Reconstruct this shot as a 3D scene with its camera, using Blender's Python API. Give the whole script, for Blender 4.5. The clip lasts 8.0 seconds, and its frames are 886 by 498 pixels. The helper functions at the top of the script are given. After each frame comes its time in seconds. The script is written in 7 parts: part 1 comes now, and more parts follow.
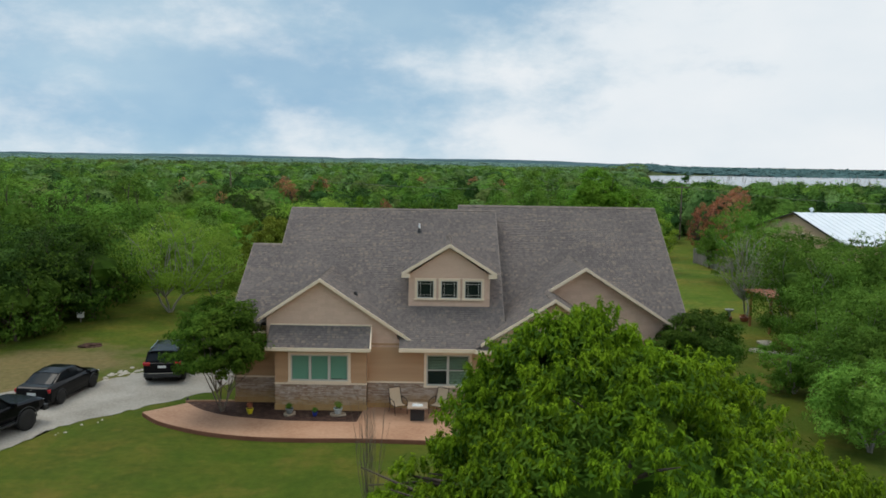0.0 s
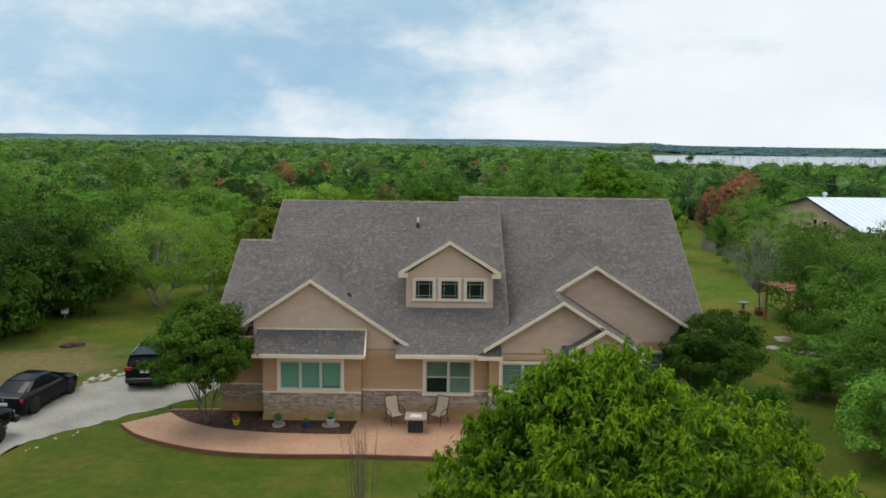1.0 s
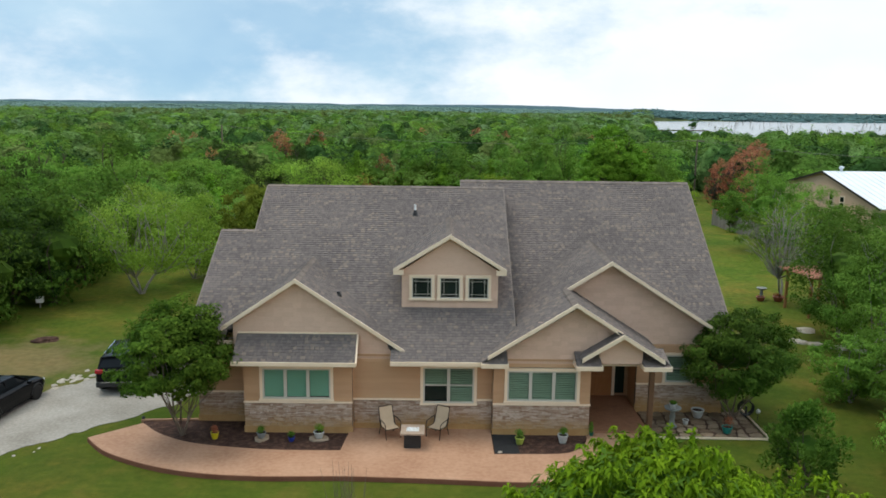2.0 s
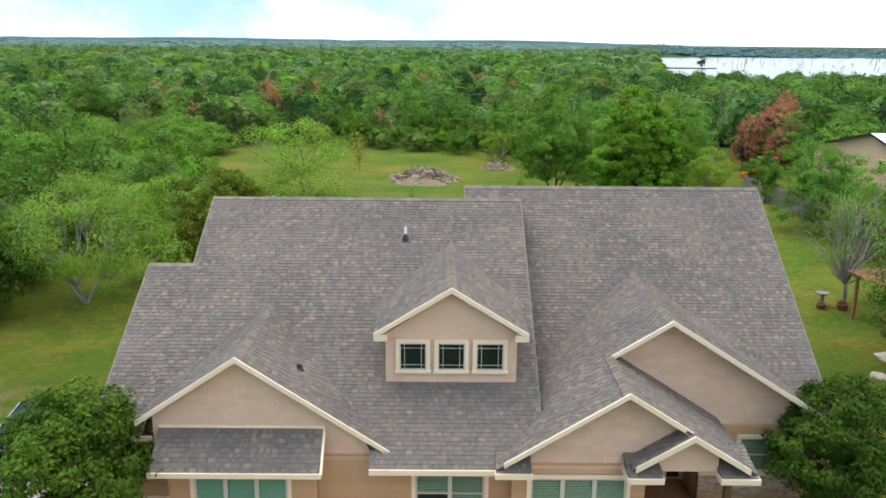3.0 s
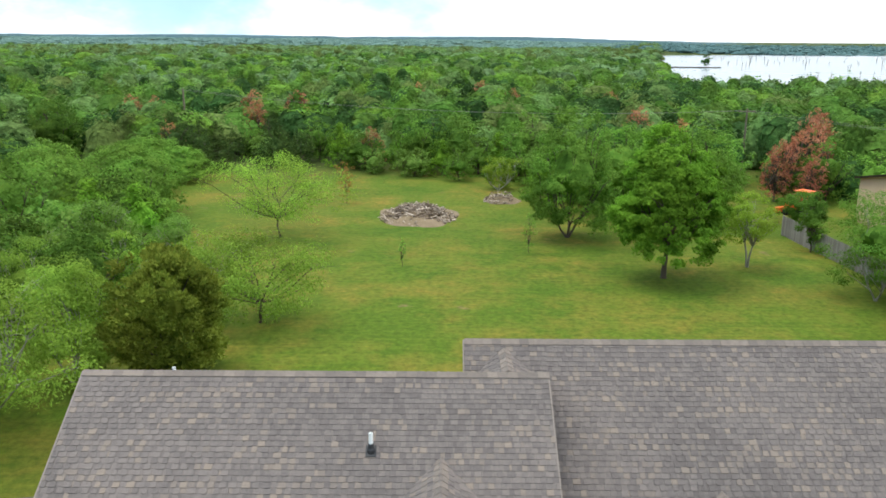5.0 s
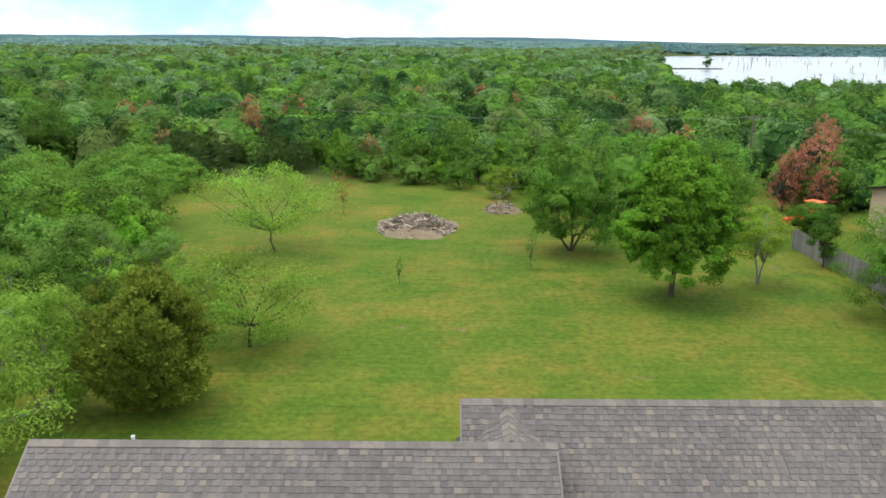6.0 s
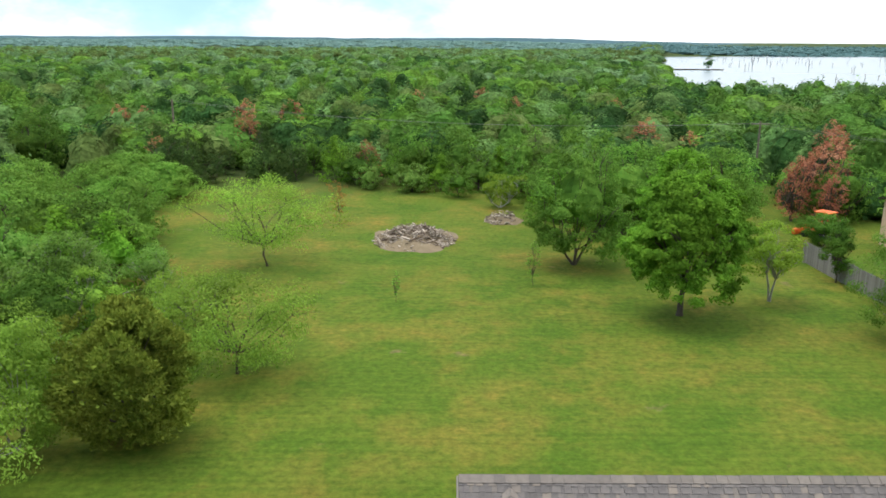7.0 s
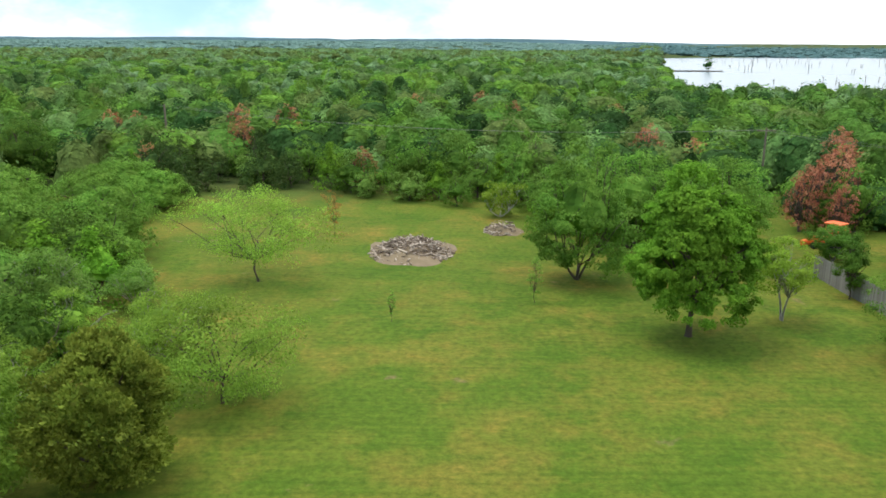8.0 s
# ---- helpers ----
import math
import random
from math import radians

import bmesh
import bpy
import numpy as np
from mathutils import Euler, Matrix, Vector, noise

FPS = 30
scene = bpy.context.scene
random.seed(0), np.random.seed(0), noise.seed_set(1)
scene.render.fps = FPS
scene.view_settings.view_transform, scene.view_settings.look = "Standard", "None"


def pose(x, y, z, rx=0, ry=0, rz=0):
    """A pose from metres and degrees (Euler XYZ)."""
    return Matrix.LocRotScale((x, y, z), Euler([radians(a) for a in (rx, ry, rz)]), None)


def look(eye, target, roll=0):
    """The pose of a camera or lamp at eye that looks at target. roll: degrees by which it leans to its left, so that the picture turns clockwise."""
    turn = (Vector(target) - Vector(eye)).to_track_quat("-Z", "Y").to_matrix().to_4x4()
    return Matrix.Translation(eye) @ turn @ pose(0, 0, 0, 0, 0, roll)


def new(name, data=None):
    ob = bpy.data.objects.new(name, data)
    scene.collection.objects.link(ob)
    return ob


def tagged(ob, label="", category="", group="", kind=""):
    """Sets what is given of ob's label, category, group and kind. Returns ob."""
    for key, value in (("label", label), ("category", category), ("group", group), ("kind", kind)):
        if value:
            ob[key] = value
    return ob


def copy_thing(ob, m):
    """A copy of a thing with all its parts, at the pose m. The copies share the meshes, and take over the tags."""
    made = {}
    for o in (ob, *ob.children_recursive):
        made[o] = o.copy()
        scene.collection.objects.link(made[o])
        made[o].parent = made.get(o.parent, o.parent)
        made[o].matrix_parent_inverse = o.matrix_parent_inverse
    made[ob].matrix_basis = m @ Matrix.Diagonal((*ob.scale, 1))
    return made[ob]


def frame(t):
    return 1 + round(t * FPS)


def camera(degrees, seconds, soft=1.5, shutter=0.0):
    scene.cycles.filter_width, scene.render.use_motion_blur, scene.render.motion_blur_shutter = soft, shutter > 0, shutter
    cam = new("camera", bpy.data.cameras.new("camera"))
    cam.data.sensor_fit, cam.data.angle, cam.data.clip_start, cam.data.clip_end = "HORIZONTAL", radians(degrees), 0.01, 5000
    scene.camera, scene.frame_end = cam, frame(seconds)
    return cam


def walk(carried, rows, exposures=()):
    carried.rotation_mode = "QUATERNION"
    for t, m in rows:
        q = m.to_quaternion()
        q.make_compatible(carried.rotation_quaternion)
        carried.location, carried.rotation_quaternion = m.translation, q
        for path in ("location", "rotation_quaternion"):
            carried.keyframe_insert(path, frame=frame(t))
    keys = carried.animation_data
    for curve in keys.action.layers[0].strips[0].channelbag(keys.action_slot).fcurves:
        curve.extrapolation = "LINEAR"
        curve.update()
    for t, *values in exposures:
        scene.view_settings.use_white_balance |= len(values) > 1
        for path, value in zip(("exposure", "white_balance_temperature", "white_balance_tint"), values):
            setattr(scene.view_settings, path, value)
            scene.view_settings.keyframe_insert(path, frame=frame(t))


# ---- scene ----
PLAN = 1.2  # metres in one unit of the site plan, in which the house and the yard are laid out
cam = camera(58.0, 8.0, soft=1.7)
PATH = [
    (0, (0.091, 0.065, 9.682), (0.104, 2.052, 9.456), 0.95),
    (0.5, (0.159, 1.143, 9.888), (0.169, 3.127, 9.639), 0.85),
    (1, (0.202, 2.288, 10.069), (0.209, 4.268, 9.794), 0.75),
    (2.3, (0.232, 6.995, 10.897), (0.24, 8.955, 10.5), 0.65),
    (2.5, (0.275, 8.528, 11.181), (0.281, 10.481, 10.752), 0.55),
    (3, (0.307, 12.988, 12.052), (0.311, 14.922, 11.543), 0.45),
    (3.5, (0.42, 17.116, 12.883), (0.423, 19.048, 12.365), 0.45),
    (4, (0.506, 19.846, 13.461), (0.508, 21.779, 12.945), 0.35),
    (4.5, (0.516, 21.11, 13.705), (0.52, 23.042, 13.187), 0.35),
    (6, (0.662, 24.195, 14.325), (0.664, 26.127, 13.808), 0.35),
    (6.5, (0.699, 25.242, 14.525), (0.701, 27.174, 14.009), 0.35),
    (7, (0.77, 26.278, 14.742), (0.771, 28.211, 14.226), 0.25),
    (7.5, (0.806, 27.365, 14.923), (0.807, 29.298, 14.408), 0.25),
    (8, (0.83, 28.451, 15.089), (0.834, 30.384, 14.575), 0.25),
]
walk(cam, [(t, look(Vector(eye) * PLAN, Vector(target) * PLAN, roll)) for t, eye, target, roll in PATH],
     exposures=[(0, 0.0), (1.0, 0.12), (2.5, 0.55), (3.0, 0.85), (3.5, 0.9), (8, 0.83)])

# ---- sky and sun ----
SUN_UP, SUN_ROUND = 68.0, -60.0
world = bpy.data.worlds.new("sky")
scene.world = world
world.use_nodes = True
wn, wl = world.node_tree.nodes, world.node_tree.links
wn.clear()
w_out = wn.new("ShaderNodeOutputWorld")
w_bg = wn.new("ShaderNodeBackground")
w_sky = wn.new("ShaderNodeTexSky")
w_sky.sky_type, w_sky.sun_disc = "NISHITA", False
w_sky.sun_elevation, w_sky.sun_rotation = radians(SUN_UP), radians(SUN_ROUND)
w_sky.dust_density, w_sky.ozone_density = 0.7, 2.0
w_co = wn.new("ShaderNodeTexCoord")
w_map = wn.new("ShaderNodeMapping")
w_map.inputs["Scale"].default_value = (1.0, 1.0, 2.0)
w_map.inputs["Location"].default_value = (0.35, 0.2, 0.1)
w_noise = wn.new("ShaderNodeTexNoise")
w_noise.inputs["Scale"].default_value, w_noise.inputs["Detail"].default_value = 3.6, 9.0
w_noise.inputs["Roughness"].default_value, w_noise.inputs["Distortion"].default_value = 0.6, 0.0
w_sep = wn.new("ShaderNodeSeparateXYZ")
w_east = wn.new("ShaderNodeMapRange")   # the cover closes towards the east
w_east.inputs[1].default_value, w_east.inputs[2].default_value = 0.02, 0.26
w_east.inputs[3].default_value, w_east.inputs[4].default_value = -0.08, 0.2
w_low = wn.new("ShaderNodeMapRange")    # and towards the horizon
w_low.inputs[1].default_value, w_low.inputs[2].default_value = 0.0, 0.11
w_low.inputs[3].default_value, w_low.inputs[4].default_value = 0.12, 0.0
w_add, w_add2 = wn.new("ShaderNodeMath"), wn.new("ShaderNodeMath")
w_ramp = wn.new("ShaderNodeMapRange")
w_ramp.interpolation_type = "SMOOTHSTEP"
w_ramp.inputs[1].default_value, w_ramp.inputs[2].default_value = 0.40, 0.66
w_ramp.inputs[3].default_value, w_ramp.inputs[4].default_value = 0.12, 1.0
w_fine = wn.new("ShaderNodeTexNoise")
w_fine.inputs["Scale"].default_value, w_fine.inputs["Detail"].default_value = 5.0, 6.0
w_cloud = wn.new("ShaderNodeMix")
w_cloud.data_type = "RGBA"
w_cloud.inputs[6].default_value = (6.8, 7.9, 8.7, 1)
w_cloud.inputs[7].default_value = (9.9, 9.95, 10.0, 1)
w_mix = wn.new("ShaderNodeMix")
w_mix.data_type = "RGBA"
w_high = wn.new("ShaderNodeMapping")     # the clear gaps show the deep blue of the higher sky
w_high.inputs["Scale"].default_value = (1.0, 1.0, 2.0)
w_high.inputs["Location"].default_value = (0, 0, 0.12)
wl.new(w_co.outputs["Generated"], w_high.inputs[0])
wl.new(w_high.outputs[0], w_sky.inputs[0])
wl.new(w_co.outputs["Generated"], w_map.inputs[0])
wl.new(w_map.outputs[0], w_noise.inputs[0])
wl.new(w_map.outputs[0], w_fine.inputs[0])
wl.new(w_co.outputs["Generated"], w_sep.inputs[0])
wl.new(w_sep.outputs[0], w_east.inputs[0])
wl.new(w_sep.outputs[2], w_low.inputs[0])
wl.new(w_noise.outputs[0], w_add.inputs[0])
wl.new(w_east.outputs[0], w_add.inputs[1])
wl.new(w_add.outputs[0], w_add2.inputs[0])
wl.new(w_low.outputs[0], w_add2.inputs[1])
wl.new(w_add2.outputs[0], w_ramp.inputs[0])
wl.new(w_fine.outputs[0], w_cloud.inputs[0])
wl.new(w_ramp.outputs[0], w_mix.inputs[0])
w_haze = wn.new("ShaderNodeMix")        # thin high cloud over the clear gaps
w_haze.data_type = "RGBA"
w_haze.inputs[0].default_value = 0.65
w_deep = wn.new("ShaderNodeMix")        # its grey-blue is uneven
w_deep.data_type = "RGBA"
w_deep.inputs[6].default_value = (2.5, 5.1, 7.2, 1)
w_deep.inputs[7].default_value = (5.0, 7.4, 8.6, 1)
w_broad = wn.new("ShaderNodeTexNoise")
w_broad.inputs["Scale"].default_value, w_broad.inputs["Detail"].default_value = 3.2, 5.0
w_even = wn.new("ShaderNodeMapRange")
w_even.inputs[1].default_value, w_even.inputs[2].default_value = 0.36, 0.64
wl.new(w_map.outputs[0], w_broad.inputs[0])
wl.new(w_broad.outputs[0], w_even.inputs[0])
wl.new(w_even.outputs[0], w_deep.inputs[0])
wl.new(w_deep.outputs[2], w_haze.inputs[7])
wl.new(w_sky.outputs[0], w_haze.inputs[6])
wl.new(w_haze.outputs[2], w_mix.inputs[6])
wl.new(w_cloud.outputs[2], w_mix.inputs[7])
w_zen = wn.new("ShaderNodeMapRange")       # an overcast sky is brightest overhead
w_zen.inputs[1].default_value, w_zen.inputs[2].default_value = 0.3, 0.9
w_zen.inputs[3].default_value, w_zen.inputs[4].default_value = 1.0, 1.5
wl.new(w_sep.outputs[2], w_zen.inputs[0])
w_top = wn.new("ShaderNodeVectorMath")
w_top.operation = "SCALE"
wl.new(w_mix.outputs[2], w_top.inputs[0])
wl.new(w_zen.outputs[0], w_top.inputs["Scale"])
wl.new(w_top.outputs[0], w_bg.inputs[0])
w_bg.inputs[1].default_value = 0.095
wl.new(w_bg.outputs[0], w_out.inputs[0])

sun = new("sun", bpy.data.lights.new("sun", "SUN"))
sun.data.energy, sun.data.angle, sun.data.color = 1.5, radians(30), (1.0, 0.93, 0.80)
sun.rotation_euler = (radians(90 - SUN_UP), 0, radians(180 - SUN_ROUND))
# ---- materials ----
def material(name, base, rough=0.8, metal=0.0):
    m = bpy.data.materials.new(name)
    m.use_nodes = True
    b = m.node_tree.nodes["Principled BSDF"]
    b.inputs["Base Color"].default_value = (*base, 1)
    b.inputs["Roughness"].default_value, b.inputs["Metallic"].default_value = rough, metal
    return m, m.node_tree.nodes, m.node_tree.links, b


def surface(name, colors, scale=1.0, fine=20.0, rough=0.8, bump=0.0, bump_scale=40.0, per="", per_amount=0.35, metal=0.0,
            detail=4.0, stretch=(1, 1, 1), spec=0.3):
    """A surface between two or three colours, by noise at two sizes, with relief; per: "object" or "island" varies piece by piece."""
    m, n, l, b = material(name, colors[0], rough, metal)
    b.inputs["Specular IOR Level"].default_value = spec
    co, mp = n.new("ShaderNodeTexCoord"), n.new("ShaderNodeMapping")
    mp.inputs["Scale"].default_value = stretch
    l.new(co.outputs["Object"], mp.inputs[0])
    big, small = n.new("ShaderNodeTexNoise"), n.new("ShaderNodeTexNoise")
    big.inputs["Scale"].default_value, big.inputs["Detail"].default_value = scale, detail
    small.inputs["Scale"].default_value, small.inputs["Detail"].default_value = fine, 3.0
    l.new(mp.outputs[0], big.inputs[0])
    l.new(mp.outputs[0], small.inputs[0])
    mixed = n.new("ShaderNodeMath")
    mixed.operation = "MULTIPLY_ADD"
    mixed.inputs[1].default_value = 0.45
    l.new(small.outputs[0], mixed.inputs[0])
    half = n.new("ShaderNodeMath")
    half.operation = "MULTIPLY"
    half.inputs[1].default_value = 0.55
    l.new(big.outputs[0], half.inputs[0])
    l.new(half.outputs[0], mixed.inputs[2])
    value = mixed.outputs[0]
    if per:
        if per == "object":
            src = n.new("ShaderNodeObjectInfo").outputs["Random"]
        else:
            src = n.new("ShaderNodeNewGeometry").outputs["Random Per Island"]
        shift = n.new("ShaderNodeMath")
        shift.operation = "MULTIPLY_ADD"
        shift.inputs[1].default_value = per_amount
        l.new(src, shift.inputs[0])
        l.new(value, shift.inputs[2])
        less = n.new("ShaderNodeMath")
        less.operation = "SUBTRACT"
        less.inputs[1].default_value = per_amount / 2
        l.new(shift.outputs[0], less.inputs[0])
        value = less.outputs[0]
    ramp = n.new("ShaderNodeValToRGB")
    els = ramp.color_ramp.elements
    while len(els) < len(colors):
        els.new(0.5)
    for i, c in enumerate(colors):
        els[i].position = 0.3 + 0.4 * i / (len(colors) - 1)
        els[i].color = (*c, 1)
    l.new(value, ramp.inputs[0])
    l.new(ramp.outputs[0], b.inputs["Base Color"])
    if bump:
        bn, bt = n.new("ShaderNodeBump"), n.new("ShaderNodeTexNoise")
        bt.inputs["Scale"].default_value, bt.inputs["Detail"].default_value = bump_scale, 5.0
        bn.inputs["Strength"].default_value, bn.inputs["Distance"].default_value = bump, 0.02
        l.new(mp.outputs[0], bt.inputs[0])
        l.new(bt.outputs[0], bn.inputs["Height"])
        l.new(bn.outputs[0], b.inputs["Normal"])
    return m


def leaf_material(name, dark, mid, light, amount=0.3, per="island", vary=0.28, mottle=0.0):
    """Leaves: colour by leaf and by tree, a little light through them."""
    m = surface(name, [dark, mid, light], scale=0.35, fine=1.6, rough=0.8, per=per, per_amount=vary, spec=0.04)
    n, l = m.node_tree.nodes, m.node_tree.links
    b, out, ramp = n["Principled BSDF"], n["Material Output"], [x for x in n if x.type == "VALTORGB"][0]
    hue = n.new("ShaderNodeHueSaturation")
    info = n.new("ShaderNodeObjectInfo")
    val, own, both = n.new("ShaderNodeMapRange"), n.new("ShaderNodeMapRange"), n.new("ShaderNodeMath")
    wide = n.new("ShaderNodeTexNoise")     # from tree to tree
    wide.inputs["Scale"].default_value, wide.inputs["Detail"].default_value = 0.15, 2.0
    l.new(n.new("ShaderNodeNewGeometry").outputs["Position"], wide.inputs[0])
    val.inputs[1].default_value, val.inputs[2].default_value = 0.36, 0.64
    val.inputs[3].default_value, val.inputs[4].default_value = 0.8, 1.2
    l.new(wide.outputs[0], val.inputs[0])
    own.inputs[3].default_value, own.inputs[4].default_value = 0.84, 1.16
    l.new(info.outputs["Random"], own.inputs[0])
    both.operation = "MULTIPLY"
    l.new(val.outputs[0], both.inputs[0])
    l.new(own.outputs[0], both.inputs[1])
    l.new(both.outputs[0], hue.inputs["Value"])
    hv = n.new("ShaderNodeMath")
    hv.operation = "MULTIPLY_ADD"
    hv.inputs[1].default_value, hv.inputs[2].default_value = 0.05, 0.48
    l.new(wide.outputs[0], hv.inputs[0])
    l.new(hv.outputs[0], hue.inputs["Hue"])
    colour = ramp.outputs[0]
    if mottle:      # mottled colour stands for leaf sprays and the shade between them, on far crowns
        spots, gap_shade, mul = n.new("ShaderNodeTexNoise"), n.new("ShaderNodeValToRGB"), n.new("ShaderNodeMix")
        spots.inputs["Scale"].default_value, spots.inputs["Detail"].default_value, spots.inputs["Roughness"].default_value = mottle, 4.0, 0.65
        l.new(n.new("ShaderNodeNewGeometry").outputs["Position"], spots.inputs[0])
        for e, (p, v) in zip(gap_shade.color_ramp.elements, ((0.34, 0.55), (0.64, 1.18))):
            e.position, e.color = p, (v, v, v, 1)
        mul.data_type, mul.blend_type, mul.inputs[0].default_value = "RGBA", "MULTIPLY", 1.0
        l.new(spots.outputs[0], gap_shade.inputs[0])
        l.new(colour, mul.inputs[6])
        l.new(gap_shade.outputs[0], mul.inputs[7])
        colour = mul.outputs[2]
        bump = n.new("ShaderNodeBump")
        bump.inputs["Strength"].default_value, bump.inputs["Distance"].default_value = 1.0, 0.5
        l.new(spots.outputs[0], bump.inputs["Height"])
        l.new(bump.outputs[0], b.inputs["Normal"])
    l.new(colour, hue.inputs["Color"])
    l.new(hue.outputs[0], b.inputs["Base Color"])
    tr, mix = n.new("ShaderNodeBsdfTranslucent"), n.new("ShaderNodeMixShader")
    mix.inputs[0].default_value = amount
    l.new(hue.outputs[0], tr.inputs[0])
    l.new(b.outputs[0], mix.inputs[1])
    l.new(tr.outputs[0], mix.inputs[2])
    l.new(mix.outputs[0], out.inputs[0])
    return m


SHINGLE_GREY = [(0.119, 0.102, 0.096), (0.150, 0.128, 0.119), (0.182, 0.153, 0.140)]
SHINGLE_TAN = [(0.166, 0.138, 0.122), (0.194, 0.158, 0.136), (0.226, 0.181, 0.149)]
M_SHINGLE = surface("asphalt_shingle", SHINGLE_GREY, scale=0.35, fine=9, rough=0.95, bump=0.4, bump_scale=120, per="island", per_amount=0.3, spec=0.1)
M_SHINGLE_TAN = surface("tan_asphalt_shingle", SHINGLE_TAN, scale=0.35, fine=9, rough=0.95, bump=0.4, bump_scale=120, per="island", per_amount=0.4, spec=0.1)
M_SHINGLE_PIECE = surface("asphalt_shingle_piece", SHINGLE_GREY, scale=0.35, fine=9, rough=0.95, bump=0.4, bump_scale=120, per="object", per_amount=0.3, spec=0.1)
M_SHINGLE_PIECE_TAN = surface("tan_asphalt_shingle_piece", SHINGLE_TAN, scale=0.35, fine=9, rough=0.95, bump=0.4, bump_scale=120, per="object", per_amount=0.4, spec=0.1)
M_CAP = surface("ridge_cap_shingle", [(0.150, 0.126, 0.112), (0.182, 0.150, 0.130), (0.225, 0.184, 0.156)], scale=0.5, fine=9, rough=0.95, bump=0.4, bump_scale=120, per="island", per_amount=0.4, spec=0.1)
M_DRIP = surface("brown_drip_edge", [(0.20, 0.165, 0.14), (0.25, 0.205, 0.175)], rough=0.7)
M_DECK = surface("roof_deck", [(0.05, 0.045, 0.043), (0.08, 0.07, 0.068)], rough=0.95)
M_SIDING = surface("tan_siding", [(0.440, 0.257, 0.140), (0.501, 0.301, 0.167)], scale=0.8, fine=14, rough=0.75, bump=0.15, bump_scale=30, stretch=(1, 1, 6), per="object", per_amount=0.25)
M_SHAKE = surface("tan_shake_siding", [(0.588, 0.400, 0.296), (0.672, 0.465, 0.349)], scale=0.9, fine=9, rough=0.8, bump=0.12, bump_scale=40, stretch=(1, 1, 4), per="island", per_amount=0.3)
M_TRIM = surface("cream_trim_paint", [(0.756, 0.597, 0.430), (0.840, 0.673, 0.500)], scale=1.5, fine=25, rough=0.6)
M_STONE = surface("ledge_stone", [(0.30, 0.185, 0.125), (0.42, 0.30, 0.22), (0.54, 0.42, 0.335)], scale=4, fine=25, rough=0.9, bump=0.6, bump_scale=25, per="object", per_amount=0.46)
M_STONE_J = surface("ledge_stone_rest", [(0.30, 0.185, 0.125), (0.42, 0.30, 0.22), (0.54, 0.42, 0.335)], scale=4, fine=25, rough=0.9, bump=0.6, bump_scale=25, per="island", per_amount=0.46)
M_FOOT = surface("stained_footing", [(0.34, 0.18, 0.065), (0.44, 0.27, 0.115)], scale=2, fine=20, rough=0.9, bump=0.2)
M_MORTAR = surface("mortar", [(0.20, 0.16, 0.12), (0.26, 0.21, 0.165)], scale=3, rough=0.95)
M_PATIO = surface("stained_concrete", [(0.313, 0.161, 0.094), (0.400, 0.224, 0.135), (0.476, 0.286, 0.184)], scale=0.55, fine=7, rough=0.7, bump=0.08, bump_scale=60, detail=7)
# darker and browner than the patio
M_PORCH = surface("brown_concrete", [(0.161, 0.075, 0.041), (0.253, 0.125, 0.072), (0.310, 0.165, 0.099)], scale=0.8, fine=7, rough=0.5, bump=0.08, bump_scale=60, detail=6)
M_EDGE = surface("patio_edge", [(0.15, 0.055, 0.03), (0.22, 0.095, 0.055)], scale=2, rough=0.85)
M_MULCH = surface("bark_mulch", [(0.018, 0.010, 0.008), (0.055, 0.026, 0.017), (0.15, 0.085, 0.06)], scale=5, fine=28, rough=0.95, bump=1.0, bump_scale=45)
M_GRAVEL = surface("white_gravel", [(0.20, 0.178, 0.146), (0.295, 0.268, 0.228), (0.385, 0.355, 0.31)], scale=0.5, fine=9, rough=0.95, bump=0.6, bump_scale=30, detail=8)
M_WOODPOST = surface("stained_post", [(0.11, 0.055, 0.03), (0.18, 0.095, 0.05)], scale=2, fine=20, rough=0.7, stretch=(4, 4, 0.6))
M_DOORWOOD = surface("orange_wood", [(0.27, 0.10, 0.03), (0.36, 0.15, 0.05)], scale=2, fine=20, rough=0.5, stretch=(6, 6, 0.7))
M_BARK = surface("bark", [(0.05, 0.036, 0.026), (0.11, 0.085, 0.065)], scale=3, fine=18, rough=0.95, bump=0.8, bump_scale=20, stretch=(1, 1, 0.3))
M_BARK_PALE = surface("pale_bark", [(0.11, 0.085, 0.062), (0.21, 0.165, 0.125)], scale=3, fine=12, rough=0.9, bump=0.3)
M_BARK_WHITE = surface("bleached_bark", [(0.34, 0.31, 0.27), (0.48, 0.44, 0.39)], scale=3, fine=12, rough=0.9, bump=0.3)
M_BARK_GREY = surface("grey_dead_wood", [(0.20, 0.18, 0.16), (0.32, 0.29, 0.26)], scale=3, fine=12, rough=0.9, bump=0.3)


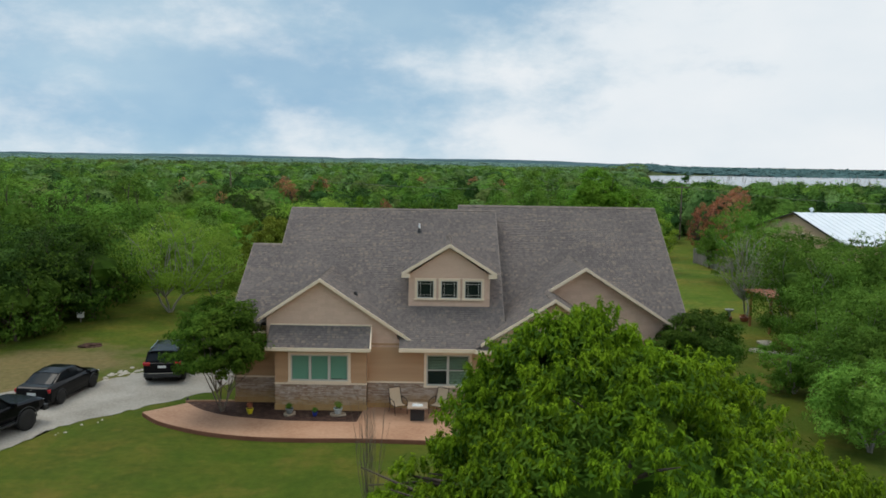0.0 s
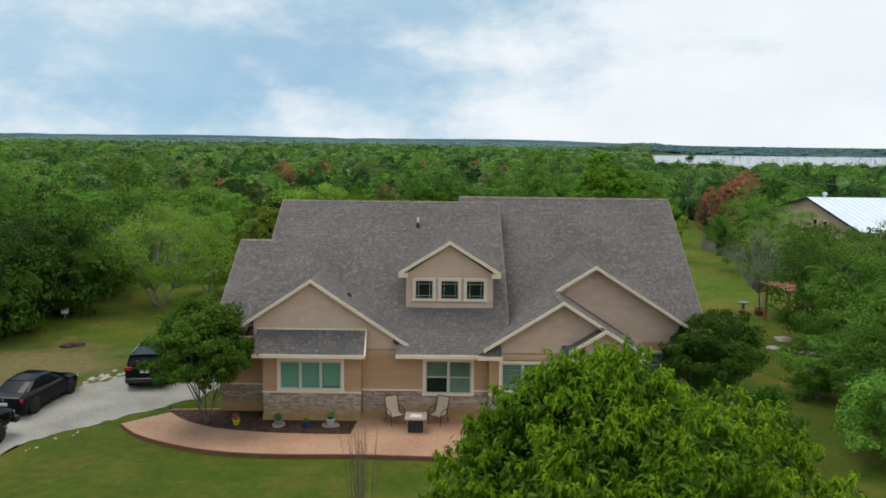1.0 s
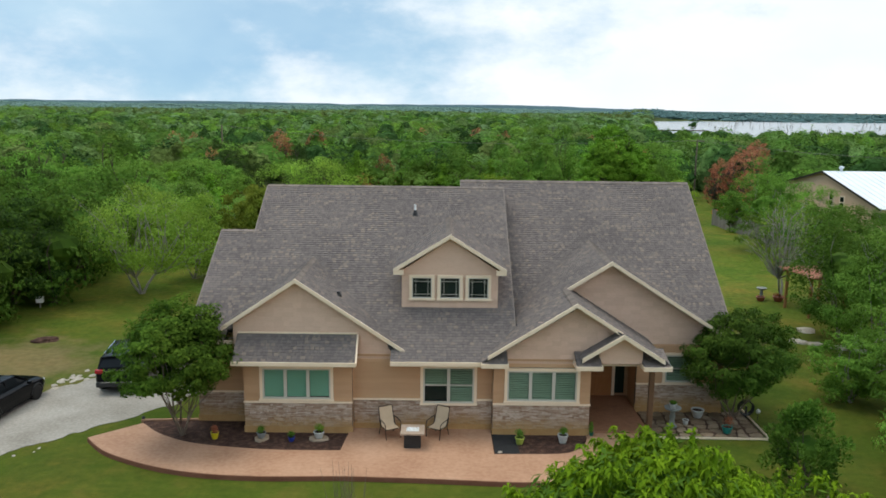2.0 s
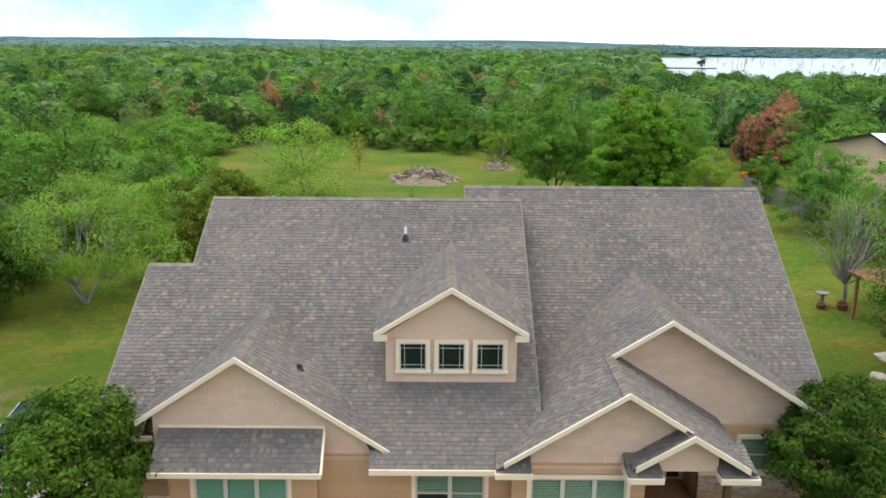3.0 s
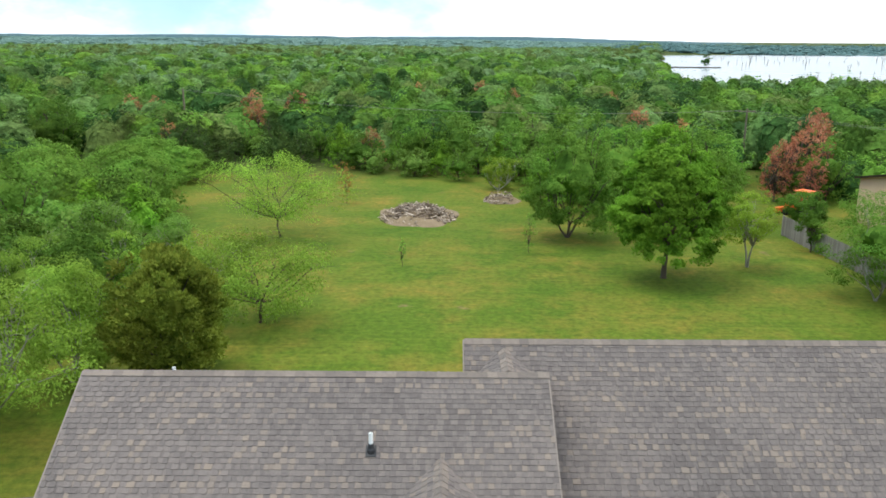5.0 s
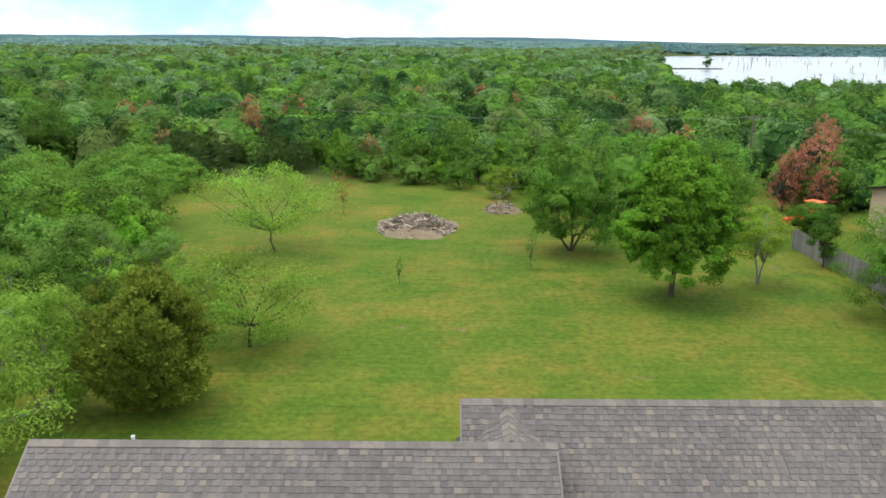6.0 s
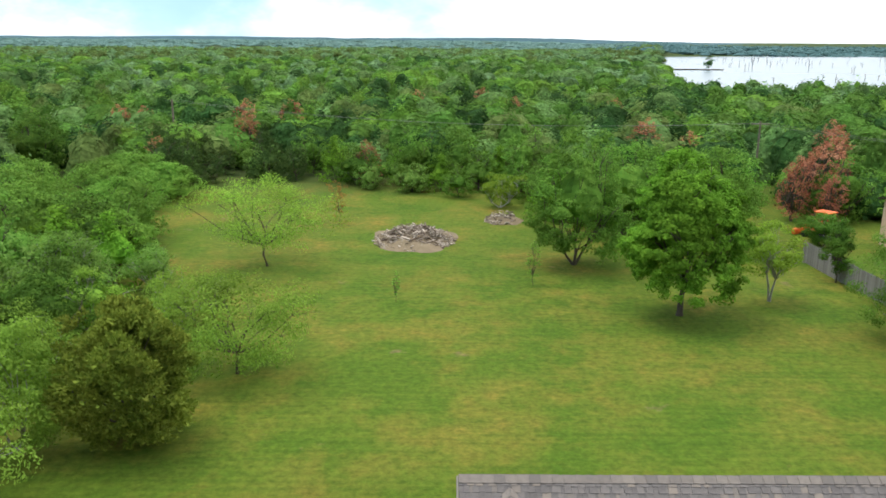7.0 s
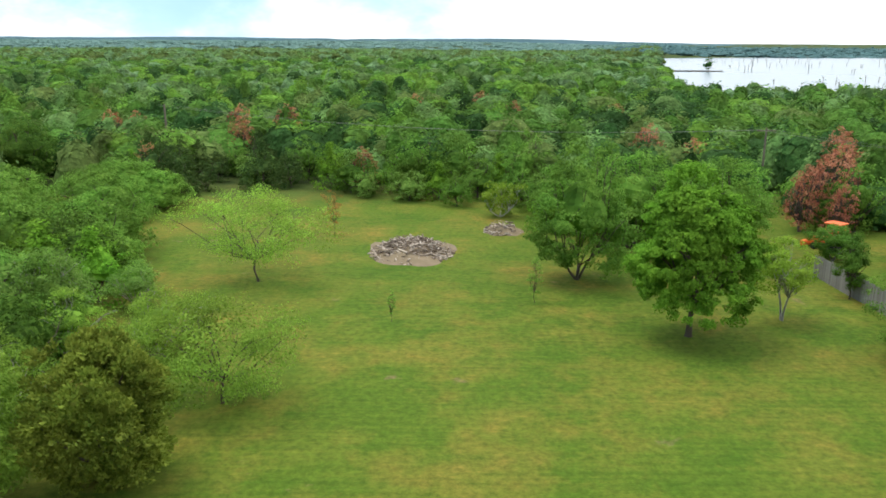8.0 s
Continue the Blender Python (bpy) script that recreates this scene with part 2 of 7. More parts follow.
def grass_material():
    m, n, l, b = material("mown_grass", (0.1, 0.16, 0.03), 0.95)
    b.inputs["Specular IOR Level"].default_value = 0.1
    geo = n.new("ShaderNodeNewGeometry")

    def noise_at(scale, detail=4.0, rough=0.55):
        t = n.new("ShaderNodeTexNoise")
        t.inputs["Scale"].default_value, t.inputs["Detail"].default_value, t.inputs["Roughness"].default_value = scale, detail, rough
        l.new(geo.outputs["Position"], t.inputs[0])
        return t.outputs[0]

    def ramp_of(value, stops):
        r = n.new("ShaderNodeValToRGB")
        els = r.color_ramp.elements
        while len(els) < len(stops):
            els.new(0.5)
        for e, (p, c) in zip(els, stops):
            e.position, e.color = p, (*c, 1)
        l.new(value, r.inputs[0])
        return r.outputs[0]

    def mix_of(f, a, c, kind="MIX"):
        x = n.new("ShaderNodeMix")
        x.data_type, x.blend_type = "RGBA", kind
        for s, v in ((0, f), (6, a), (7, c)):
            if isinstance(v, float):
                x.inputs[s].default_value = v
            else:
                l.new(v, x.inputs[s])
        return x.outputs[2]

    green = ramp_of(noise_at(0.2, 8.0, 0.68), [(0.3, (0.055, 0.108, 0.010)), (0.5, (0.078, 0.124, 0.013)), (0.7, (0.115, 0.141, 0.019))])
    dry = ramp_of(noise_at(0.6, 5.0), [(0.35, (0.128, 0.145, 0.022)), (0.65, (0.235, 0.152, 0.034))])
    where = ramp_of(noise_at(0.12, 8.0, 0.72), [(0.45, (0, 0, 0)), (0.66, (0.72, 0.72, 0.72))])
    both = mix_of(where, green, dry)
    rows, squash = n.new("ShaderNodeTexNoise"), n.new("ShaderNodeMapping")     # faint mowing rows, east to west
    squash.inputs["Scale"].default_value = (0.10, 3.4, 1.0)
    rows.inputs["Scale"].default_value, rows.inputs["Detail"].default_value = 1.0, 4.0
    l.new(geo.outputs["Position"], squash.inputs[0])
    l.new(squash.outputs[0], rows.inputs[0])
    both = mix_of(0.45, both, ramp_of(rows.outputs[0], [(0.3, (0.70, 0.80, 0.7)), (0.7, (1.32, 1.12, 1.1))]), "MULTIPLY")
    bare = ramp_of(noise_at(0.21, 7.0, 0.62), [(0.66, (0, 0, 0)), (0.74, (1, 1, 1))])
    soil = ramp_of(noise_at(3.0, 5.0), [(0.3, (0.16, 0.105, 0.055)), (0.7, (0.26, 0.175, 0.10))])
    both = mix_of(bare, both, soil)
    tuft = ramp_of(noise_at(2.4, 10.0, 0.8), [(0.33, (0.45, 0.48, 0.45)), (0.67, (1.5, 1.44, 1.4))])
    both = mix_of(0.8, both, tuft, "MULTIPLY")
    place = n.new("ShaderNodeSeparateXYZ")
    l.new(geo.outputs["Position"], place.inputs[0])
    front_fade = n.new("ShaderNodeMapRange")      # the front lawn is coloured darker and greener
    front_fade.inputs[1].default_value, front_fade.inputs[2].default_value = 46.0, 62.0
    l.new(place.outputs[1], front_fade.inputs[0])
    thick = mix_of(0.6, both, ramp_of(noise_at(0.33, 8.0, 0.65), [(0.36, (0.024, 0.048, 0.004)), (0.53, (0.05, 0.07, 0.007)), (0.68, (0.125, 0.088, 0.02))]))
    both = mix_of(front_fade.outputs[0], thick, both)
    spot, gap, fray = n.new("ShaderNodeVectorMath"), n.new("ShaderNodeMapRange"), n.new("ShaderNodeMath")     # worn ground west of the drive
    spot.operation = "DISTANCE"
    spot.inputs[1].default_value = (-21.5, 42.5, 0.0)
    l.new(geo.outputs["Position"], spot.inputs[0])
    fray.operation = "MULTIPLY_ADD"
    fray.inputs[1].default_value = 9.0
    l.new(noise_at(0.35, 6.0, 0.65), fray.inputs[0])
    l.new(spot.outputs["Value"], fray.inputs[2])
    gap.inputs[1].default_value, gap.inputs[2].default_value = 8.2, 10.4
    gap.inputs[3].default_value, gap.inputs[4].default_value = 0.55, 0.0
    l.new(fray.outputs[0], gap.inputs[0])
    both = mix_of(gap.outputs[0], both, soil)
    deep = n.new("ShaderNodeMapRange")      # leaf litter and undergrowth beyond the mown ground
    deep.inputs[1].default_value, deep.inputs[2].default_value = 124.0, 140.0
    l.new(place.outputs[1], deep.inputs[0])
    floor = ramp_of(noise_at(0.5, 5.0), [(0.3, (0.03, 0.05, 0.012)), (0.7, (0.07, 0.09, 0.025))])
    both = mix_of(deep.outputs[0], both, floor)
    l.new(both, b.inputs["Base Color"])
    bump = n.new("ShaderNodeBump")
    bump.inputs["Strength"].default_value, bump.inputs["Distance"].default_value = 0.6, 0.06
    l.new(noise_at(9.0, 6.0, 0.7), bump.inputs["Height"])
    l.new(bump.outputs[0], b.inputs["Normal"])
    return m


M_GRASS = grass_material()
M_LEAF_BRIGHT = leaf_material("bright_leaves", (0.082, 0.146, 0.008), (0.171, 0.276, 0.012), (0.286, 0.409, 0.020), 0.4)
M_LEAF_DARK = leaf_material("dark_leaves", (0.043, 0.084, 0.013), (0.079, 0.148, 0.020), (0.135, 0.217, 0.031), 0.35)
M_LEAF_MID = leaf_material("green_leaves", (0.070, 0.139, 0.020), (0.130, 0.242, 0.034), (0.205, 0.335, 0.052), 0.4)
M_LEAF_LIGHT = leaf_material("feathery_leaves", (0.140, 0.224, 0.031), (0.224, 0.342, 0.045), (0.308, 0.442, 0.063), 0.45)
M_LEAF_CEDAR = leaf_material("cedar_needles", (0.122, 0.168, 0.022), (0.215, 0.258, 0.035), (0.328, 0.367, 0.055), 0.25)
M_LEAF_RED = leaf_material("rust_leaves", (0.25, 0.080, 0.046), (0.42, 0.145, 0.085), (0.55, 0.25, 0.16), 0.35)
M_LEAF_ORANGE = leaf_material("orange_leaves", (0.3, 0.15, 0.045), (0.48, 0.24, 0.07), (0.58, 0.36, 0.11), 0.4)
# leaves paled to olive, haze over the distant woods put into the colour
M_HAZE_OLIVE = leaf_material("haze_olive_leaves", (0.126, 0.210, 0.088), (0.179, 0.280, 0.116), (0.231, 0.340, 0.149), 0.4, mottle=0.6)
# crape myrtle leaves, also the shade-dark inside of the near tree
M_LEAF_CRAPE_INNER = leaf_material("crape_and_shaded_leaves", (0.040, 0.080, 0.010), (0.079, 0.144, 0.016), (0.138, 0.215, 0.025), 0.3)
# green darkened for the deep shade in the western thicket
M_LEAF_SHADED = leaf_material("shade_dark_leaves", (0.018, 0.040, 0.009), (0.036, 0.072, 0.014), (0.062, 0.108, 0.022), 0.2)
M_LEAF_FRESH = leaf_material("fresh_leaves", (0.097, 0.186, 0.028), (0.162, 0.290, 0.043), (0.233, 0.378, 0.060), 0.4)
M_LEAF_OAK = leaf_material("oak_leaves", (0.085, 0.173, 0.016), (0.154, 0.296, 0.025), (0.245, 0.427, 0.041), 0.35)
M_LEAF_YELLOW = leaf_material("yellow_green_leaves", (0.150, 0.225, 0.022), (0.230, 0.330, 0.036), (0.320, 0.420, 0.055), 0.45)
M_LEAF_SAGE = leaf_material("sage_green_leaves", (0.126, 0.215, 0.040), (0.189, 0.304, 0.058), (0.257, 0.389, 0.082), 0.4)
M_LEAF_DARKCEDAR = leaf_material("dark_cedar_needles", (0.036, 0.066, 0.018), (0.066, 0.105, 0.026), (0.105, 0.150, 0.036), 0.2)
M_FAR_MID = leaf_material("green_wood_leaves", (0.064, 0.13, 0.02), (0.098, 0.19, 0.03), (0.14, 0.25, 0.044), 0.25, vary=0.1, mottle=1.3)
M_FAR_DARK = leaf_material("dark_wood_leaves", (0.028, 0.066, 0.017), (0.046, 0.102, 0.024), (0.07, 0.14, 0.034), 0.2, vary=0.1, mottle=1.3)
M_FAR_FRESH = leaf_material("fresh_wood_leaves", (0.098, 0.19, 0.024), (0.15, 0.27, 0.036), (0.205, 0.34, 0.052), 0.3, vary=0.1, mottle=1.3)
# these two paler leaf tones also carry haze in the farther bands
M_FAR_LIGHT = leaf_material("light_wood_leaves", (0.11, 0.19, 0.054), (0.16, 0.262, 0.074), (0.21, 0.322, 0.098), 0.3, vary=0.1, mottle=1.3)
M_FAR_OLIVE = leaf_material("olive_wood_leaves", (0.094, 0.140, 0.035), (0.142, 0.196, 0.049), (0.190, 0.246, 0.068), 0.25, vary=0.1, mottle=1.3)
# haze at the horizon is put into this greyed leaf colour
M_HAZE_GREY = leaf_material("haze_grey_leaves", (0.115, 0.195, 0.165), (0.145, 0.235, 0.20), (0.18, 0.275, 0.235), 0.25)
# leaf colour tinted blue for the haze across the lake
M_HAZE_TEAL = leaf_material("haze_teal_leaves", (0.075, 0.145, 0.14), (0.10, 0.18, 0.175), (0.13, 0.215, 0.205), 0.25)


def stained(m, colour, low, high, amount=0.6):
    """Rust-coloured splash stain along the foot of a wall, with a ragged upper edge."""
    n, l = m.node_tree.nodes, m.node_tree.links
    b = n["Principled BSDF"]
    old = b.inputs["Base Color"].links[0].from_socket
    geo, sep, t = n.new("ShaderNodeNewGeometry"), n.new("ShaderNodeSeparateXYZ"), n.new("ShaderNodeTexNoise")
    t.inputs["Scale"].default_value, t.inputs["Detail"].default_value = 1.3, 5.0
    l.new(geo.outputs["Position"], sep.inputs[0])
    l.new(geo.outputs["Position"], t.inputs[0])
    up = n.new("ShaderNodeMath")
    up.operation = "MULTIPLY_ADD"
    up.inputs[1].default_value = 0.7
    l.new(t.outputs[0], up.inputs[0])
    l.new(sep.outputs[2], up.inputs[2])
    r = n.new("ShaderNodeMapRange")
    r.inputs[1].default_value, r.inputs[2].default_value = low + 0.35, high + 0.35
    r.inputs[3].default_value, r.inputs[4].default_value = amount, 0.0
    l.new(up.outputs[0], r.inputs[0])
    x = n.new("ShaderNodeMix")
    x.data_type = "RGBA"
    x.inputs[7].default_value = (*colour, 1)
    l.new(r.outputs[0], x.inputs[0])
    l.new(old, x.inputs[6])
    l.new(x.outputs[2], b.inputs["Base Color"])


for stone in (M_STONE, M_STONE_J):
    stained(stone, (0.40, 0.235, 0.085), 0.42, 0.9, 0.75)
# ---- building helpers ----
def part(name, bm, mat, parent=None, label="", s=1.0, smooth=False):
    """Links a bmesh as one mesh object, scaled by s, under a thing or a part."""
    if s != 1.0:
        bmesh.ops.scale(bm, vec=(s, s, s), verts=bm.verts)
    me = bpy.data.meshes.new(name)
    bm.to_mesh(me)
    bm.free()
    if smooth:
        me.polygons.foreach_set("use_smooth", [True] * len(me.polygons))
    return hang(name, me, mat, parent, label)


def hang(name, me, mat, parent=None, label=""):
    if mat is not None:
        me.materials.append(mat)
    ob = new(name, me)
    ob.parent = parent
    if label:
        ob["label"] = label
    return ob


def mesh_of(name, verts, faces, s=1.0):
    me = bpy.data.meshes.new(name)
    me.from_pydata([(x * s, y * s, z * s) for x, y, z in verts], [], faces)
    me.update()
    return me


def thing(name, x, y, z=0.0, turn=0.0, label="", category="", group="", kind="", size=1.0):
    """An empty at a place of the site plan, to carry parts."""
    ob = new(name)
    ob.empty_display_size = 0.2
    ob.matrix_basis = pose(x * PLAN, y * PLAN, z * PLAN, 0, 0, turn) @ Matrix.Diagonal((size, size, size, 1))
    return tagged(ob, label, category, group, kind)


def box(bm, x0, x1, y0, y1, z0, z1, bevel=0.0):
    r = bmesh.ops.create_cube(bm, size=1, matrix=Matrix.LocRotScale(((x0 + x1) / 2, (y0 + y1) / 2, (z0 + z1) / 2), None, (x1 - x0, y1 - y0, z1 - z0)))
    if bevel:
        es = list({e for v in r["verts"] for e in v.link_edges})
        bmesh.ops.bevel(bm, geom=es, offset=bevel, segments=2, affect="EDGES", profile=0.6)
    return bm


def boxed(x0, x1, y0, y1, z0, z1, bevel=0.0):
    return box(bmesh.new(), x0, x1, y0, y1, z0, z1, bevel)


def bar(bm, a, b, w, h, up=(0, 0, 1)):
    """A straight beam from a to b, w wide and h high, its top along the line."""
    a, b = Vector(a), Vector(b)
    d = (b - a).normalized()
    side = d.cross(Vector(up)).normalized()
    top = side.cross(d).normalized()
    vs = []
    for p in (a, b):
        for i, j in ((-1, 0), (1, 0), (1, -1), (-1, -1)):
            vs.append(bm.verts.new(p + side * (i * w / 2) + top * (j * h)))
    for f in ((0, 1, 2, 3), (7, 6, 5, 4), (0, 4, 5, 1), (1, 5, 6, 2), (2, 6, 7, 3), (3, 7, 4, 0)):
        bm.faces.new([vs[i] for i in f])
    return bm


def prism(bm, outline, y0, y1):
    """An outline in x and z, drawn out along y."""
    f = [bm.verts.new((x, y0, z)) for x, z in outline]
    k = [bm.verts.new((x, y1, z)) for x, z in outline]
    bm.faces.new(f)
    bm.faces.new(k[::-1])
    for i in range(len(f)):
        j = (i + 1) % len(f)
        bm.faces.new((f[j], f[i], k[i], k[j]))
    bmesh.ops.recalc_face_normals(bm, faces=bm.faces)
    return bm


def slab(bm, outline, z0, z1):
    """An outline in x and y, drawn out along z."""
    f = [bm.verts.new((x, y, z1)) for x, y in outline]
    k = [bm.verts.new((x, y, z0)) for x, y in outline]
    bm.faces.new(f)
    bm.faces.new(k[::-1])
    for i in range(len(f)):
        j = (i + 1) % len(f)
        bm.faces.new((f[j], f[i], k[i], k[j]))
    bmesh.ops.recalc_face_normals(bm, faces=bm.faces)
    return bm


def lathe(bm, profile, seg=20, at=(0, 0, 0)):
    """A turned shape from (radius, height) pairs."""
    rings = []
    for r, z in profile:
        rings.append([bm.verts.new((at[0] + r * math.cos(6.2832 * i / seg), at[1] + r * math.sin(6.2832 * i / seg), at[2] + z)) for i in range(seg)])
    for a, b in zip(rings, rings[1:]):
        for i in range(seg):
            bm.faces.new((a[i], a[(i + 1) % seg], b[(i + 1) % seg], b[i]))
    bm.faces.new(rings[0][::-1])
    bm.faces.new(rings[-1])
    return bm


def tube(bm, pts, radii, seg=6):
    """A round limb along points."""
    rings, n = [], len(pts)
    for i in range(n):
        d = (pts[min(i + 1, n - 1)] - pts[max(i - 1, 0)]).normalized()
        u = d.orthogonal().normalized()
        v = d.cross(u)
        rings.append([bm.verts.new(pts[i] + (u * math.cos(6.2832 * k / seg) + v * math.sin(6.2832 * k / seg)) * radii[i]) for k in range(seg)])
    for a, b in zip(rings, rings[1:]):
        # turn the upper ring to the nearest corner of the lower
        o = min(range(seg), key=lambda q: (b[q].co - a[0].co).length)
        for k in range(seg):
            bm.faces.new((a[k], a[(k + 1) % seg], b[(k + 1 + o) % seg], b[(k + o) % seg]))
    bm.faces.new(rings[-1])
    return bm


def smooth_step(a, b, v):
    t = min(1.0, max(0.0, (v - a) / (b - a)))
    return t * t * (3 - 2 * t)
# ---- the land ----
LAKE_Z = -5.0


def lake_here(x, y):
    """How far inside the lake a place is (plan units), below zero on land."""
    wob = 14 * noise.noise((x * 0.012, y * 0.012, 3.0)) + 5 * noise.noise((x * 0.05, y * 0.05, 7.0))
    west = (x - (28 + 0.262 * (y - 28))) * 0.9
    return min(west, y - 272, 820 - y) + wob


def land_z(x, y):
    z = -0.7 * smooth_step(64, 90, y)      # the back lawn falls gently to the woods
    if y > 130:
        z += 2.5 * smooth_step(130, 400, y) * noise.noise((x * 0.006, y * 0.006, 1.0))
        z -= 10.0 * smooth_step(-50, 20, lake_here(x, y))
        z -= (3.4 + 5.6 * smooth_step(0.22, 0.32, x / y)) * smooth_step(450, 1200, y) + 14.0 * smooth_step(0, 900, x) * smooth_step(800, 1600, y)
        z += 10.0 * smooth_step(820, 1150, y) * smooth_step(0.19, 0.26, x / y)      # the wooded rise beyond the lake
        z += 2.0 * smooth_step(0.0, -500.0, x) * smooth_step(1200, 2200, y) * (0.6 + noise.noise((x * 0.003, 2.0, 8.0)))
    return z


def land():
    xs = [math.copysign(abs(i) ** 2.2, i) * 0.28 for i in range(-60, 61)]
    ys = [-60 + 6 * i for i in range(34)] + [144 * 1.055 ** i for i in range(1, 63)]
    verts = [(x * max(1.0, y / 330.0), y, land_z(x * max(1.0, y / 330.0), y)) for y in ys for x in xs]
    w = len(xs)
    faces = [(j * w + i, j * w + i + 1, (j + 1) * w + i + 1, (j + 1) * w + i) for j in range(len(ys) - 1) for i in range(w - 1)]
    me = mesh_of("ground", verts, faces, PLAN)
    me.polygons.foreach_set("use_smooth", [True] * len(me.polygons))
    tagged(hang("ground", me, M_GRASS), "mown green lawn with dry yellow and bare patches", "lawn", kind="structure")


land()

m_water, wn_, wl_, wb_ = material("lake_water", (0.22, 0.26, 0.28), 0.25)
wb_.inputs["Specular IOR Level"].default_value = 0.3
bm = bmesh.new()
slab(bm, [(-200, 180), (1600, 180), (1600, 960), (-200, 960)], LAKE_Z - 0.5, LAKE_Z)
tagged(part("water", bm, m_water, s=PLAN), "pale grey lake reflecting the overcast sky", "lake", kind="structure")


def drive():
    """The gravel drive: a ragged sheet just above the lawn."""
    near = [(-30.5, 18.0), (-20.0, 20.5), (-15.6, 22.6), (-14.0, 25.0), (-13.6, 26.3), (-13.2, 27.5), (-12.4, 28.4), (-11.5, 29.5), (-10.1, 30.9), (-9.1, 31.9), (-8.6, 33.0)]
    far = [(-8.6, 36.5), (-9.5, 36.8), (-11.4, 36.4), (-12.6, 35.2), (-13.4, 34.2), (-14.2, 33.1), (-15.4, 32.6), (-16.9, 31.6), (-18.4, 29.8), (-21.5, 26.5), (-32.0, 23.5)]
    rim, pts = near + far, []
    for i, (x, y) in enumerate(rim):
        x2, y2 = rim[(i + 1) % len(rim)]
        steps = max(2, int(math.hypot(x2 - x, y2 - y) / 0.16))
        for k in range(steps):
            px, py = x + (x2 - x) * k / steps, y + (y2 - y) * k / steps
            d = 0.26 * noise.noise((px * 0.9, py * 0.9, 5)) + 0.13 * noise.noise((px * 2.6, py * 2.6, 9))
            pts.append((px + d, py - d))
    bm = bmesh.new()
    vs = [bm.verts.new((x, y, 0.018)) for x, y in pts]
    f = bm.faces.new(vs)
    bmesh.ops.triangulate(bm, faces=[f])
    bmesh.ops.recalc_face_normals(bm, faces=bm.faces)
    if sum(q.normal.z for q in bm.faces) < 0:
        bmesh.ops.reverse_faces(bm, faces=bm.faces)
    tagged(part("road", bm, M_GRAVEL, s=PLAN), "white crushed gravel driveway with ragged grass edges", "driveway", kind="structure")


drive()


def arc(points, n=8):
    """A smooth line through points (Catmull-Rom)."""
    out, p = [], [points[0]] + list(points) + [points[-1]]
    for a, b, c, d in zip(p, p[1:], p[2:], p[3:]):
        for k in range(n):
            t = k / n
            out.append(tuple(0.5 * (2 * b[q] + (c[q] - a[q]) * t + (2 * a[q] - 5 * b[q] + 4 * c[q] - d[q]) * t * t + (3 * b[q] - a[q] - 3 * c[q] + d[q]) * t ** 3) for q in (0, 1)))
    return out + [points[-1]]


PATIO_Z = 0.15


def patio():
    front = arc([(-10.75, 28.85), (-9.9, 27.95), (-8.75, 27.25), (-7.55, 26.75), (-6.2, 26.45), (-4.6, 26.35), (-2.5, 26.4), (0.0, 26.3), (2.5, 26.15), (4.0, 26.3), (5.3, 26.85), (6.35, 27.75), (6.95, 28.7), (7.0, 29.35)])
    back = [(7.0, 29.6), (5.0, 29.6)] + arc([(4.97, 29.2), (4.75, 28.6), (4.3, 28.15), (3.7, 28.0), (1.93, 27.95)], 6) + [(1.93, 29.9), (-2.6, 29.9), (-2.75, 28.1)] + arc([(-2.75, 28.1), (-4.4, 28.1), (-5.7, 28.2), (-7.4, 28.55), (-8.6, 29.2), (-9.45, 30.05)], 6)
    bm = slab(bmesh.new(), front + back, -0.05, PATIO_Z)
    ob = tagged(part("pavement", bm, M_PATIO, s=PLAN), "salmon-stained concrete patio with a curved front edge", "patio", kind="structure")
    bm = bmesh.new()
    for a, b in zip(front, front[1:]):
        bar(bm, (a[0], a[1] - 0.012, PATIO_Z - 0.012), (b[0], b[1] - 0.012, PATIO_Z - 0.012), 0.03, 0.2)
    part("edge", bm, M_EDGE, ob, "dark red-brown painted edge", s=PLAN)
    bed = [(-9.45, 30.05)] + arc([(-9.45, 30.05), (-8.6, 29.2), (-7.4, 28.55), (-5.7, 28.2), (-4.4, 28.1), (-2.75, 28.1)], 6) + [(-2.6, 29.9), (-5.9, 30.45), (-7.75, 30.42), (-9.55, 30.28)]
    bm = slab(bmesh.new(), [(x, y + 0.01) for x, y in bed], -0.04, 0.115)
    tagged(part("flower_bed", bm, M_MULCH, s=PLAN), "dark bark mulch bed in front of the house", "flower bed", kind="structure")
    tagged(part("curb", bar(bmesh.new(), (-9.6, 30.3, 0.17), (-7.72, 30.42, 0.17), 0.07, 0.17), M_PATIO, s=PLAN), "tan concrete curb behind the mulch bed", "curb", kind="structure")
    bed = [(1.94, 29.9), (1.94, 27.96)] + arc([(3.7, 28.01), (4.3, 28.16), (4.74, 28.6), (4.96, 29.2)], 6) + [(4.99, 29.9)]
    bm = slab(bmesh.new(), bed, -0.04, 0.115)
    tagged(part("flower_bed", bm, M_MULCH, s=PLAN), "dark bark mulch bed beside the porch", "flower bed", kind="structure")
    bm = boxed(5.0, 7.04, 29.6, 33.1, -0.05, 0.21)
    tagged(part("porch_floor", bm, M_PORCH, s=PLAN), "brown concrete porch floor one low step up", "porch floor", kind="structure")


patio()
# ---- the house ----
house = thing("house", 0, 0, 0, label="single-storey tan house with gables, a dormer, stone wainscot and brown-grey shingles", category="house")
RIDGE_A, Z_A, S_A = 37.05, 7.32, 0.5987      # western main roof
RIDGE_B, Z_B, S_B = 38.53, 7.455, 0.72      # eastern main roof
COURSE = 0.12


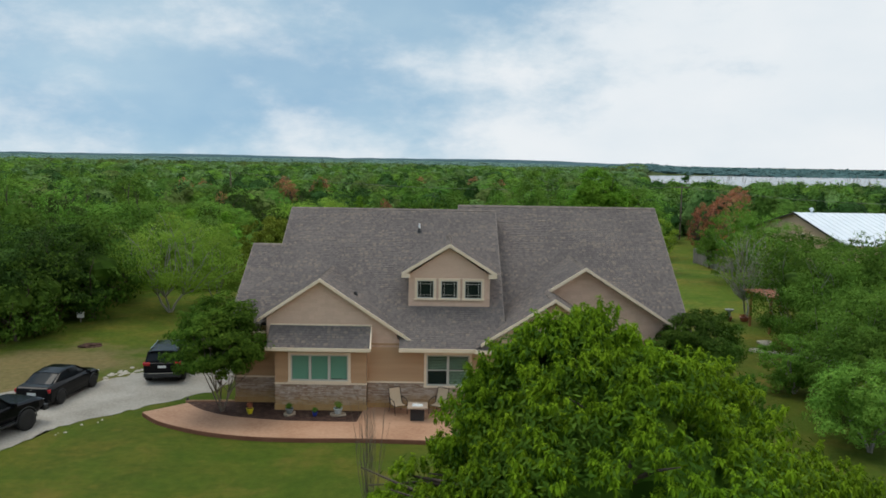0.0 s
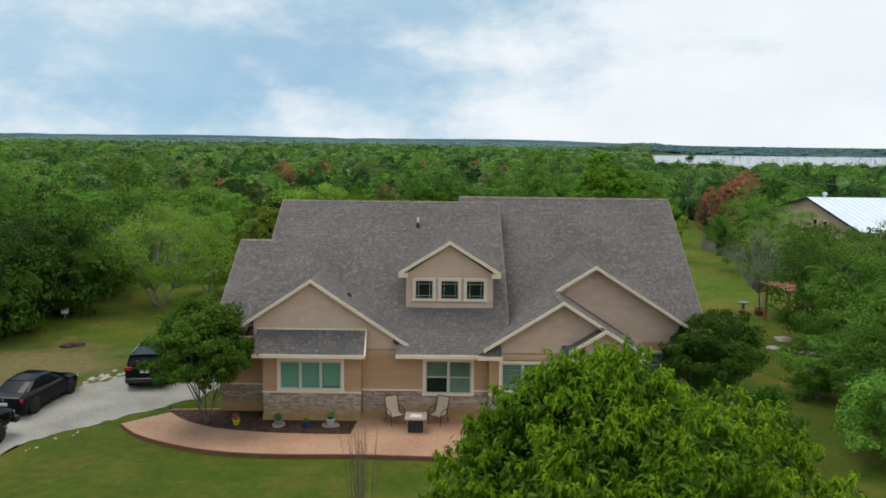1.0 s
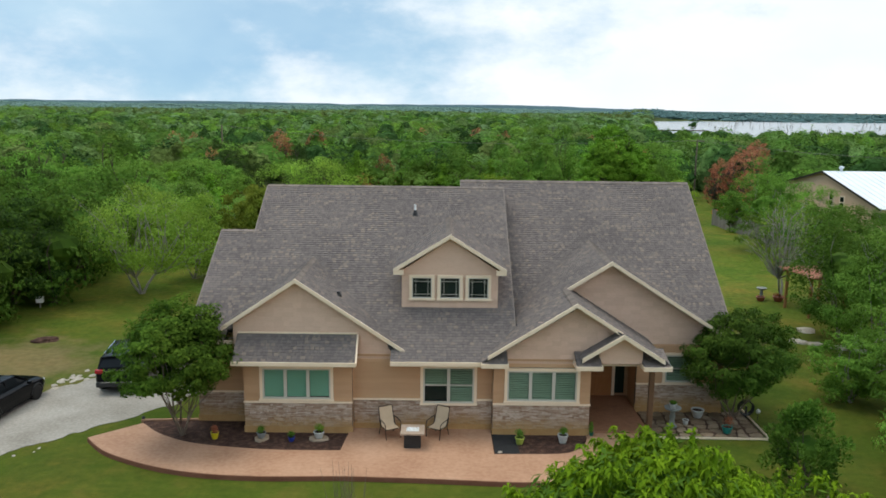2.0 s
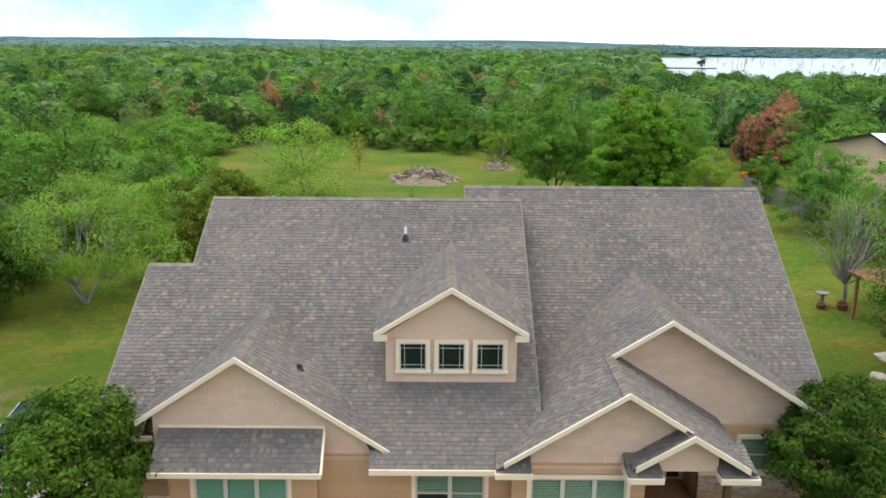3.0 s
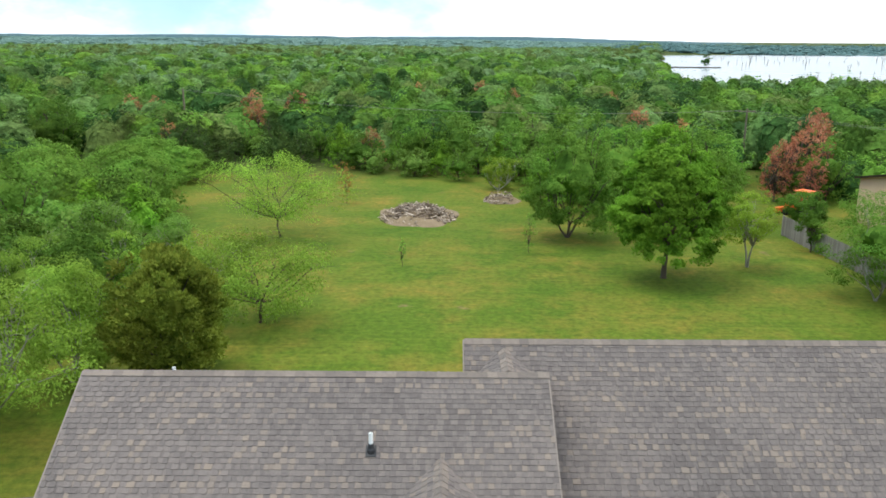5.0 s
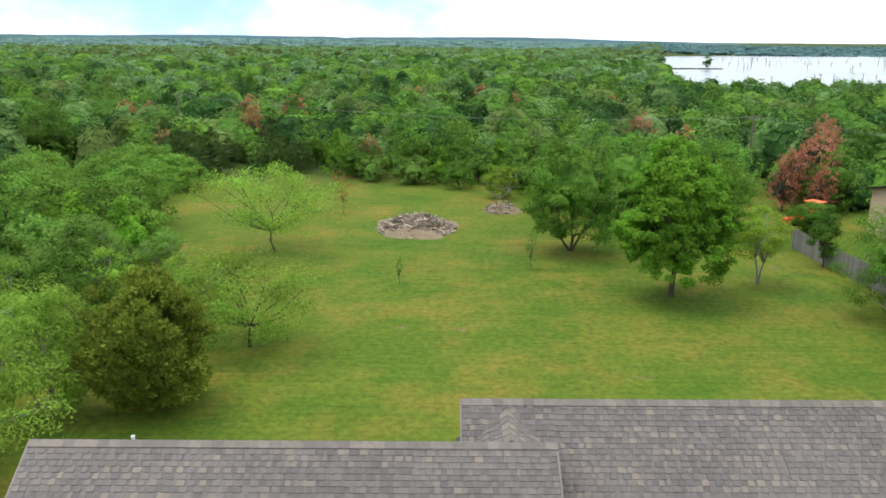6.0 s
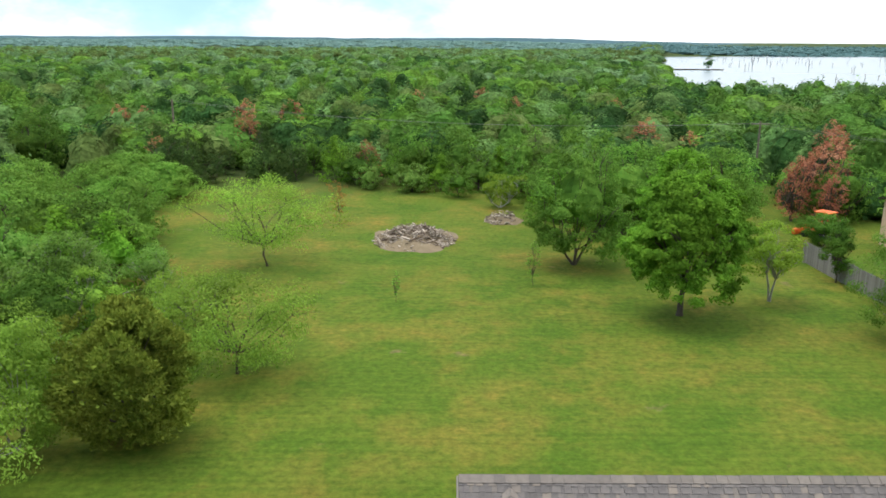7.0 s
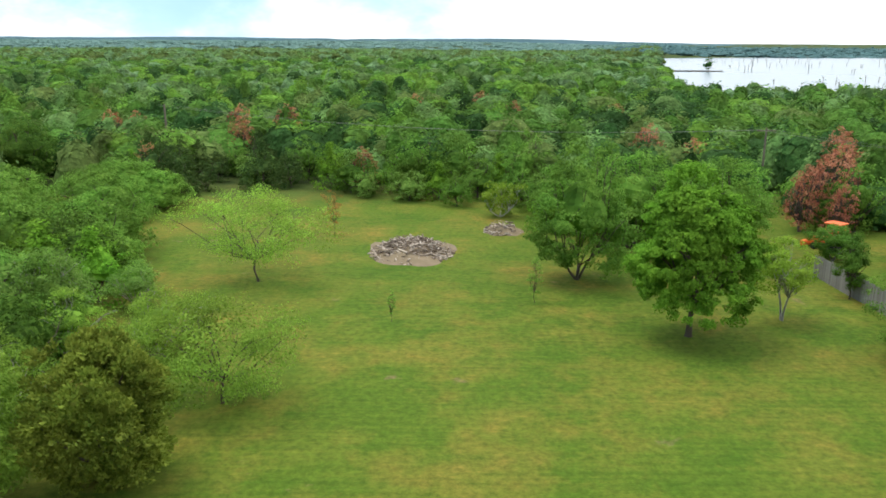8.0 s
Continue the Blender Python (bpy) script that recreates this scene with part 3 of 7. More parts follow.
def y_on_a(z):
    return RIDGE_A - (Z_A - z) / S_A


def y_on_b(z):
    return RIDGE_B - (Z_B - z) / S_B


loose = []      # shingles close to the camera's line, to become pieces of their own
rng = random.Random(4)


def shingle_slope(roof, eave, top, along, spans, near=None):
    """Courses of tabs on a slope. eave, top: points on the lowest and highest line of one edge; along: unit direction of the
    courses; spans(v, p): start and end along that direction at a course's lower edge."""
    eave, top, along = Vector(eave), Vector(top), Vector(along)
    up = (top - eave)
    length = up.length
    up.normalize()
    n = along.cross(up).normalized()
    if n.z < 0:
        n = -n
    verts, faces, tint = [], [], []
    rows = int(length / COURSE) + 1
    for r in range(rows):
        p = eave + up * (r * COURSE)
        s0, s1 = spans(r * COURSE, p)
        if s1 - s0 < 0.05:
            continue
        h = min(COURSE, length - r * COURSE)
        s = s0 - rng.random() * 0.3
        raised, run, tan_run = rng.random() < 0.5, 0, False
        while s < s1:
            # thick tabs and the thin laps between them take turns; tan ones come in short runs
            raised = not raised
            w = rng.choice((0.10, 0.115, 0.13, 0.15)) if raised else rng.choice((0.04, 0.06, 0.09, 0.12))
            run -= 1
            if run <= 0:
                tan_run = rng.random() < 0.3
                run = rng.randrange(4, 13)
            tan = rng.random() < (0.55 if tan_run and raised else 0.05)
            a, b = max(s, s0), min(s + w, s1)
            s += w
            if b - a < 0.02:
                continue
            thick = (0.014 if raised else 0.005) + rng.random() * 0.002
            q = p + up * h * 0.5 + along * ((a + b) / 2)
            if near and near(r, q):
                loose.append((roof, q, along, up, n, b - a - 0.003, h + 0.02, thick, tan))
                continue
            i = len(verts)
            low = up * (rng.random() * 0.004 + (0 if raised else 0.012))
            hi = up * (h + 0.02)
            for u in (a + 0.0015, b - 0.0015):
                d = p + along * u
                verts += [d + low - n * 0.01, d + low + n * thick, d + hi + n * 0.002]
            faces += [(i, i + 3, i + 4, i + 1), (i + 1, i + 4, i + 5, i + 2), (i, i + 1, i + 2), (i + 3, i + 5, i + 4)]
            tint += [1 if tan else 0] * 4
    me = mesh_of("shingles", verts, faces, PLAN)
    ob = hang("shingles", me, M_SHINGLE, roof)
    me.materials.append(M_SHINGLE_TAN)
    me.polygons.foreach_set("material_index", tint)
    return tagged(ob, kind="stuff")


def deck(name, quad, thick=0.06, parent=house, label=""):
    """The boards of a slope, just under its shingles."""
    bm = bmesh.new()
    q = [Vector(p) for p in quad]
    n = (q[1] - q[0]).cross(q[-1] - q[0]).normalized()
    if n.z < 0:
        n, q = -n, q[::-1]
    t = [bm.verts.new(p - n * 0.008) for p in q]
    k = [bm.verts.new(p - n * (0.008 + thick)) for p in q]
    bm.faces.new(t)
    bm.faces.new(k[::-1])
    for i in range(len(q)):
        j = (i + 1) % len(q)
        bm.faces.new((t[j], t[i], k[i], k[j]))
    bmesh.ops.recalc_face_normals(bm, faces=bm.faces)
    return part(name, bm, M_DECK, parent, label, s=PLAN)


def ridge_cap(roof, a, b, drop, width=0.13):
    """Overlapping cap tabs along a ridge; drop: slope of its sides."""
    a, b = Vector(a), Vector(b)
    d = (b - a)
    n = max(1, int(d.length / 0.2))
    d.normalize()
    side = d.cross(Vector((0, 0, 1))).normalized()
    verts, faces = [], []
    for k in range(n):
        p, q = a + d * (k * (b - a).length / n), a + d * ((k + 1.12) * (b - a).length / n)
        i = len(verts)
        for c, lift in ((p, 0.02), (q, 0.008)):
            for sgn in (-1, 0, 1):
                verts.append(c + side * (sgn * width) + Vector((0, 0, lift - abs(sgn) * width * drop)))
            for sgn in (-1, 0, 1):
                verts.append(c + side * (sgn * width) + Vector((0, 0, lift - 0.03 - abs(sgn) * width * drop)))
        faces += [(i, i + 6, i + 7, i + 1), (i + 1, i + 7, i + 8, i + 2), (i, i + 1, i + 4, i + 3), (i + 1, i + 2, i + 5, i + 4), (i, i + 3, i + 9, i + 6), (i + 2, i + 8, i + 11, i + 5)]
    return tagged(hang("ridge_cap", mesh_of("ridge_cap", verts, faces, PLAN), M_CAP, roof), kind="stuff")


def fascia(a, b, h=0.125, w=0.05, parent=house):
    return part("fascia", bar(bmesh.new(), a, b, w, h), M_TRIM, parent, s=PLAN)


def za(y):
    return Z_A - S_A * (RIDGE_A - y)


def zb(y):
    return Z_B - S_B * (RIDGE_B - y)


# western main roof
EAVE_A = 29.2
roof_a = deck("main_roof", [(-6.65, 30.3, za(30.3)), (2.71, 30.3, za(30.3)), (2.71, RIDGE_A, Z_A), (-6.65, RIDGE_A, Z_A)], 0.12, label="brown-grey architectural shingle roof")
deck("main_roof", [(-1.0, EAVE_A, za(EAVE_A)), (1.62, EAVE_A, za(EAVE_A)), (2.6, 30.3, za(30.3)), (-1.75, 30.3, za(30.3))], 0.1)
shingle_slope(roof_a, (-6.65, EAVE_A, za(EAVE_A)), (-6.65, RIDGE_A, Z_A), (1, 0, 0), lambda v, p: (0, 9.36) if p.y > 30.25 else (5.35 if p.y < 29.6 else 2.25 + (5.12 - p.z) / 0.665, 12.75 - (5.45 - p.z) / 0.632), near=lambda r, q: q.z > Z_A - 0.3 and 0.2 < q.x < 2.6)
deck("main_roof", [(-1.3, EAVE_A, za(EAVE_A)), (-1.0, EAVE_A, za(EAVE_A)), (-1.0, 29.62, za(29.62)), (-1.3, 29.62, za(29.62))], 0.1)
roof_low = deck("low_roof", [(-7.89, 29.9, za(29.9)), (-6.65, 29.9, za(29.9)), (-6.65, 34.64, za(34.64)), (-7.89, 34.64, za(34.64))], 0.12)
shingle_slope(roof_low, (-7.89, 29.9, za(29.9)), (-7.89, 34.64, za(34.64)), (1, 0, 0), lambda v, p: (0, 1.24))
ridge_cap(roof_a, (-6.65, RIDGE_A, Z_A), (2.71, RIDGE_A, Z_A), 0.5)
ridge_cap(roof_low, (-7.89, 34.64, za(34.64)), (-6.65, 34.64, za(34.64)), 0.5)
deck("back_roof", [(-6.65, RIDGE_A, Z_A), (2.71, RIDGE_A, Z_A), (2.71, 44.6, Z_A - 4.5), (-6.65, 44.6, Z_A - 4.5)], 0.12)
deck("back_roof", [(-7.89, 34.64, za(34.64)), (-6.65, 34.64, za(34.64)), (-6.65, 40.0, 2.7), (-7.89, 40.0, 2.7)], 0.12)
# eastern main roof
EAVE_B = 31.85
roof_b = deck("main_roof", [(1.06, EAVE_B, zb(EAVE_B)), (10.48, EAVE_B, zb(EAVE_B)), (10.48, RIDGE_B, Z_B), (1.06, RIDGE_B, Z_B)], 0.12, label="brown-grey architectural shingle roof")
shingle_slope(roof_b, (1.06, EAVE_B, zb(EAVE_B)), (1.06, RIDGE_B, Z_B), (1, 0, 0), lambda v, p: (0 if p.y > 36.4 else 1.4, 9.42), near=lambda r, q: q.z > Z_B - 0.5 and 2.8 < q.x < 6.0)
ridge_cap(roof_b, (1.06, RIDGE_B, Z_B), (10.48, RIDGE_B, Z_B), 0.6)
deck("back_roof", [(1.1, RIDGE_B, Z_B), (10.48, RIDGE_B, Z_B), (10.48, 45.0, Z_B - 4.5), (1.9, 45.0, Z_B - 4.5)], 0.12)
# saddle between the two ridges
SADDLE_Z = 7.33
saddle = deck("saddle_roof", [(0.95, 37.08, SADDLE_Z - 0.62), (1.92, 37.08, SADDLE_Z), (1.92, 38.34, SADDLE_Z), (0.95, 38.34, SADDLE_Z - 0.62)])
shingle_slope(saddle, (0.95, 37.1, SADDLE_Z - 0.62), (1.92, 37.1, SADDLE_Z), (0, 1, 0), lambda v, p: (0, y_on_b(p.z) + 0.06 - 37.1))
saddle_e = deck("saddle_roof", [(2.71, 37.08, SADDLE_Z - 0.5), (1.92, 37.08, SADDLE_Z), (1.92, 38.34, SADDLE_Z), (2.71, 38.34, SADDLE_Z - 0.5)])
shingle_slope(saddle_e, (2.71, 37.1, SADDLE_Z - 0.5), (1.92, 37.1, SADDLE_Z), (0, 1, 0), lambda v, p: (0, y_on_b(p.z) + 0.06 - 37.1))
ridge_cap(saddle, (1.92, 37.12, SADDLE_Z), (1.92, 38.3, SADDLE_Z), 0.6)


def gable_roof(x, z, y0, x_w, x_e, slope_w, slope_e, back, y_w=None, y_e=None):
    """A gable roof whose ridge runs north from y0; back(z) is where its courses end."""
    out = []
    for edge, sl, front in ((x_w, slope_w, y_w), (x_e, slope_e, y_e)):
        ze = z - sl * abs(x - edge)
        f = y0 if front is None else front
        d = deck("gable_roof", [(edge, f, ze), (x, f, z), (x, back(z), z), (edge, max(f + 0.05, back(ze)), ze)])
        shingle_slope(d, (edge, f, ze), (x, f, z), (0, 1, 0), lambda v, p: (0, max(0.0, back(p.z) + 0.12 - f)))
        out.append((d, ze))
    ridge_cap(out[0][0], (x, y0, z), (x, back(z), z), (slope_w + slope_e) / 2)
    return out


def rake(x, z, x2, z2, y, h=0.125):
    """A fascia board up one slope, plumb-cut at both ends, with the soffit board behind it."""
    t = 0.03
    part("fascia", prism(bmesh.new(), [(x, z + t), (x2, z2 + t), (x2, z2 + t - h), (x, z + t - h)], y - 0.04, y + 0.005), M_TRIM, house, s=PLAN)
    part("soffit", prism(bmesh.new(), [(x, z - 0.1), (x2, z2 - 0.1), (x2, z2 - 0.12), (x, z - 0.12)], y + 0.005, y + 0.45), M_TRIM, house, s=PLAN)


def shakes(x_l, x_r, z0, line, y, holes=()):
    """Shingle siding on a gable wall; line(x): the height of the slope above x."""
    verts, faces, row, z = [], [], 0, z0
    while True:
        x, any_here = x_l - rng.random() * 0.2, False
        while x < x_r:
            w = rng.uniform(0.16, 0.42)
            a, b = max(x, x_l), min(x + w, x_r)
            x += w
            if b - a < 0.01:
                continue
            ta, tb = min(z + 0.17, line(a)), min(z + 0.17, line(b))
            low = z - rng.choice((0, 0, 0.003, 0.006))
            if max(ta, tb) <= low + 0.01:
                continue
            if any(a < hx1 and b > hx0 and z + 0.15 > hz0 and z < hz1 for hx0, hx1, hz0, hz1 in holes):
                continue
            any_here = True
            i, d = len(verts), 0.014 + rng.random() * 0.004
            ta, tb = max(ta, low), max(tb, low)
            verts += [(a + 0.001, y - d, low), (b - 0.001, y - d, low), (b - 0.001, y - 0.004, tb), (a + 0.001, y - 0.004, ta), (a + 0.001, y, low), (b - 0.001, y, low)]
            faces += [(0 + i, 1 + i, 2 + i, 3 + i), (4 + i, 5 + i, 1 + i, 0 + i), (4 + i, i, 3 + i), (1 + i, 5 + i, 2 + i)]
        z += 0.15
        if not any_here and row > 0:
            break
        row += 1
        if row > 40:
            break
    return tagged(hang("shake_siding", mesh_of("shake_siding", verts, faces, PLAN), M_SHAKE, house, "pinkish-tan shingle siding"), kind="stuff")


def gable_wall(outline, y, depth=0.15):
    return part("gable_wall", prism(bmesh.new(), outline, y, y + depth), M_SHAKE, house, "pinkish-tan shingle siding", s=PLAN)


# western front gable
G1 = (-4.3, 5.12, 29.6)
gable_roof(G1[0], G1[1], G1[2], -6.65, -0.85, 0.665, 0.665, y_on_a)
rake(G1[0], G1[1], -6.65, G1[1] - 0.665 * 2.35, G1[2])
rake(G1[0], G1[1], -0.85, G1[1] - 0.665 * 3.45, G1[2])
gable_wall([(-6.35, 2.5), (-0.95, 2.5), (-0.95, 2.75), (-4.3, 4.98), (-6.35, 3.6)], 29.85)
shakes(-6.34, -0.95, 2.66, lambda x: 4.96 - 0.665 * abs(x + 4.3), 29.85, holes=[(-6.2, -2.4, 0, 3.3)])
# eastern slopes: one western plane shared by two gables
G2 = (4.47, 4.55, 29.09)
G3 = (5.965, 5.45, 31.3)


def z_p(x):
    return 5.45 - 0.632 * (5.965 - x)


def back_p(z):
    x = 5.965 - (5.45 - z) / 0.632
    return y_on_a(z) if x < 2.7 else y_on_b(z)


plane_p = deck("gable_roof", [(1.57, 29.09, z_p(1.57)), (4.47, 29.09, z_p(4.47)), (4.47, 35.2, z_p(4.47)), (2.3, 32.4, z_p(2.3)), (1.57, y_on_a(z_p(1.57)), z_p(1.57))])
deck("gable_roof", [(4.47, 31.3, z_p(4.47)), (5.965, 31.3, 5.45), (5.965, y_on_b(5.45), 5.45), (4.47, y_on_b(z_p(4.47)), z_p(4.47))])
shingle_slope(plane_p, (1.57, 29.09, z_p(1.57)), (5.965, 29.09, 5.45), (0, 1, 0), lambda v, p: (0 if p.x < 4.44 else 2.21, back_p(p.z) + 0.12 - 29.09))
deck_g2e = deck("gable_roof", [(7.41, 29.0, 2.68), (4.47, 29.09, 4.55), (4.47, 31.3, 4.55), (4.75, 31.3, 4.372), (4.75, 31.85, 4.372), (7.41, 31.85, 2.68)])
shingle_slope(deck_g2e, (7.41, 29.0, 2.68), (4.47, 29.0, 4.55), (0, 1, 0), lambda v, p: (-0.06 if p.x > 5.95 else 0.09, 2.84 if p.x > 4.75 else 2.28))
deck_g3e = deck("gable_roof", [(10.48, 31.3, z_p(5.965) - 0.632 * 4.515), (5.965, 31.3, 5.45), (5.965, y_on_b(5.45), 5.45), (10.48, y_on_b(2.6), 2.6)])
shingle_slope(deck_g3e, (10.48, 31.3, 2.597), (5.965, 31.3, 5.45), (0, 1, 0), lambda v, p: (0, max(0.0, y_on_b(p.z) + 0.12 - 31.3)))
ridge_cap(plane_p, (4.47, 29.09, 4.55), (4.47, 31.27, 4.55), 0.63, 0.13)
ridge_cap(deck_g3e, (5.965, 31.3, 5.45), (5.965, y_on_b(5.45), 5.45), 0.63)
rake(4.47, 4.55, 1.75, 2.83, 29.09)
rake(4.47, 4.55, 5.92, 3.63, 29.09)
rake(5.965, 5.45, 4.5, 4.52, 31.3)
rake(5.965, 5.45, 10.48, 2.6, 31.3)
gable_wall([(2.0, 2.5), (6.6, 2.5), (6.6, 3.0), (4.47, 4.4), (2.0, 2.85)], 29.5)
shakes(2.0, 5.9, 2.66, lambda x: 4.39 - 0.634 * abs(x - 4.47), 29.5)
gable_wall([(4.6, 2.5), (10.1, 2.5), (10.1, 2.7), (5.965, 5.3), (4.6, 4.4)], 31.8)
shakes(4.6, 10.1, 2.5, lambda x: 5.29 - 0.632 * abs(x - 5.965), 31.8)
# porch gable in front of it
porch_w = deck("porch_roof", [(4.6, 28.9, 2.82), (5.92, 28.9, 3.63), (5.92, 29.5, 3.63), (4.6, 29.5, 2.82)])
shingle_slope(porch_w, (4.6, 28.9, 2.82), (5.92, 28.9, 3.63), (0, 1, 0), lambda v, p: (0, 0.6))
porch_e = deck("porch_roof", [(7.3, 28.9, 2.77), (5.92, 28.9, 3.63), (5.92, 29.1, 3.63), (7.3, 29.1, 2.77)])
shingle_slope(porch_e, (7.3, 28.9, 2.775), (5.92, 28.9, 3.635), (0, 1, 0), lambda v, p: (0, 0.2))
ridge_cap(porch_w, (5.92, 28.9, 3.63), (5.92, 29.5, 3.63), 0.61, 0.12)
rake(5.92, 3.63, 4.66, 2.86, 28.9, 0.14)
rake(5.92, 3.63, 7.22, 2.82, 28.9, 0.14)
gable_wall([(5.25, 2.62), (6.6, 2.62), (6.6, 3.1), (5.92, 3.5), (5.25, 3.1)], 29.2, 0.3)


def eave_return(x0, x1, y0, y1, z):
    """A boxed eave end with its own small sloped cap."""
    d = deck("eave_return", [(x0, y0, z), (x1, y0, z), (x1, y1, z + 0.28), (x0, y1, z + 0.28)], 0.05)
    shingle_slope(d, (x0, y0, z), (x0, y1, z + 0.28), (1, 0, 0), lambda v, p: (0, x1 - x0))
    fascia((x0 - 0.02, y0 - 0.02, z), (x1 + 0.02, y0 - 0.02, z), 0.13)
    fascia((x0, y0, z), (x0, y1, z), 0.13)
    fascia((x1, y0, z), (x1, y1, z), 0.13)
    part("soffit", boxed(x0, x1, y0, y1, z - 0.13, z - 0.11), M_TRIM, house, s=PLAN)


eave_return(1.57, 2.38, 29.05, 29.48, 2.62)
eave_return(4.5, 5.28, 28.85, 29.48, 2.64)
eave_return(6.58, 7.42, 28.85, 29.9, 2.64)
fascia((-1.3, EAVE_A - 0.02, za(EAVE_A)), (1.75, EAVE_A - 0.02, za(EAVE_A)), 0.125)
part("soffit", boxed(-1.3, 1.75, EAVE_A, 29.85, 2.46, 2.49), M_TRIM, house, s=PLAN)
fascia((-7.89, 29.88, za(29.9)), (-6.4, 29.88, za(29.9)), 0.125)
for x, y0, y1, f in ((-6.67, 34.64, RIDGE_A, za), (-7.91, 29.9, 34.64, za), (2.722, 30.4, RIDGE_A, za), (10.5, EAVE_B, RIDGE_B, zb), (1.04, 37.2, RIDGE_B, zb)):
    part("drip_edge", bar(bmesh.new(), (x, y0, f(y0) - 0.01), (x, y1, f(y1) - 0.01), 0.03, 0.17), M_DRIP, house, s=PLAN)

# dormer
DX, DZ, DY = 0.56, 6.34, 31.0
gable_roof(DX, DZ, DY, -1.31, 2.43, 0.62, 0.62, y_on_a)
rake(DX, DZ, -1.31, DZ - 0.62 * 1.87, DY)
rake(DX, DZ, 2.43, DZ - 0.62 * 1.87, DY)
for x0, x1 in ((-1.31, -0.98), (2.1, 2.43)):
    part("soffit", boxed(x0, x1, DY - 0.02, DY + 2.3, DZ - 1.33, DZ - 1.16), M_TRIM, house, s=PLAN)

# ---- openings and walls ----
m_glass, gn, gl, gb = material("window_glass", (0.02, 0.03, 0.028), 0.03)
gb.inputs["Specular IOR Level"].default_value = 0.3
gb.inputs["Alpha"].default_value = 0.14
M_SASH = surface("grey_vinyl_sash", [(0.50, 0.46, 0.39), (0.57, 0.53, 0.46)], rough=0.5)
M_BLIND = surface("pale_green_blind", [(0.314, 0.454, 0.294), (0.370, 0.518, 0.342)], scale=2, rough=0.7)
M_SHADE = surface("teal_roller_shade", [(0.20, 0.46, 0.31), (0.25, 0.52, 0.36)], scale=1.2, rough=0.8)
# near-black colour that stands in for the unlit inside of the house
M_ROOM_DARK = surface("painted_room_dark", [(0.012, 0.018, 0.012), (0.02, 0.03, 0.02)], rough=0.9)


def window(x0, x1, z0, z1, y, lights, style, label):
    """A window in a wall whose face is at y: outer casing, sash bars, panes and what hangs behind them."""
    c = 0.09
    win = part("window", boxed(x0, x1, y - 0.035, y + 0.02, z1 - c, z1), M_TRIM, house, label, s=PLAN)
    part("casing", boxed(x0, x0 + c, y - 0.035, y + 0.02, z0 + c * 0.7, z1 - c), M_TRIM, win, s=PLAN)
    part("casing", boxed(x1 - c, x1, y - 0.035, y + 0.02, z0 + c * 0.7, z1 - c), M_TRIM, win, s=PLAN)
    part("sill", boxed(x0 - 0.02, x1 + 0.02, y - 0.06, y + 0.02, z0, z0 + c * 0.7), M_TRIM, win, s=PLAN)
    ix0, ix1, iz0, iz1 = x0 + c, x1 - c, z0 + c * 0.7, z1 - c
    w = (ix1 - ix0) / lights
    for k in range(lights):
        a, b = ix0 + k * w, ix0 + (k + 1) * w
        f = 0.03 if style == "prairie" else 0.05
        bm = bmesh.new()
        for q in ((a, a + f, iz0, iz1), (b - f, b, iz0, iz1), (a + f, b - f, iz0, iz0 + f), (a + f, b - f, iz1 - f, iz1)):
            box(bm, q[0], q[1], y - 0.005, y + 0.05, q[2], q[3])
        if style == "hung":
            m = (iz0 + iz1) / 2
            box(bm, a + f, b - f, y, y + 0.05, m - 0.018, m + 0.018)
        part("sash_frame", bm, M_SASH, win, s=PLAN)
        part("pane", boxed(a + f, b - f, y + 0.02, y + 0.026, iz0 + f, iz1 - f), m_glass, win, s=PLAN).visible_shadow = False
        if style == "prairie":
            bm = bmesh.new()
            for u in (0.16, 0.84):
                box(bm, a + f + (b - a - 2 * f) * u - 0.006, a + f + (b - a - 2 * f) * u + 0.006, y + 0.008, y + 0.018, iz0 + f, iz1 - f)
                zz = iz0 + f + (iz1 - iz0 - 2 * f) * u
                box(bm, a + f, b - f, y + 0.009, y + 0.017, zz - 0.006, zz + 0.006)
            part("grille", bm, M_SASH, win, s=PLAN)
        if style == "shade":
            part("roller_shade", boxed(a + f, b - f, y + 0.06, y + 0.065, iz0 + f + (0.03 if k == lights - 1 else 0), iz1 - f), M_SHADE, win, "teal roller shade drawn down", s=PLAN)
        if style in ("hung", "blind"):
            z, top = iz0 + f, iz1 - f
            if style == "hung" and lights == 2 and k == 0:      # its blind is half raised
                z = (iz0 + iz1) / 2 + 0.02
            while z < top:
                bm = bmesh.new()
                vs = [bm.verts.new(p) for p in ((a + f, y + 0.045, z), (b - f, y + 0.045, z), (b - f, y + 0.075, z + 0.028), (a + f, y + 0.075, z + 0.028), (a + f, y + 0.045, z + 0.004), (b - f, y + 0.045, z + 0.004), (b - f, y + 0.075, z + 0.032), (a + f, y + 0.075, z + 0.032))]
                for q in ((0, 1, 2, 3), (7, 6, 5, 4), (0, 4, 5, 1), (1, 5, 6, 2), (2, 6, 7, 3), (3, 7, 4, 0)):
                    bm.faces.new([vs[i] for i in q])
                part("slat", bm, M_BLIND, win, s=PLAN)
                z += 0.06
    # added panel, coloured near black in place of an unlit room
    part("room", boxed(ix0, ix1, y + 0.12, y + 0.14, iz0, iz1), M_ROOM_DARK, win, "near-black panel for the unlit room behind the glass", s=PLAN)
    return win


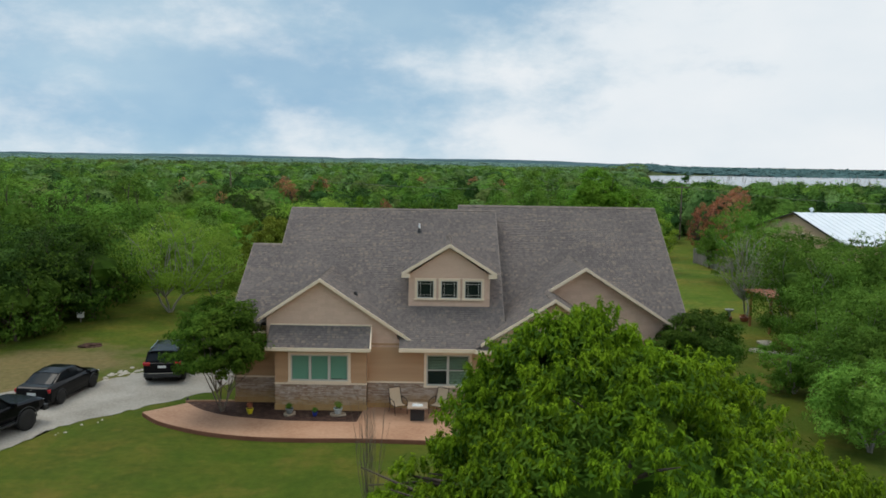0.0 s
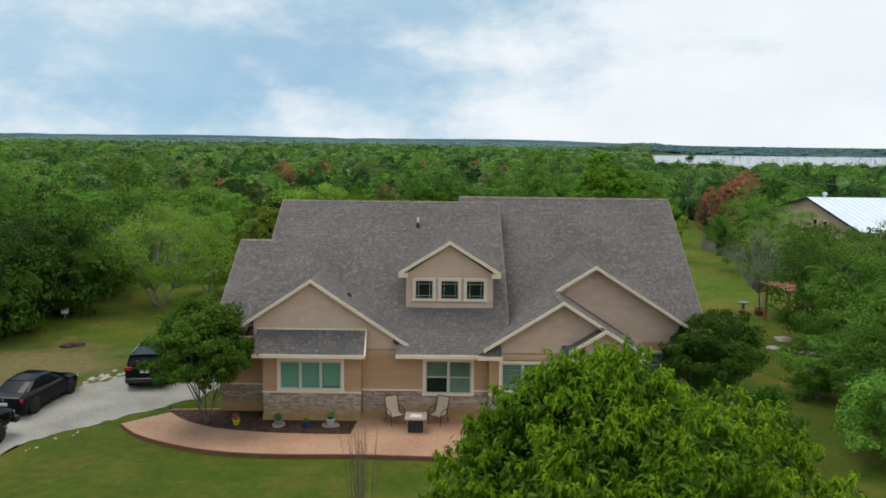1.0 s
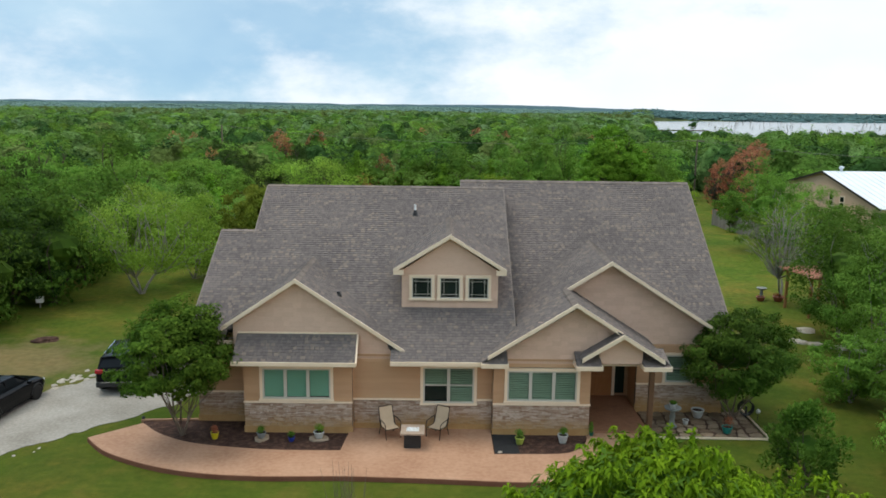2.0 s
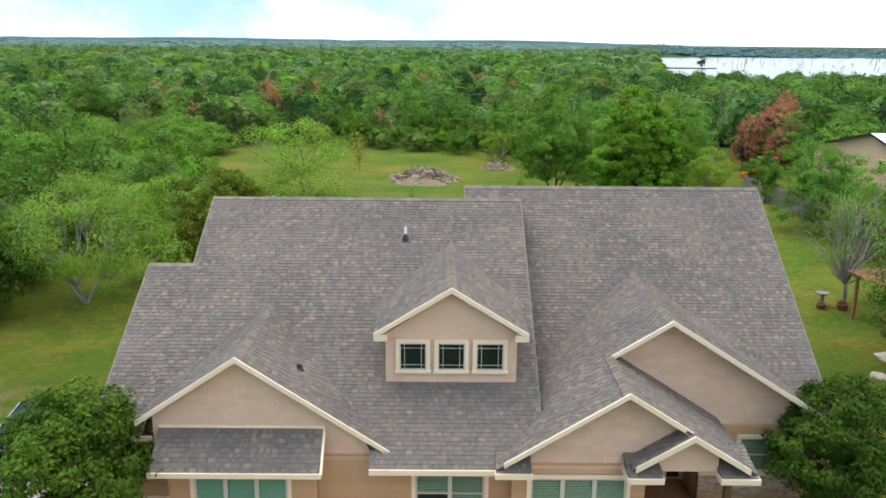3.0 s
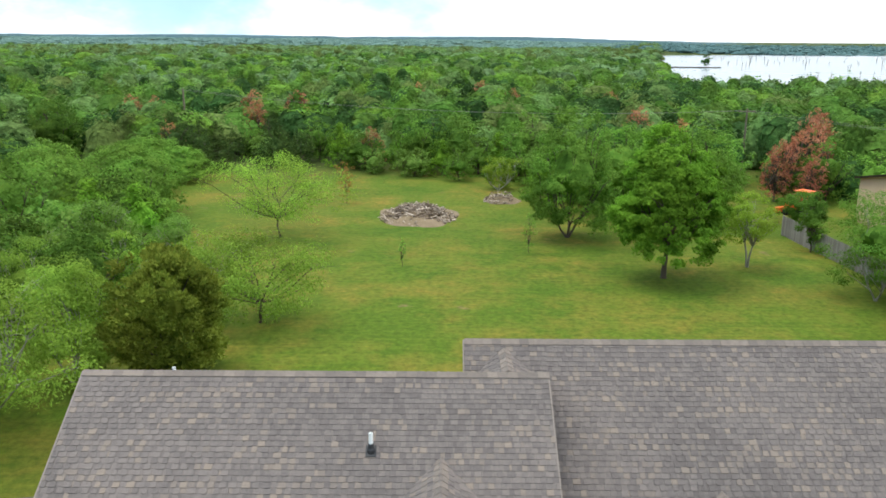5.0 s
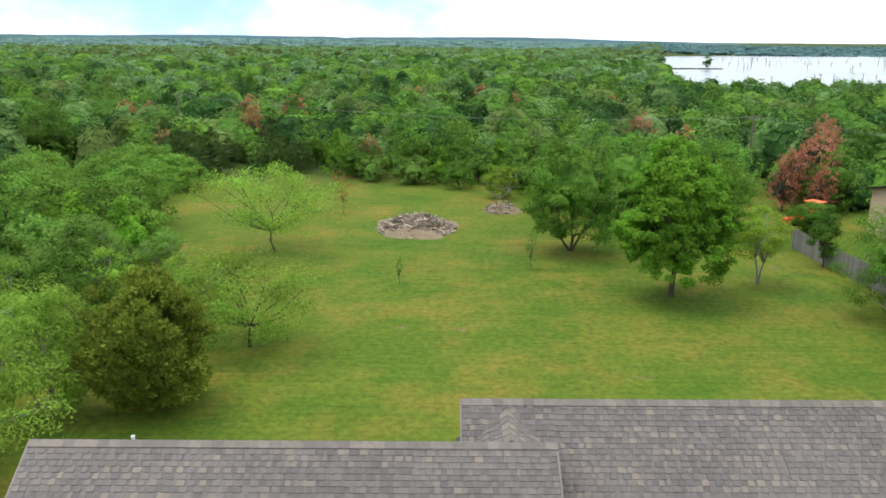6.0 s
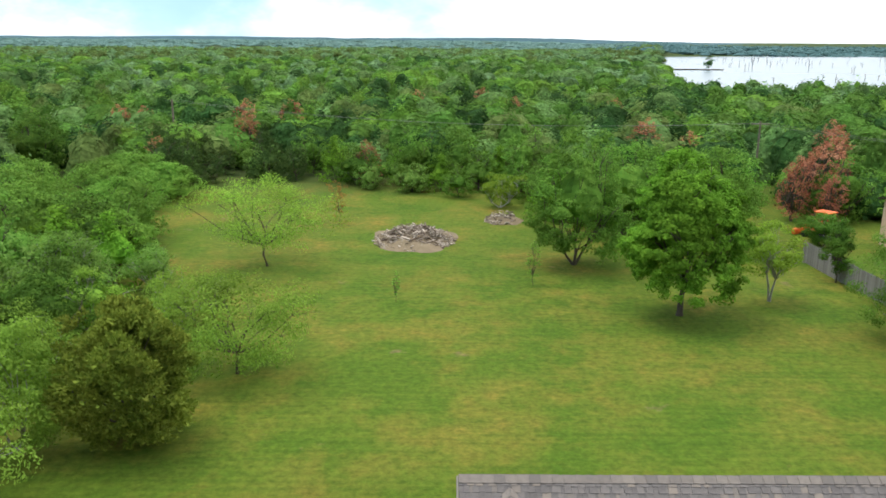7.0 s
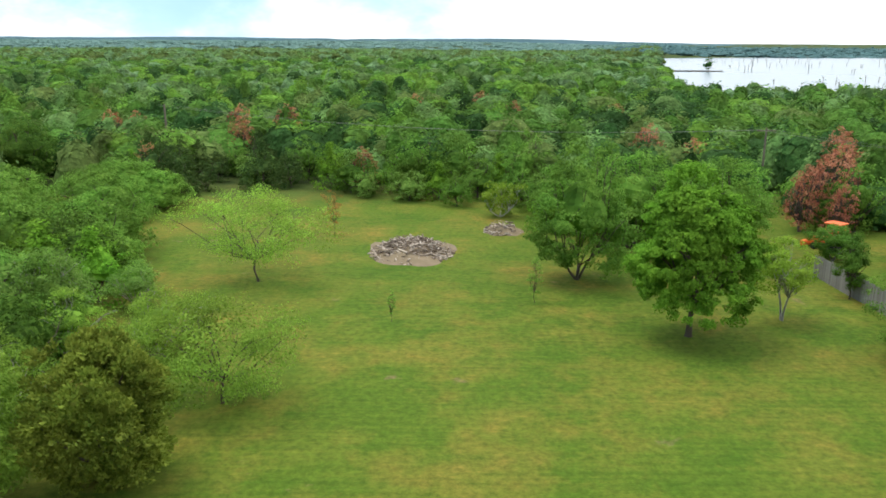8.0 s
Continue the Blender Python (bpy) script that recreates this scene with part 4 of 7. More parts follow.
def front_wall(x0, x1, y, z1, holes, stone_top, side_w=0.0, side_e=0.0, foot=0.2):
    """A wall that faces south: core with its openings, lap siding above and ledge stone below. side_w, side_e: how deep its ends return."""
    zs = sorted({0.0, z1} | {h[2] for h in holes} | {h[3] for h in holes})
    bm = bmesh.new()
    for a, b in zip(zs, zs[1:]):
        x = x0
        for h in sorted(holes):
            if h[2] <= a and h[3] >= b:
                if h[0] > x:
                    box(bm, x, h[0], y, y + 0.15, a, b)
                x = h[1]
        if x1 > x:
            box(bm, x, x1, y, y + 0.15, a, b)
    wall = part("wall", bm, M_MORTAR, house, s=PLAN)
    if side_w:
        part("side_wall", boxed(x0, x0 + 0.15, y + 0.15, y + side_w, 0, z1), M_SIDING, house, s=PLAN)
    if side_e:
        part("side_wall", boxed(x1 - 0.15, x1, y + 0.15, y + side_e, 0, z1), M_SIDING, house, s=PLAN)
    z = stone_top + 0.04
    while z < z1 - 0.02:
        x, top = x0, min(z + 0.135, z1)
        cuts = sorted(h for h in holes if h[2] < z + 0.1 and h[3] > z + 0.03)
        for h in cuts + [(x1, x1, 0, 0)]:
            if h[0] - x > 0.03:
                bm = bmesh.new()
                vs = [bm.verts.new(p) for p in ((x, y - 0.042, z), (h[0], y - 0.042, z), (h[0], y - 0.008, top), (x, y - 0.008, top), (x, y, z), (h[0], y, z), (h[0], y, top), (x, y, top))]
                for q in ((0, 1, 2, 3), (4, 5, 1, 0), (4, 0, 3, 7), (1, 5, 6, 2), (3, 2, 6, 7)):
                    bm.faces.new([vs[i] for i in q])
                part("siding_board", bm, M_SIDING, wall, s=PLAN)
            x = h[1]
        z += 0.135
    cuts = sorted(h for h in holes if h[2] < stone_top)
    x = x0
    for h in cuts + [(x1 + 0.02, x1 + 0.02, 0, 0)]:
        part("stone_cap", boxed(x - (0.02 if x == x0 else 0), h[0], y - 0.075, y, stone_top - 0.01, stone_top + 0.045), M_TRIM, wall, s=PLAN)
        x = h[1]
    part("footing", boxed(x0 - 0.02, x1 + 0.02, y - 0.035, y, 0, foot + 0.13), M_FOOT, wall, "rust-stained concrete footing", s=PLAN)
    return wall


STONES = []     # walls to clad in stone: x0, x1, y, z0, z1, openings, wall


def stone_field(wall, x0, x1, y, z0, z1, holes):
    STONES.append((wall, x0, x1, y, z0, z1, holes))


W1, W2, W3, W4 = (-5.46, -3.12, 1.2, 2.36), (-0.36, 1.46, 0.97, 2.33), (2.32, 4.72, 1.2, 2.36), (8.0, 9.1, 1.07, 2.2)


def hole(w):
    return (w[0] + 0.05, w[1] - 0.05, w[2] + 0.03, w[3] - 0.05)


wall_c = front_wall(-2.55, 2.0, 29.85, 2.5, [hole(W2)], 1.14)
stone_field(wall_c, -2.5, 1.95, 29.85, 0.32, 1.13, [W2])
wall_b1 = front_wall(-5.97, -2.53, 29.5, 2.5, [hole(W1)], 1.14, side_w=0.8, side_e=0.4)
stone_field(wall_b1, -5.97, -2.53, 29.5, 0.32, 1.13, [])
wall_b2 = front_wall(1.97, 5.06, 29.5, 2.5, [hole(W3)], 1.14, side_w=0.4, side_e=3.4)
stone_field(wall_b2, 1.97, 5.06, 29.5, 0.32, 1.13, [])
wall_r = front_wall(-7.7, -5.9, 30.4, 2.95, [], 1.14, side_w=8.0)
stone_field(wall_r, -7.7, -5.98, 30.4, 0.32, 1.13, [])
wall_e = front_wall(7.1, 10.1, 31.8, 2.5, [hole(W4)], 1.05, side_w=1.3, side_e=9.0)
stone_field(wall_e, 7.1, 10.1, 31.8, 0.2, 1.04, [])
window(*W1, 29.47, 3, "shade", "triple window with cream casing and teal shades")
window(*W2, 29.82, 2, "hung", "twin sash window with cream casing and blinds")
window(*W3, 29.47, 3, "blind", "triple window with cream casing and green-grey blinds")
window(*W4, 31.77, 1, "hung", "sash window with cream casing")
# band between siding and gable
for x0, x1, y in ((-2.5, -0.95, 29.85), (2.0, 5.0, 29.5)):
    part("band_board", boxed(x0, x1, y - 0.036, y, 2.6, 2.66), M_SIDING, house, s=PLAN)
# dormer wall and windows
DW = [(-0.79, 0.05), (0.15, 0.99), (1.09, 1.94)]
bm = bmesh.new()
for a, b in zip([-1.04] + [w[1] - 0.05 for w in DW], [w[0] + 0.05 for w in DW] + [2.17]):
    box(bm, a, b, 31.25, 31.4, 4.17, 4.92)
box(bm, -1.04, 2.17, 31.25, 31.4, 3.6, 4.17)
box(bm, -1.04, 2.17, 31.25, 31.4, 4.92, 5.02)
part("dormer_wall", bm, M_SHAKE, house, s=PLAN)
gable_wall([(-1.04, 5.02), (2.17, 5.02), (2.17, 5.1), (DX, 6.18), (-1.04, 5.1)], 31.25)
for x0 in (-1.04, 2.05):
    part("dormer_cheek", boxed(x0, x0 + 0.12, 31.4, 33.6, 3.6, 5.1), M_SHAKE, house, s=PLAN)
shakes(-1.04, 2.17, 3.86, lambda x: 6.17 - 0.62 * abs(x - DX), 31.25, holes=[(w[0] + 0.02, w[1] - 0.02, 4.12, 4.96) for w in DW])
for w in DW:
    window(w[0], w[1], 4.11, 4.97, 31.22, 1, "prairie", "square dormer window with prairie grille")
# shed roof over the western bay
shed = deck("shed_roof", [(-6.2, 28.95, 2.64), (-2.36, 28.95, 2.64), (-2.38, 29.85, 3.32), (-6.2, 29.85, 3.32)])
shingle_slope(shed, (-6.2, 28.95, 2.64), (-6.2, 29.85, 3.32), (1, 0, 0), lambda v, p: (0, 3.83))
fascia((-6.22, 28.93, 2.645), (-2.34, 28.93, 2.645), 0.12)
fascia((-2.35, 28.93, 2.64), (-2.37, 29.83, 3.32), 0.13)
fascia((-6.2, 29.83, 3.36), (-2.37, 29.83, 3.36), 0.05)
part("soffit", boxed(-6.2, -2.38, 28.95, 29.5, 2.5, 2.52), M_TRIM, house, s=PLAN)
part("side_wall", prism(bmesh.new(), [(-6.1, 2.4), (-2.45, 2.4), (-2.45, 2.6), (-6.1, 2.6)], 29.4, 29.85), M_SIDING, house, s=PLAN)

# porch: post, beam, ceiling, entry wall, door
part("porch_post", boxed(6.98, 7.14, 29.62, 29.78, 0.2, 2.55, 0.01), M_WOODPOST, house, "brown-stained square porch post", s=PLAN)
part("porch_beam", boxed(5.06, 7.3, 29.5, 29.72, 2.45, 2.66), M_TRIM, house, s=PLAN)
part("porch_ceiling", boxed(5.06, 7.35, 29.72, 33.2, 2.5, 2.56), M_SIDING, house, s=PLAN)
part("entry_wall", boxed(5.06, 7.1, 32.95, 33.1, 0.2, 2.5), M_SIDING, house, s=PLAN)
door = part("front_door", boxed(5.55, 6.5, 32.88, 32.94, 0.2, 2.05, 0.008), M_DOORWOOD, house, "orange-brown wooden front door", s=PLAN)
for z0, z1 in ((0.35, 0.95), (1.1, 1.9)):
    part("door_panel", boxed(5.68, 6.37, 32.86, 32.88, z0, z1, 0.006), M_DOORWOOD, door, s=PLAN)
for x in (5.45, 6.5):
    part("door_jamb", boxed(x, x + 0.1, 32.87, 32.95, 0.2, 2.15), M_TRIM, house, s=PLAN)
# the unlit inside is coloured straight onto the sidelight
part("sidelight", boxed(6.62, 6.95, 32.9, 32.94, 0.3, 2.05), M_ROOM_DARK, house, "narrow window beside the door, painted dark for its unlit inside", s=PLAN)
# the rest of the shell
part("back_wall", boxed(-7.5, 10.0, 43.6, 43.8, 0, 3.2), M_SIDING, house, s=PLAN)
# roof vents
m_white, *_ = material("white_pipe", (0.75, 0.75, 0.73), 0.5)
m_black, *_ = material("black_flashing", (0.02, 0.02, 0.022), 0.6)
bm = lathe(bmesh.new(), [(0.085, -0.1), (0.08, 0.03), (0.06, 0.07), (0.05, 0.15)], 14, (-0.74, 35.5, za(35.5) + 0.03))
vs = [bm.verts.new((-0.74 + dx, 35.5 + dy, za(35.5 + dy) + dz)) for dz in (0.022, 0.034) for dx, dy in ((-0.1, -0.11), (0.1, -0.11), (0.1, 0.09), (-0.1, 0.09))]
for q in ((4, 5, 6, 7), (0, 1, 5, 4), (1, 2, 6, 5), (2, 3, 7, 6), (3, 0, 4, 7)):
    bm.faces.new([vs[i] for i in q])
vent = part("vent_flashing", bm, m_black, house, "black rubber vent flashing", s=PLAN)
part("vent_pipe", lathe(bmesh.new(), [(0.04, 0.15), (0.04, 0.36), (0.03, 0.36), (0.03, 0.3)], 12, (-0.74, 35.5, za(35.5) + 0.03)), m_white, vent, "white plastic pipe", s=PLAN)
part("vent_pipe", lathe(bmesh.new(), [(0.035, 0), (0.035, 0.31), (0.026, 0.31), (0.026, 0.25)], 12, (-4.9, 37.25, 7.0)), m_white, house, "white plastic vent pipe behind the ridge", s=PLAN)
vz = G1[1] - 0.665 * 1.2
part("small_vent", lathe(bmesh.new(), [(0.1, -0.08), (0.1, 0.03), (0.06, 0.05), (0.06, 0.12), (0.035, 0.13)], 12, (-3.1, 30.9, vz)), m_black, house, "small black roof vent", s=PLAN)
# ---- trees ----
def crown_width(u, shape):
    """Width of a crown at heights u from -1 (foot) to 1 (top), as a share of its radius."""
    if shape == "cone":
        return np.clip((0.97 - u) / 1.95, 0.03, 1) ** 0.8
    if shape == "dome":
        return np.clip(1 - ((u + 1) / 2) ** 1.7, 0.06, 1) ** 0.75
    if shape == "egg":
        return np.sqrt(np.clip(1 - u * u, 0.02, 1)) * (1 - 0.22 * u)
    if shape == "bell":
        return np.where(u < -0.35, 0.78 + 0.22 * (u + 1) / 0.65, np.sqrt(np.clip(1 - ((u + 0.35) / 1.36) ** 2, 0.01, 1)) ** 1.15)
    if shape == "fan":
        return np.sqrt(np.clip(1 - np.clip(u, 0, 1) ** 2.4, 0.05, 1)) * (0.42 + 0.58 * np.clip((u + 1) / 0.9, 0, 1))
    return np.sqrt(np.clip(1 - u * u, 0.04, 1))


def envelope(seed, rx, z0, z1, shape="round", rough=0.2):
    """The uneven outline of a crown: a function from directions to points on it."""
    g = np.random.default_rng(seed)
    waves = []
    for k, a in ((2.2, 0.55), (2.8, 0.5), (4.5, 0.4), (5.5, 0.35), (8.0, 0.3), (11.0, 0.25)):
        d = g.normal(size=3)
        waves.append((d / np.linalg.norm(d) * k, g.uniform(0, 6.28), a * rough))
    mid, hz = (z0 + z1) / 2, (z1 - z0) / 2

    def at(d):
        lump = 1 + sum(a * np.sin(d @ k + p) for k, p, a in waves)
        u = np.clip(d[:, 2], -1, 1)
        flat = np.hypot(d[:, 0], d[:, 1]) + 1e-6
        w = rx * crown_width(u, shape) * lump
        return np.stack([d[:, 0] / flat * w, d[:, 1] / flat * w, mid + hz * u * (0.55 + 0.45 * lump)], axis=1)
    return at


def directions(g, n, up=0.0):
    d = g.normal(size=(n, 3))
    d[:, 2] += up
    return d / np.linalg.norm(d, axis=1)[:, None]


def even_heights(g, n, shape):
    """Directions spread over a crown's skin: more where it is wide."""
    u = g.uniform(-0.97, 0.99, n * 6)
    u = u[g.random(n * 6) < 0.12 + 0.88 * crown_width(u, shape)][:n]
    a, r = g.uniform(0, 6.2832, len(u)), np.sqrt(1 - u * u)
    return np.stack([r * np.cos(a), r * np.sin(a), u], axis=1)


def crown_clumps(seed, rx, z0, z1, n, size, shape="round", rough=0.2, fill=0.5):
    """Leaf clumps (centre, radii) that fill a crown's outline, most of them near its skin."""
    g = np.random.default_rng(seed + 500)
    env = envelope(seed, rx, z0, z1, shape, rough)
    d = even_heights(g, n, shape)
    n = len(d)
    p = env(d)
    f = fill + (1 - fill) * g.random(n) ** 0.6
    k = rx * size * g.uniform(0.7, 1.35, n)
    keep = np.clip(1 - 0.75 * k / np.maximum(0.05, np.hypot(p[:, 0], p[:, 1])), 0.1, 1)
    p[:, 0] *= f * keep
    p[:, 1] *= f * keep
    mid = (z0 + z1) / 2
    p[:, 2] = mid + (p[:, 2] - mid) * (0.75 + 0.25 * f)
    return [(tuple(c), (q, q, q * 0.62)) for c, q in zip(p.tolist(), k.tolist())]


def leaf_cloud(seed, lobes, count, size, shell=0.3, droop=0.0, long=0.55, up=0.4, spray=0.0, middle=None):
    """Single leaves over clumps: vertices, four a leaf. spray: leaves point outwards and up, as needles do."""
    g = np.random.default_rng(seed)
    c = np.array([l[0] for l in lobes], float)
    r = np.array([l[1] for l in lobes], float)
    weight = np.prod(r, axis=1) ** (2 / 3)
    pick = g.choice(len(lobes), count, p=weight / weight.sum())
    d = directions(g, count, 0.25)
    rad = shell + (1 - shell) * g.random(count) ** 0.5 + 0.15 * np.abs(g.normal(size=count)) * (g.random(count) < 0.3)
    p = c[pick] + d * r[pick] * rad[:, None]
    middle = c.mean(axis=0) if middle is None else np.array(middle)
    away = p - middle
    away /= np.linalg.norm(away, axis=1)[:, None] + 1e-6
    n = d * 0.75 + away * 0.7 + g.normal(size=(count, 3)) * 0.42 + np.array([0, 0, up])
    n /= np.linalg.norm(n, axis=1)[:, None]
    t = np.cross(n, g.normal(size=(count, 3)))
    if spray:
        t = away * np.array([1, 1, 0.4]) * spray + d * 0.5 + g.normal(size=(count, 3)) * 0.4 + np.array([0, 0, 0.35])
        n = np.cross(t, np.cross(n + g.normal(size=(count, 3)) * 0.3, t)) + g.normal(size=(count, 3)) * 0.2
    t[:, 2] -= droop
    t /= np.linalg.norm(t, axis=1)[:, None]
    b = np.cross(n, t)
    b /= np.linalg.norm(b, axis=1)[:, None] + 1e-6
    s = size * (0.6 + 0.8 * g.random(count))[:, None]
    v = np.empty((count, 4, 3))
    v[:, 0], v[:, 1] = p - t * s, p - b * s * long
    v[:, 2], v[:, 3] = p + t * s, p + b * s * long
    return v.reshape(-1, 3)


def cube_ball(n=3):
    """Quads of a ball of radius one."""
    out = []
    for axis in range(3):
        for sgn in (-1, 1):
            for i in range(n):
                for j in range(n):
                    quad = []
                    for a, b in ((i, j), (i + 1, j), (i + 1, j + 1), (i, j + 1)):
                        p = [0.0, 0.0, 0.0]
                        p[axis], p[(axis + 1) % 3], p[(axis + 2) % 3] = sgn, 2 * a / n - 1, 2 * b / n - 1
                        quad.append(np.array(p) / np.linalg.norm(p))
                    out.append(quad if sgn > 0 else quad[::-1])
    return np.array(out).reshape(-1, 3)


BALLS = {n: cube_ball(n) for n in (2, 3, 4, 5, 6, 8)}


def crown_mass(seed, rx, z0, z1, shape, rough, share, n):
    """The dense shaded foliage inside a crown, under the single leaves."""
    p = envelope(seed, rx, z0, z1, shape, rough)(BALLS[n])
    mid = (z0 + z1) / 2
    return (p - np.array([0, 0, mid])) * share + np.array([0, 0, mid])


def leaf_mesh(name, verts, s=1.0):
    n = len(verts) // 4
    me = bpy.data.meshes.new(name)
    me.vertices.add(len(verts))
    me.vertices.foreach_set("co", np.ascontiguousarray(verts * s, dtype=np.float32).ravel())
    me.loops.add(n * 4)
    me.loops.foreach_set("vertex_index", np.arange(n * 4, dtype=np.int32))
    me.polygons.add(n)
    me.polygons.foreach_set("loop_start", np.arange(0, n * 4, 4, dtype=np.int32))
    me.update(calc_edges=True)
    return me


def limbs(seed, trunks, base_r, fork, lobes, spread=0.15, seg=7, twigs=2):
    """Trunk, forks and a crooked limb out to every clump given."""
    g, bm = random.Random(seed), bmesh.new()
    heads = []
    for k in range(trunks):
        a = 6.2832 * k / trunks + g.random()
        foot = Vector((math.cos(a), math.sin(a), 0)) * (spread * 0.4 if trunks > 1 else 0)
        head = Vector((math.cos(a) * spread * (3 if trunks > 1 else 0.5), math.sin(a) * spread * (3 if trunks > 1 else 0.5), fork))
        midp = foot.lerp(head, 0.5) + Vector((g.uniform(-1, 1), g.uniform(-1, 1), 0)) * spread * 0.4
        tube(bm, [foot - Vector((0, 0, 0.1)), foot + Vector((0, 0, 0.06)), midp, head], [base_r * 1.6, base_r * 1.1, base_r * 0.85, base_r * 0.7], seg)
        heads.append(head)
    for i, (c, r) in enumerate(lobes):
        c = Vector(c)
        h = min(heads, key=lambda q: (q - c).length + g.random() * 0.5)
        m1 = h.lerp(c, 0.4) + Vector((g.uniform(-1, 1), g.uniform(-1, 1), g.uniform(-0.6, 0.2))) * 0.12 * (c - h).length
        m2 = h.lerp(c, 0.75) + Vector((g.uniform(-1, 1), g.uniform(-1, 1), g.uniform(0, 0.6))) * 0.1 * (c - h).length
        tube(bm, [h - Vector((0, 0, 0.05)), m1, m2, c], [base_r * 0.55, base_r * 0.38, base_r * 0.24, base_r * 0.06], 5)
        for q in range(twigs):
            e = c + Vector((g.uniform(-1, 1) * r[0], g.uniform(-1, 1) * r[1], g.uniform(-0.5, 0.9) * r[2])) * 1.6
            tube(bm, [m2, m2.lerp(e, 0.5) + Vector((0, 0, 0.08)), e], [base_r * 0.2, base_r * 0.12, base_r * 0.03], 4)
    return bm


def tree(name, x, y, rx, z0, z1, leaf, bark, label, leaves=6000, size=0.07, clumps=120, clump=0.14, shape="round", trunks=1, trunk_r=0.12,
         fork=None, seed=1, group="", rough=0.2, fill=0.5, shell=0.3, droop=0.0, long=0.5, spread=0.15, z=None, mass=0.0, limb=16, spray=0.0, up=0.4, mass_n=5):
    """A tree at a place of the plan: trunk with limbs, crown of single leaves in clumps; sizes in plan units."""
    t = thing(name, x, y, land_z(x, y) if z is None else z, (seed * 47) % 360, label, "shrub" if "shrub" in name else "tree", group)
    cl = crown_clumps(seed, rx, z0, z1, clumps, clump, shape, rough, fill)
    part("trunk", limbs(seed, trunks, trunk_r, fork if fork else z0 * 0.9, [q for q in cl if q[0][2] > z0 + 0.28 * (z1 - z0)][:limb], spread), bark, t, s=PLAN, smooth=True)
    v = leaf_cloud(seed, cl, int(leaves * 0.75), size * 1.16, shell, droop, long, up, spray, (0, 0, z0 + 0.35 * (z1 - z0)))
    if mass:
        v = np.concatenate([v, crown_mass(seed, rx, z0, z1, shape, rough, mass * 0.76, mass_n)])
    hang("crown", leaf_mesh("crown", v, PLAN), leaf, t)
    return t


# yard trees, front
tree("crape_myrtle", -7.9, 29.2, 1.8, 1.5, 4.45, M_LEAF_CRAPE_INNER, M_BARK_PALE, "dark green crape myrtle with pale bare stems in the mulch bed", 36000, 0.05, 260, 0.15, "egg", 5, 0.035, 0.9, 17, z=0.1, mass=0.5, limb=24, rough=0.24)
tree("crape_myrtle", 10.3, 31.3, 1.95, 1.0, 3.9, M_LEAF_DARK, M_BARK_PALE, "dark green crape myrtle beside the flagstones", 32000, 0.05, 240, 0.15, "round", 4, 0.035, 0.7, 16, mass=0.5, limb=24, rough=0.24)
tree("shrub", 10.5, 26.3, 1.2, 0.1, 2.25, M_LEAF_DARK, M_BARK, "dark green young leafy shrub on the lawn", 9000, 0.05, 70, 0.22, "egg", 3, 0.04, 0.3, 13, rough=0.3, spray=0.4, mass=0.4, mass_n=3)


def drooping_tree(x, y, rx, z0, z1, seed):
    """The large near tree: plumes of long hanging leaflets over an uneven crown."""
    t = thing("shade_tree", x, y, 0, 0, "large bright green shade tree with drooping leaf tufts", "tree")
    g = np.random.default_rng(seed)
    cl = crown_clumps(seed, rx, z0, z1, 440, 0.12, "bell", 0.2, 0.76)

    def bend(p):
        """Fits the crown's outline to the camera's view: leaning to the house, fuller on its eastern side."""
        p = np.array(p, float)
        up = p[:, 2] - z0
        k = np.clip((up / (z1 - z0) - 0.3) / 0.35, 0, 1)
        p[:, 0] = np.where(p[:, 0] < 0, p[:, 0] * (1 - 0.24 * k), p[:, 0]) - 0.10 * up
        p[:, 1] += 0.12 * up
        return p
    cl = [(tuple(c), r) for c, r in zip(bend([c for c, r in cl]), [r for c, r in cl])]
    part("trunk", limbs(seed, 1, 0.26, z0 + 0.5, cl[:22], 0.3, 10), M_BARK, t, s=PLAN, smooth=True)
    c = np.array([l[0] for l in cl])
    r = np.array([l[1] for l in cl])
    # every clump carries some upright shoots, and every shoot hangs its leaflets from its tip
    shoots = 5600
    pick = g.integers(0, len(cl), shoots)
    d = directions(g, shoots, 0.7)
    d[:, 2] = np.maximum(d[:, 2], -0.25)
    top = c[pick] + d * r[pick] * (0.75 + 0.4 * g.random((shoots, 1))) * np.array([1, 1, 1.35])
    per = 30
    n = shoots * per
    d = np.repeat(d, per, axis=0)
    along = g.random((n, 1))
    p = np.repeat(top, per, axis=0) - d * 0.16 * along
    way = d * 0.35 + g.normal(size=(n, 3)) * 0.8
    way[:, 2] += 0.15 - 0.35 * along[:, 0]
    way /= np.linalg.norm(way, axis=1)[:, None]
    side = np.cross(way, np.array([0, 0, 1.0]) + g.normal(size=(n, 3)) * 0.25)
    side /= np.linalg.norm(side, axis=1)[:, None]
    ln = (0.075 + 0.055 * g.random(n))[:, None]
    wd = ln * 0.17
    sag = np.array([0, 0, -1.0])
    mid = p + way * ln * 0.5 + sag * ln * 0.06
    tip = p + way * ln * 0.85 + sag * ln * 0.62
    v = np.empty((n, 4, 3))
    v[:, 0], v[:, 1], v[:, 2], v[:, 3] = p, mid + side * wd, tip, mid - side * wd
    hang("crown", leaf_mesh("crown", v.reshape(-1, 3), PLAN), M_LEAF_BRIGHT, t)
    # inner foliage takes a darker leaf colour for the shade inside the crown
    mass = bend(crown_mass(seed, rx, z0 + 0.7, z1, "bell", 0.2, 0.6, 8))
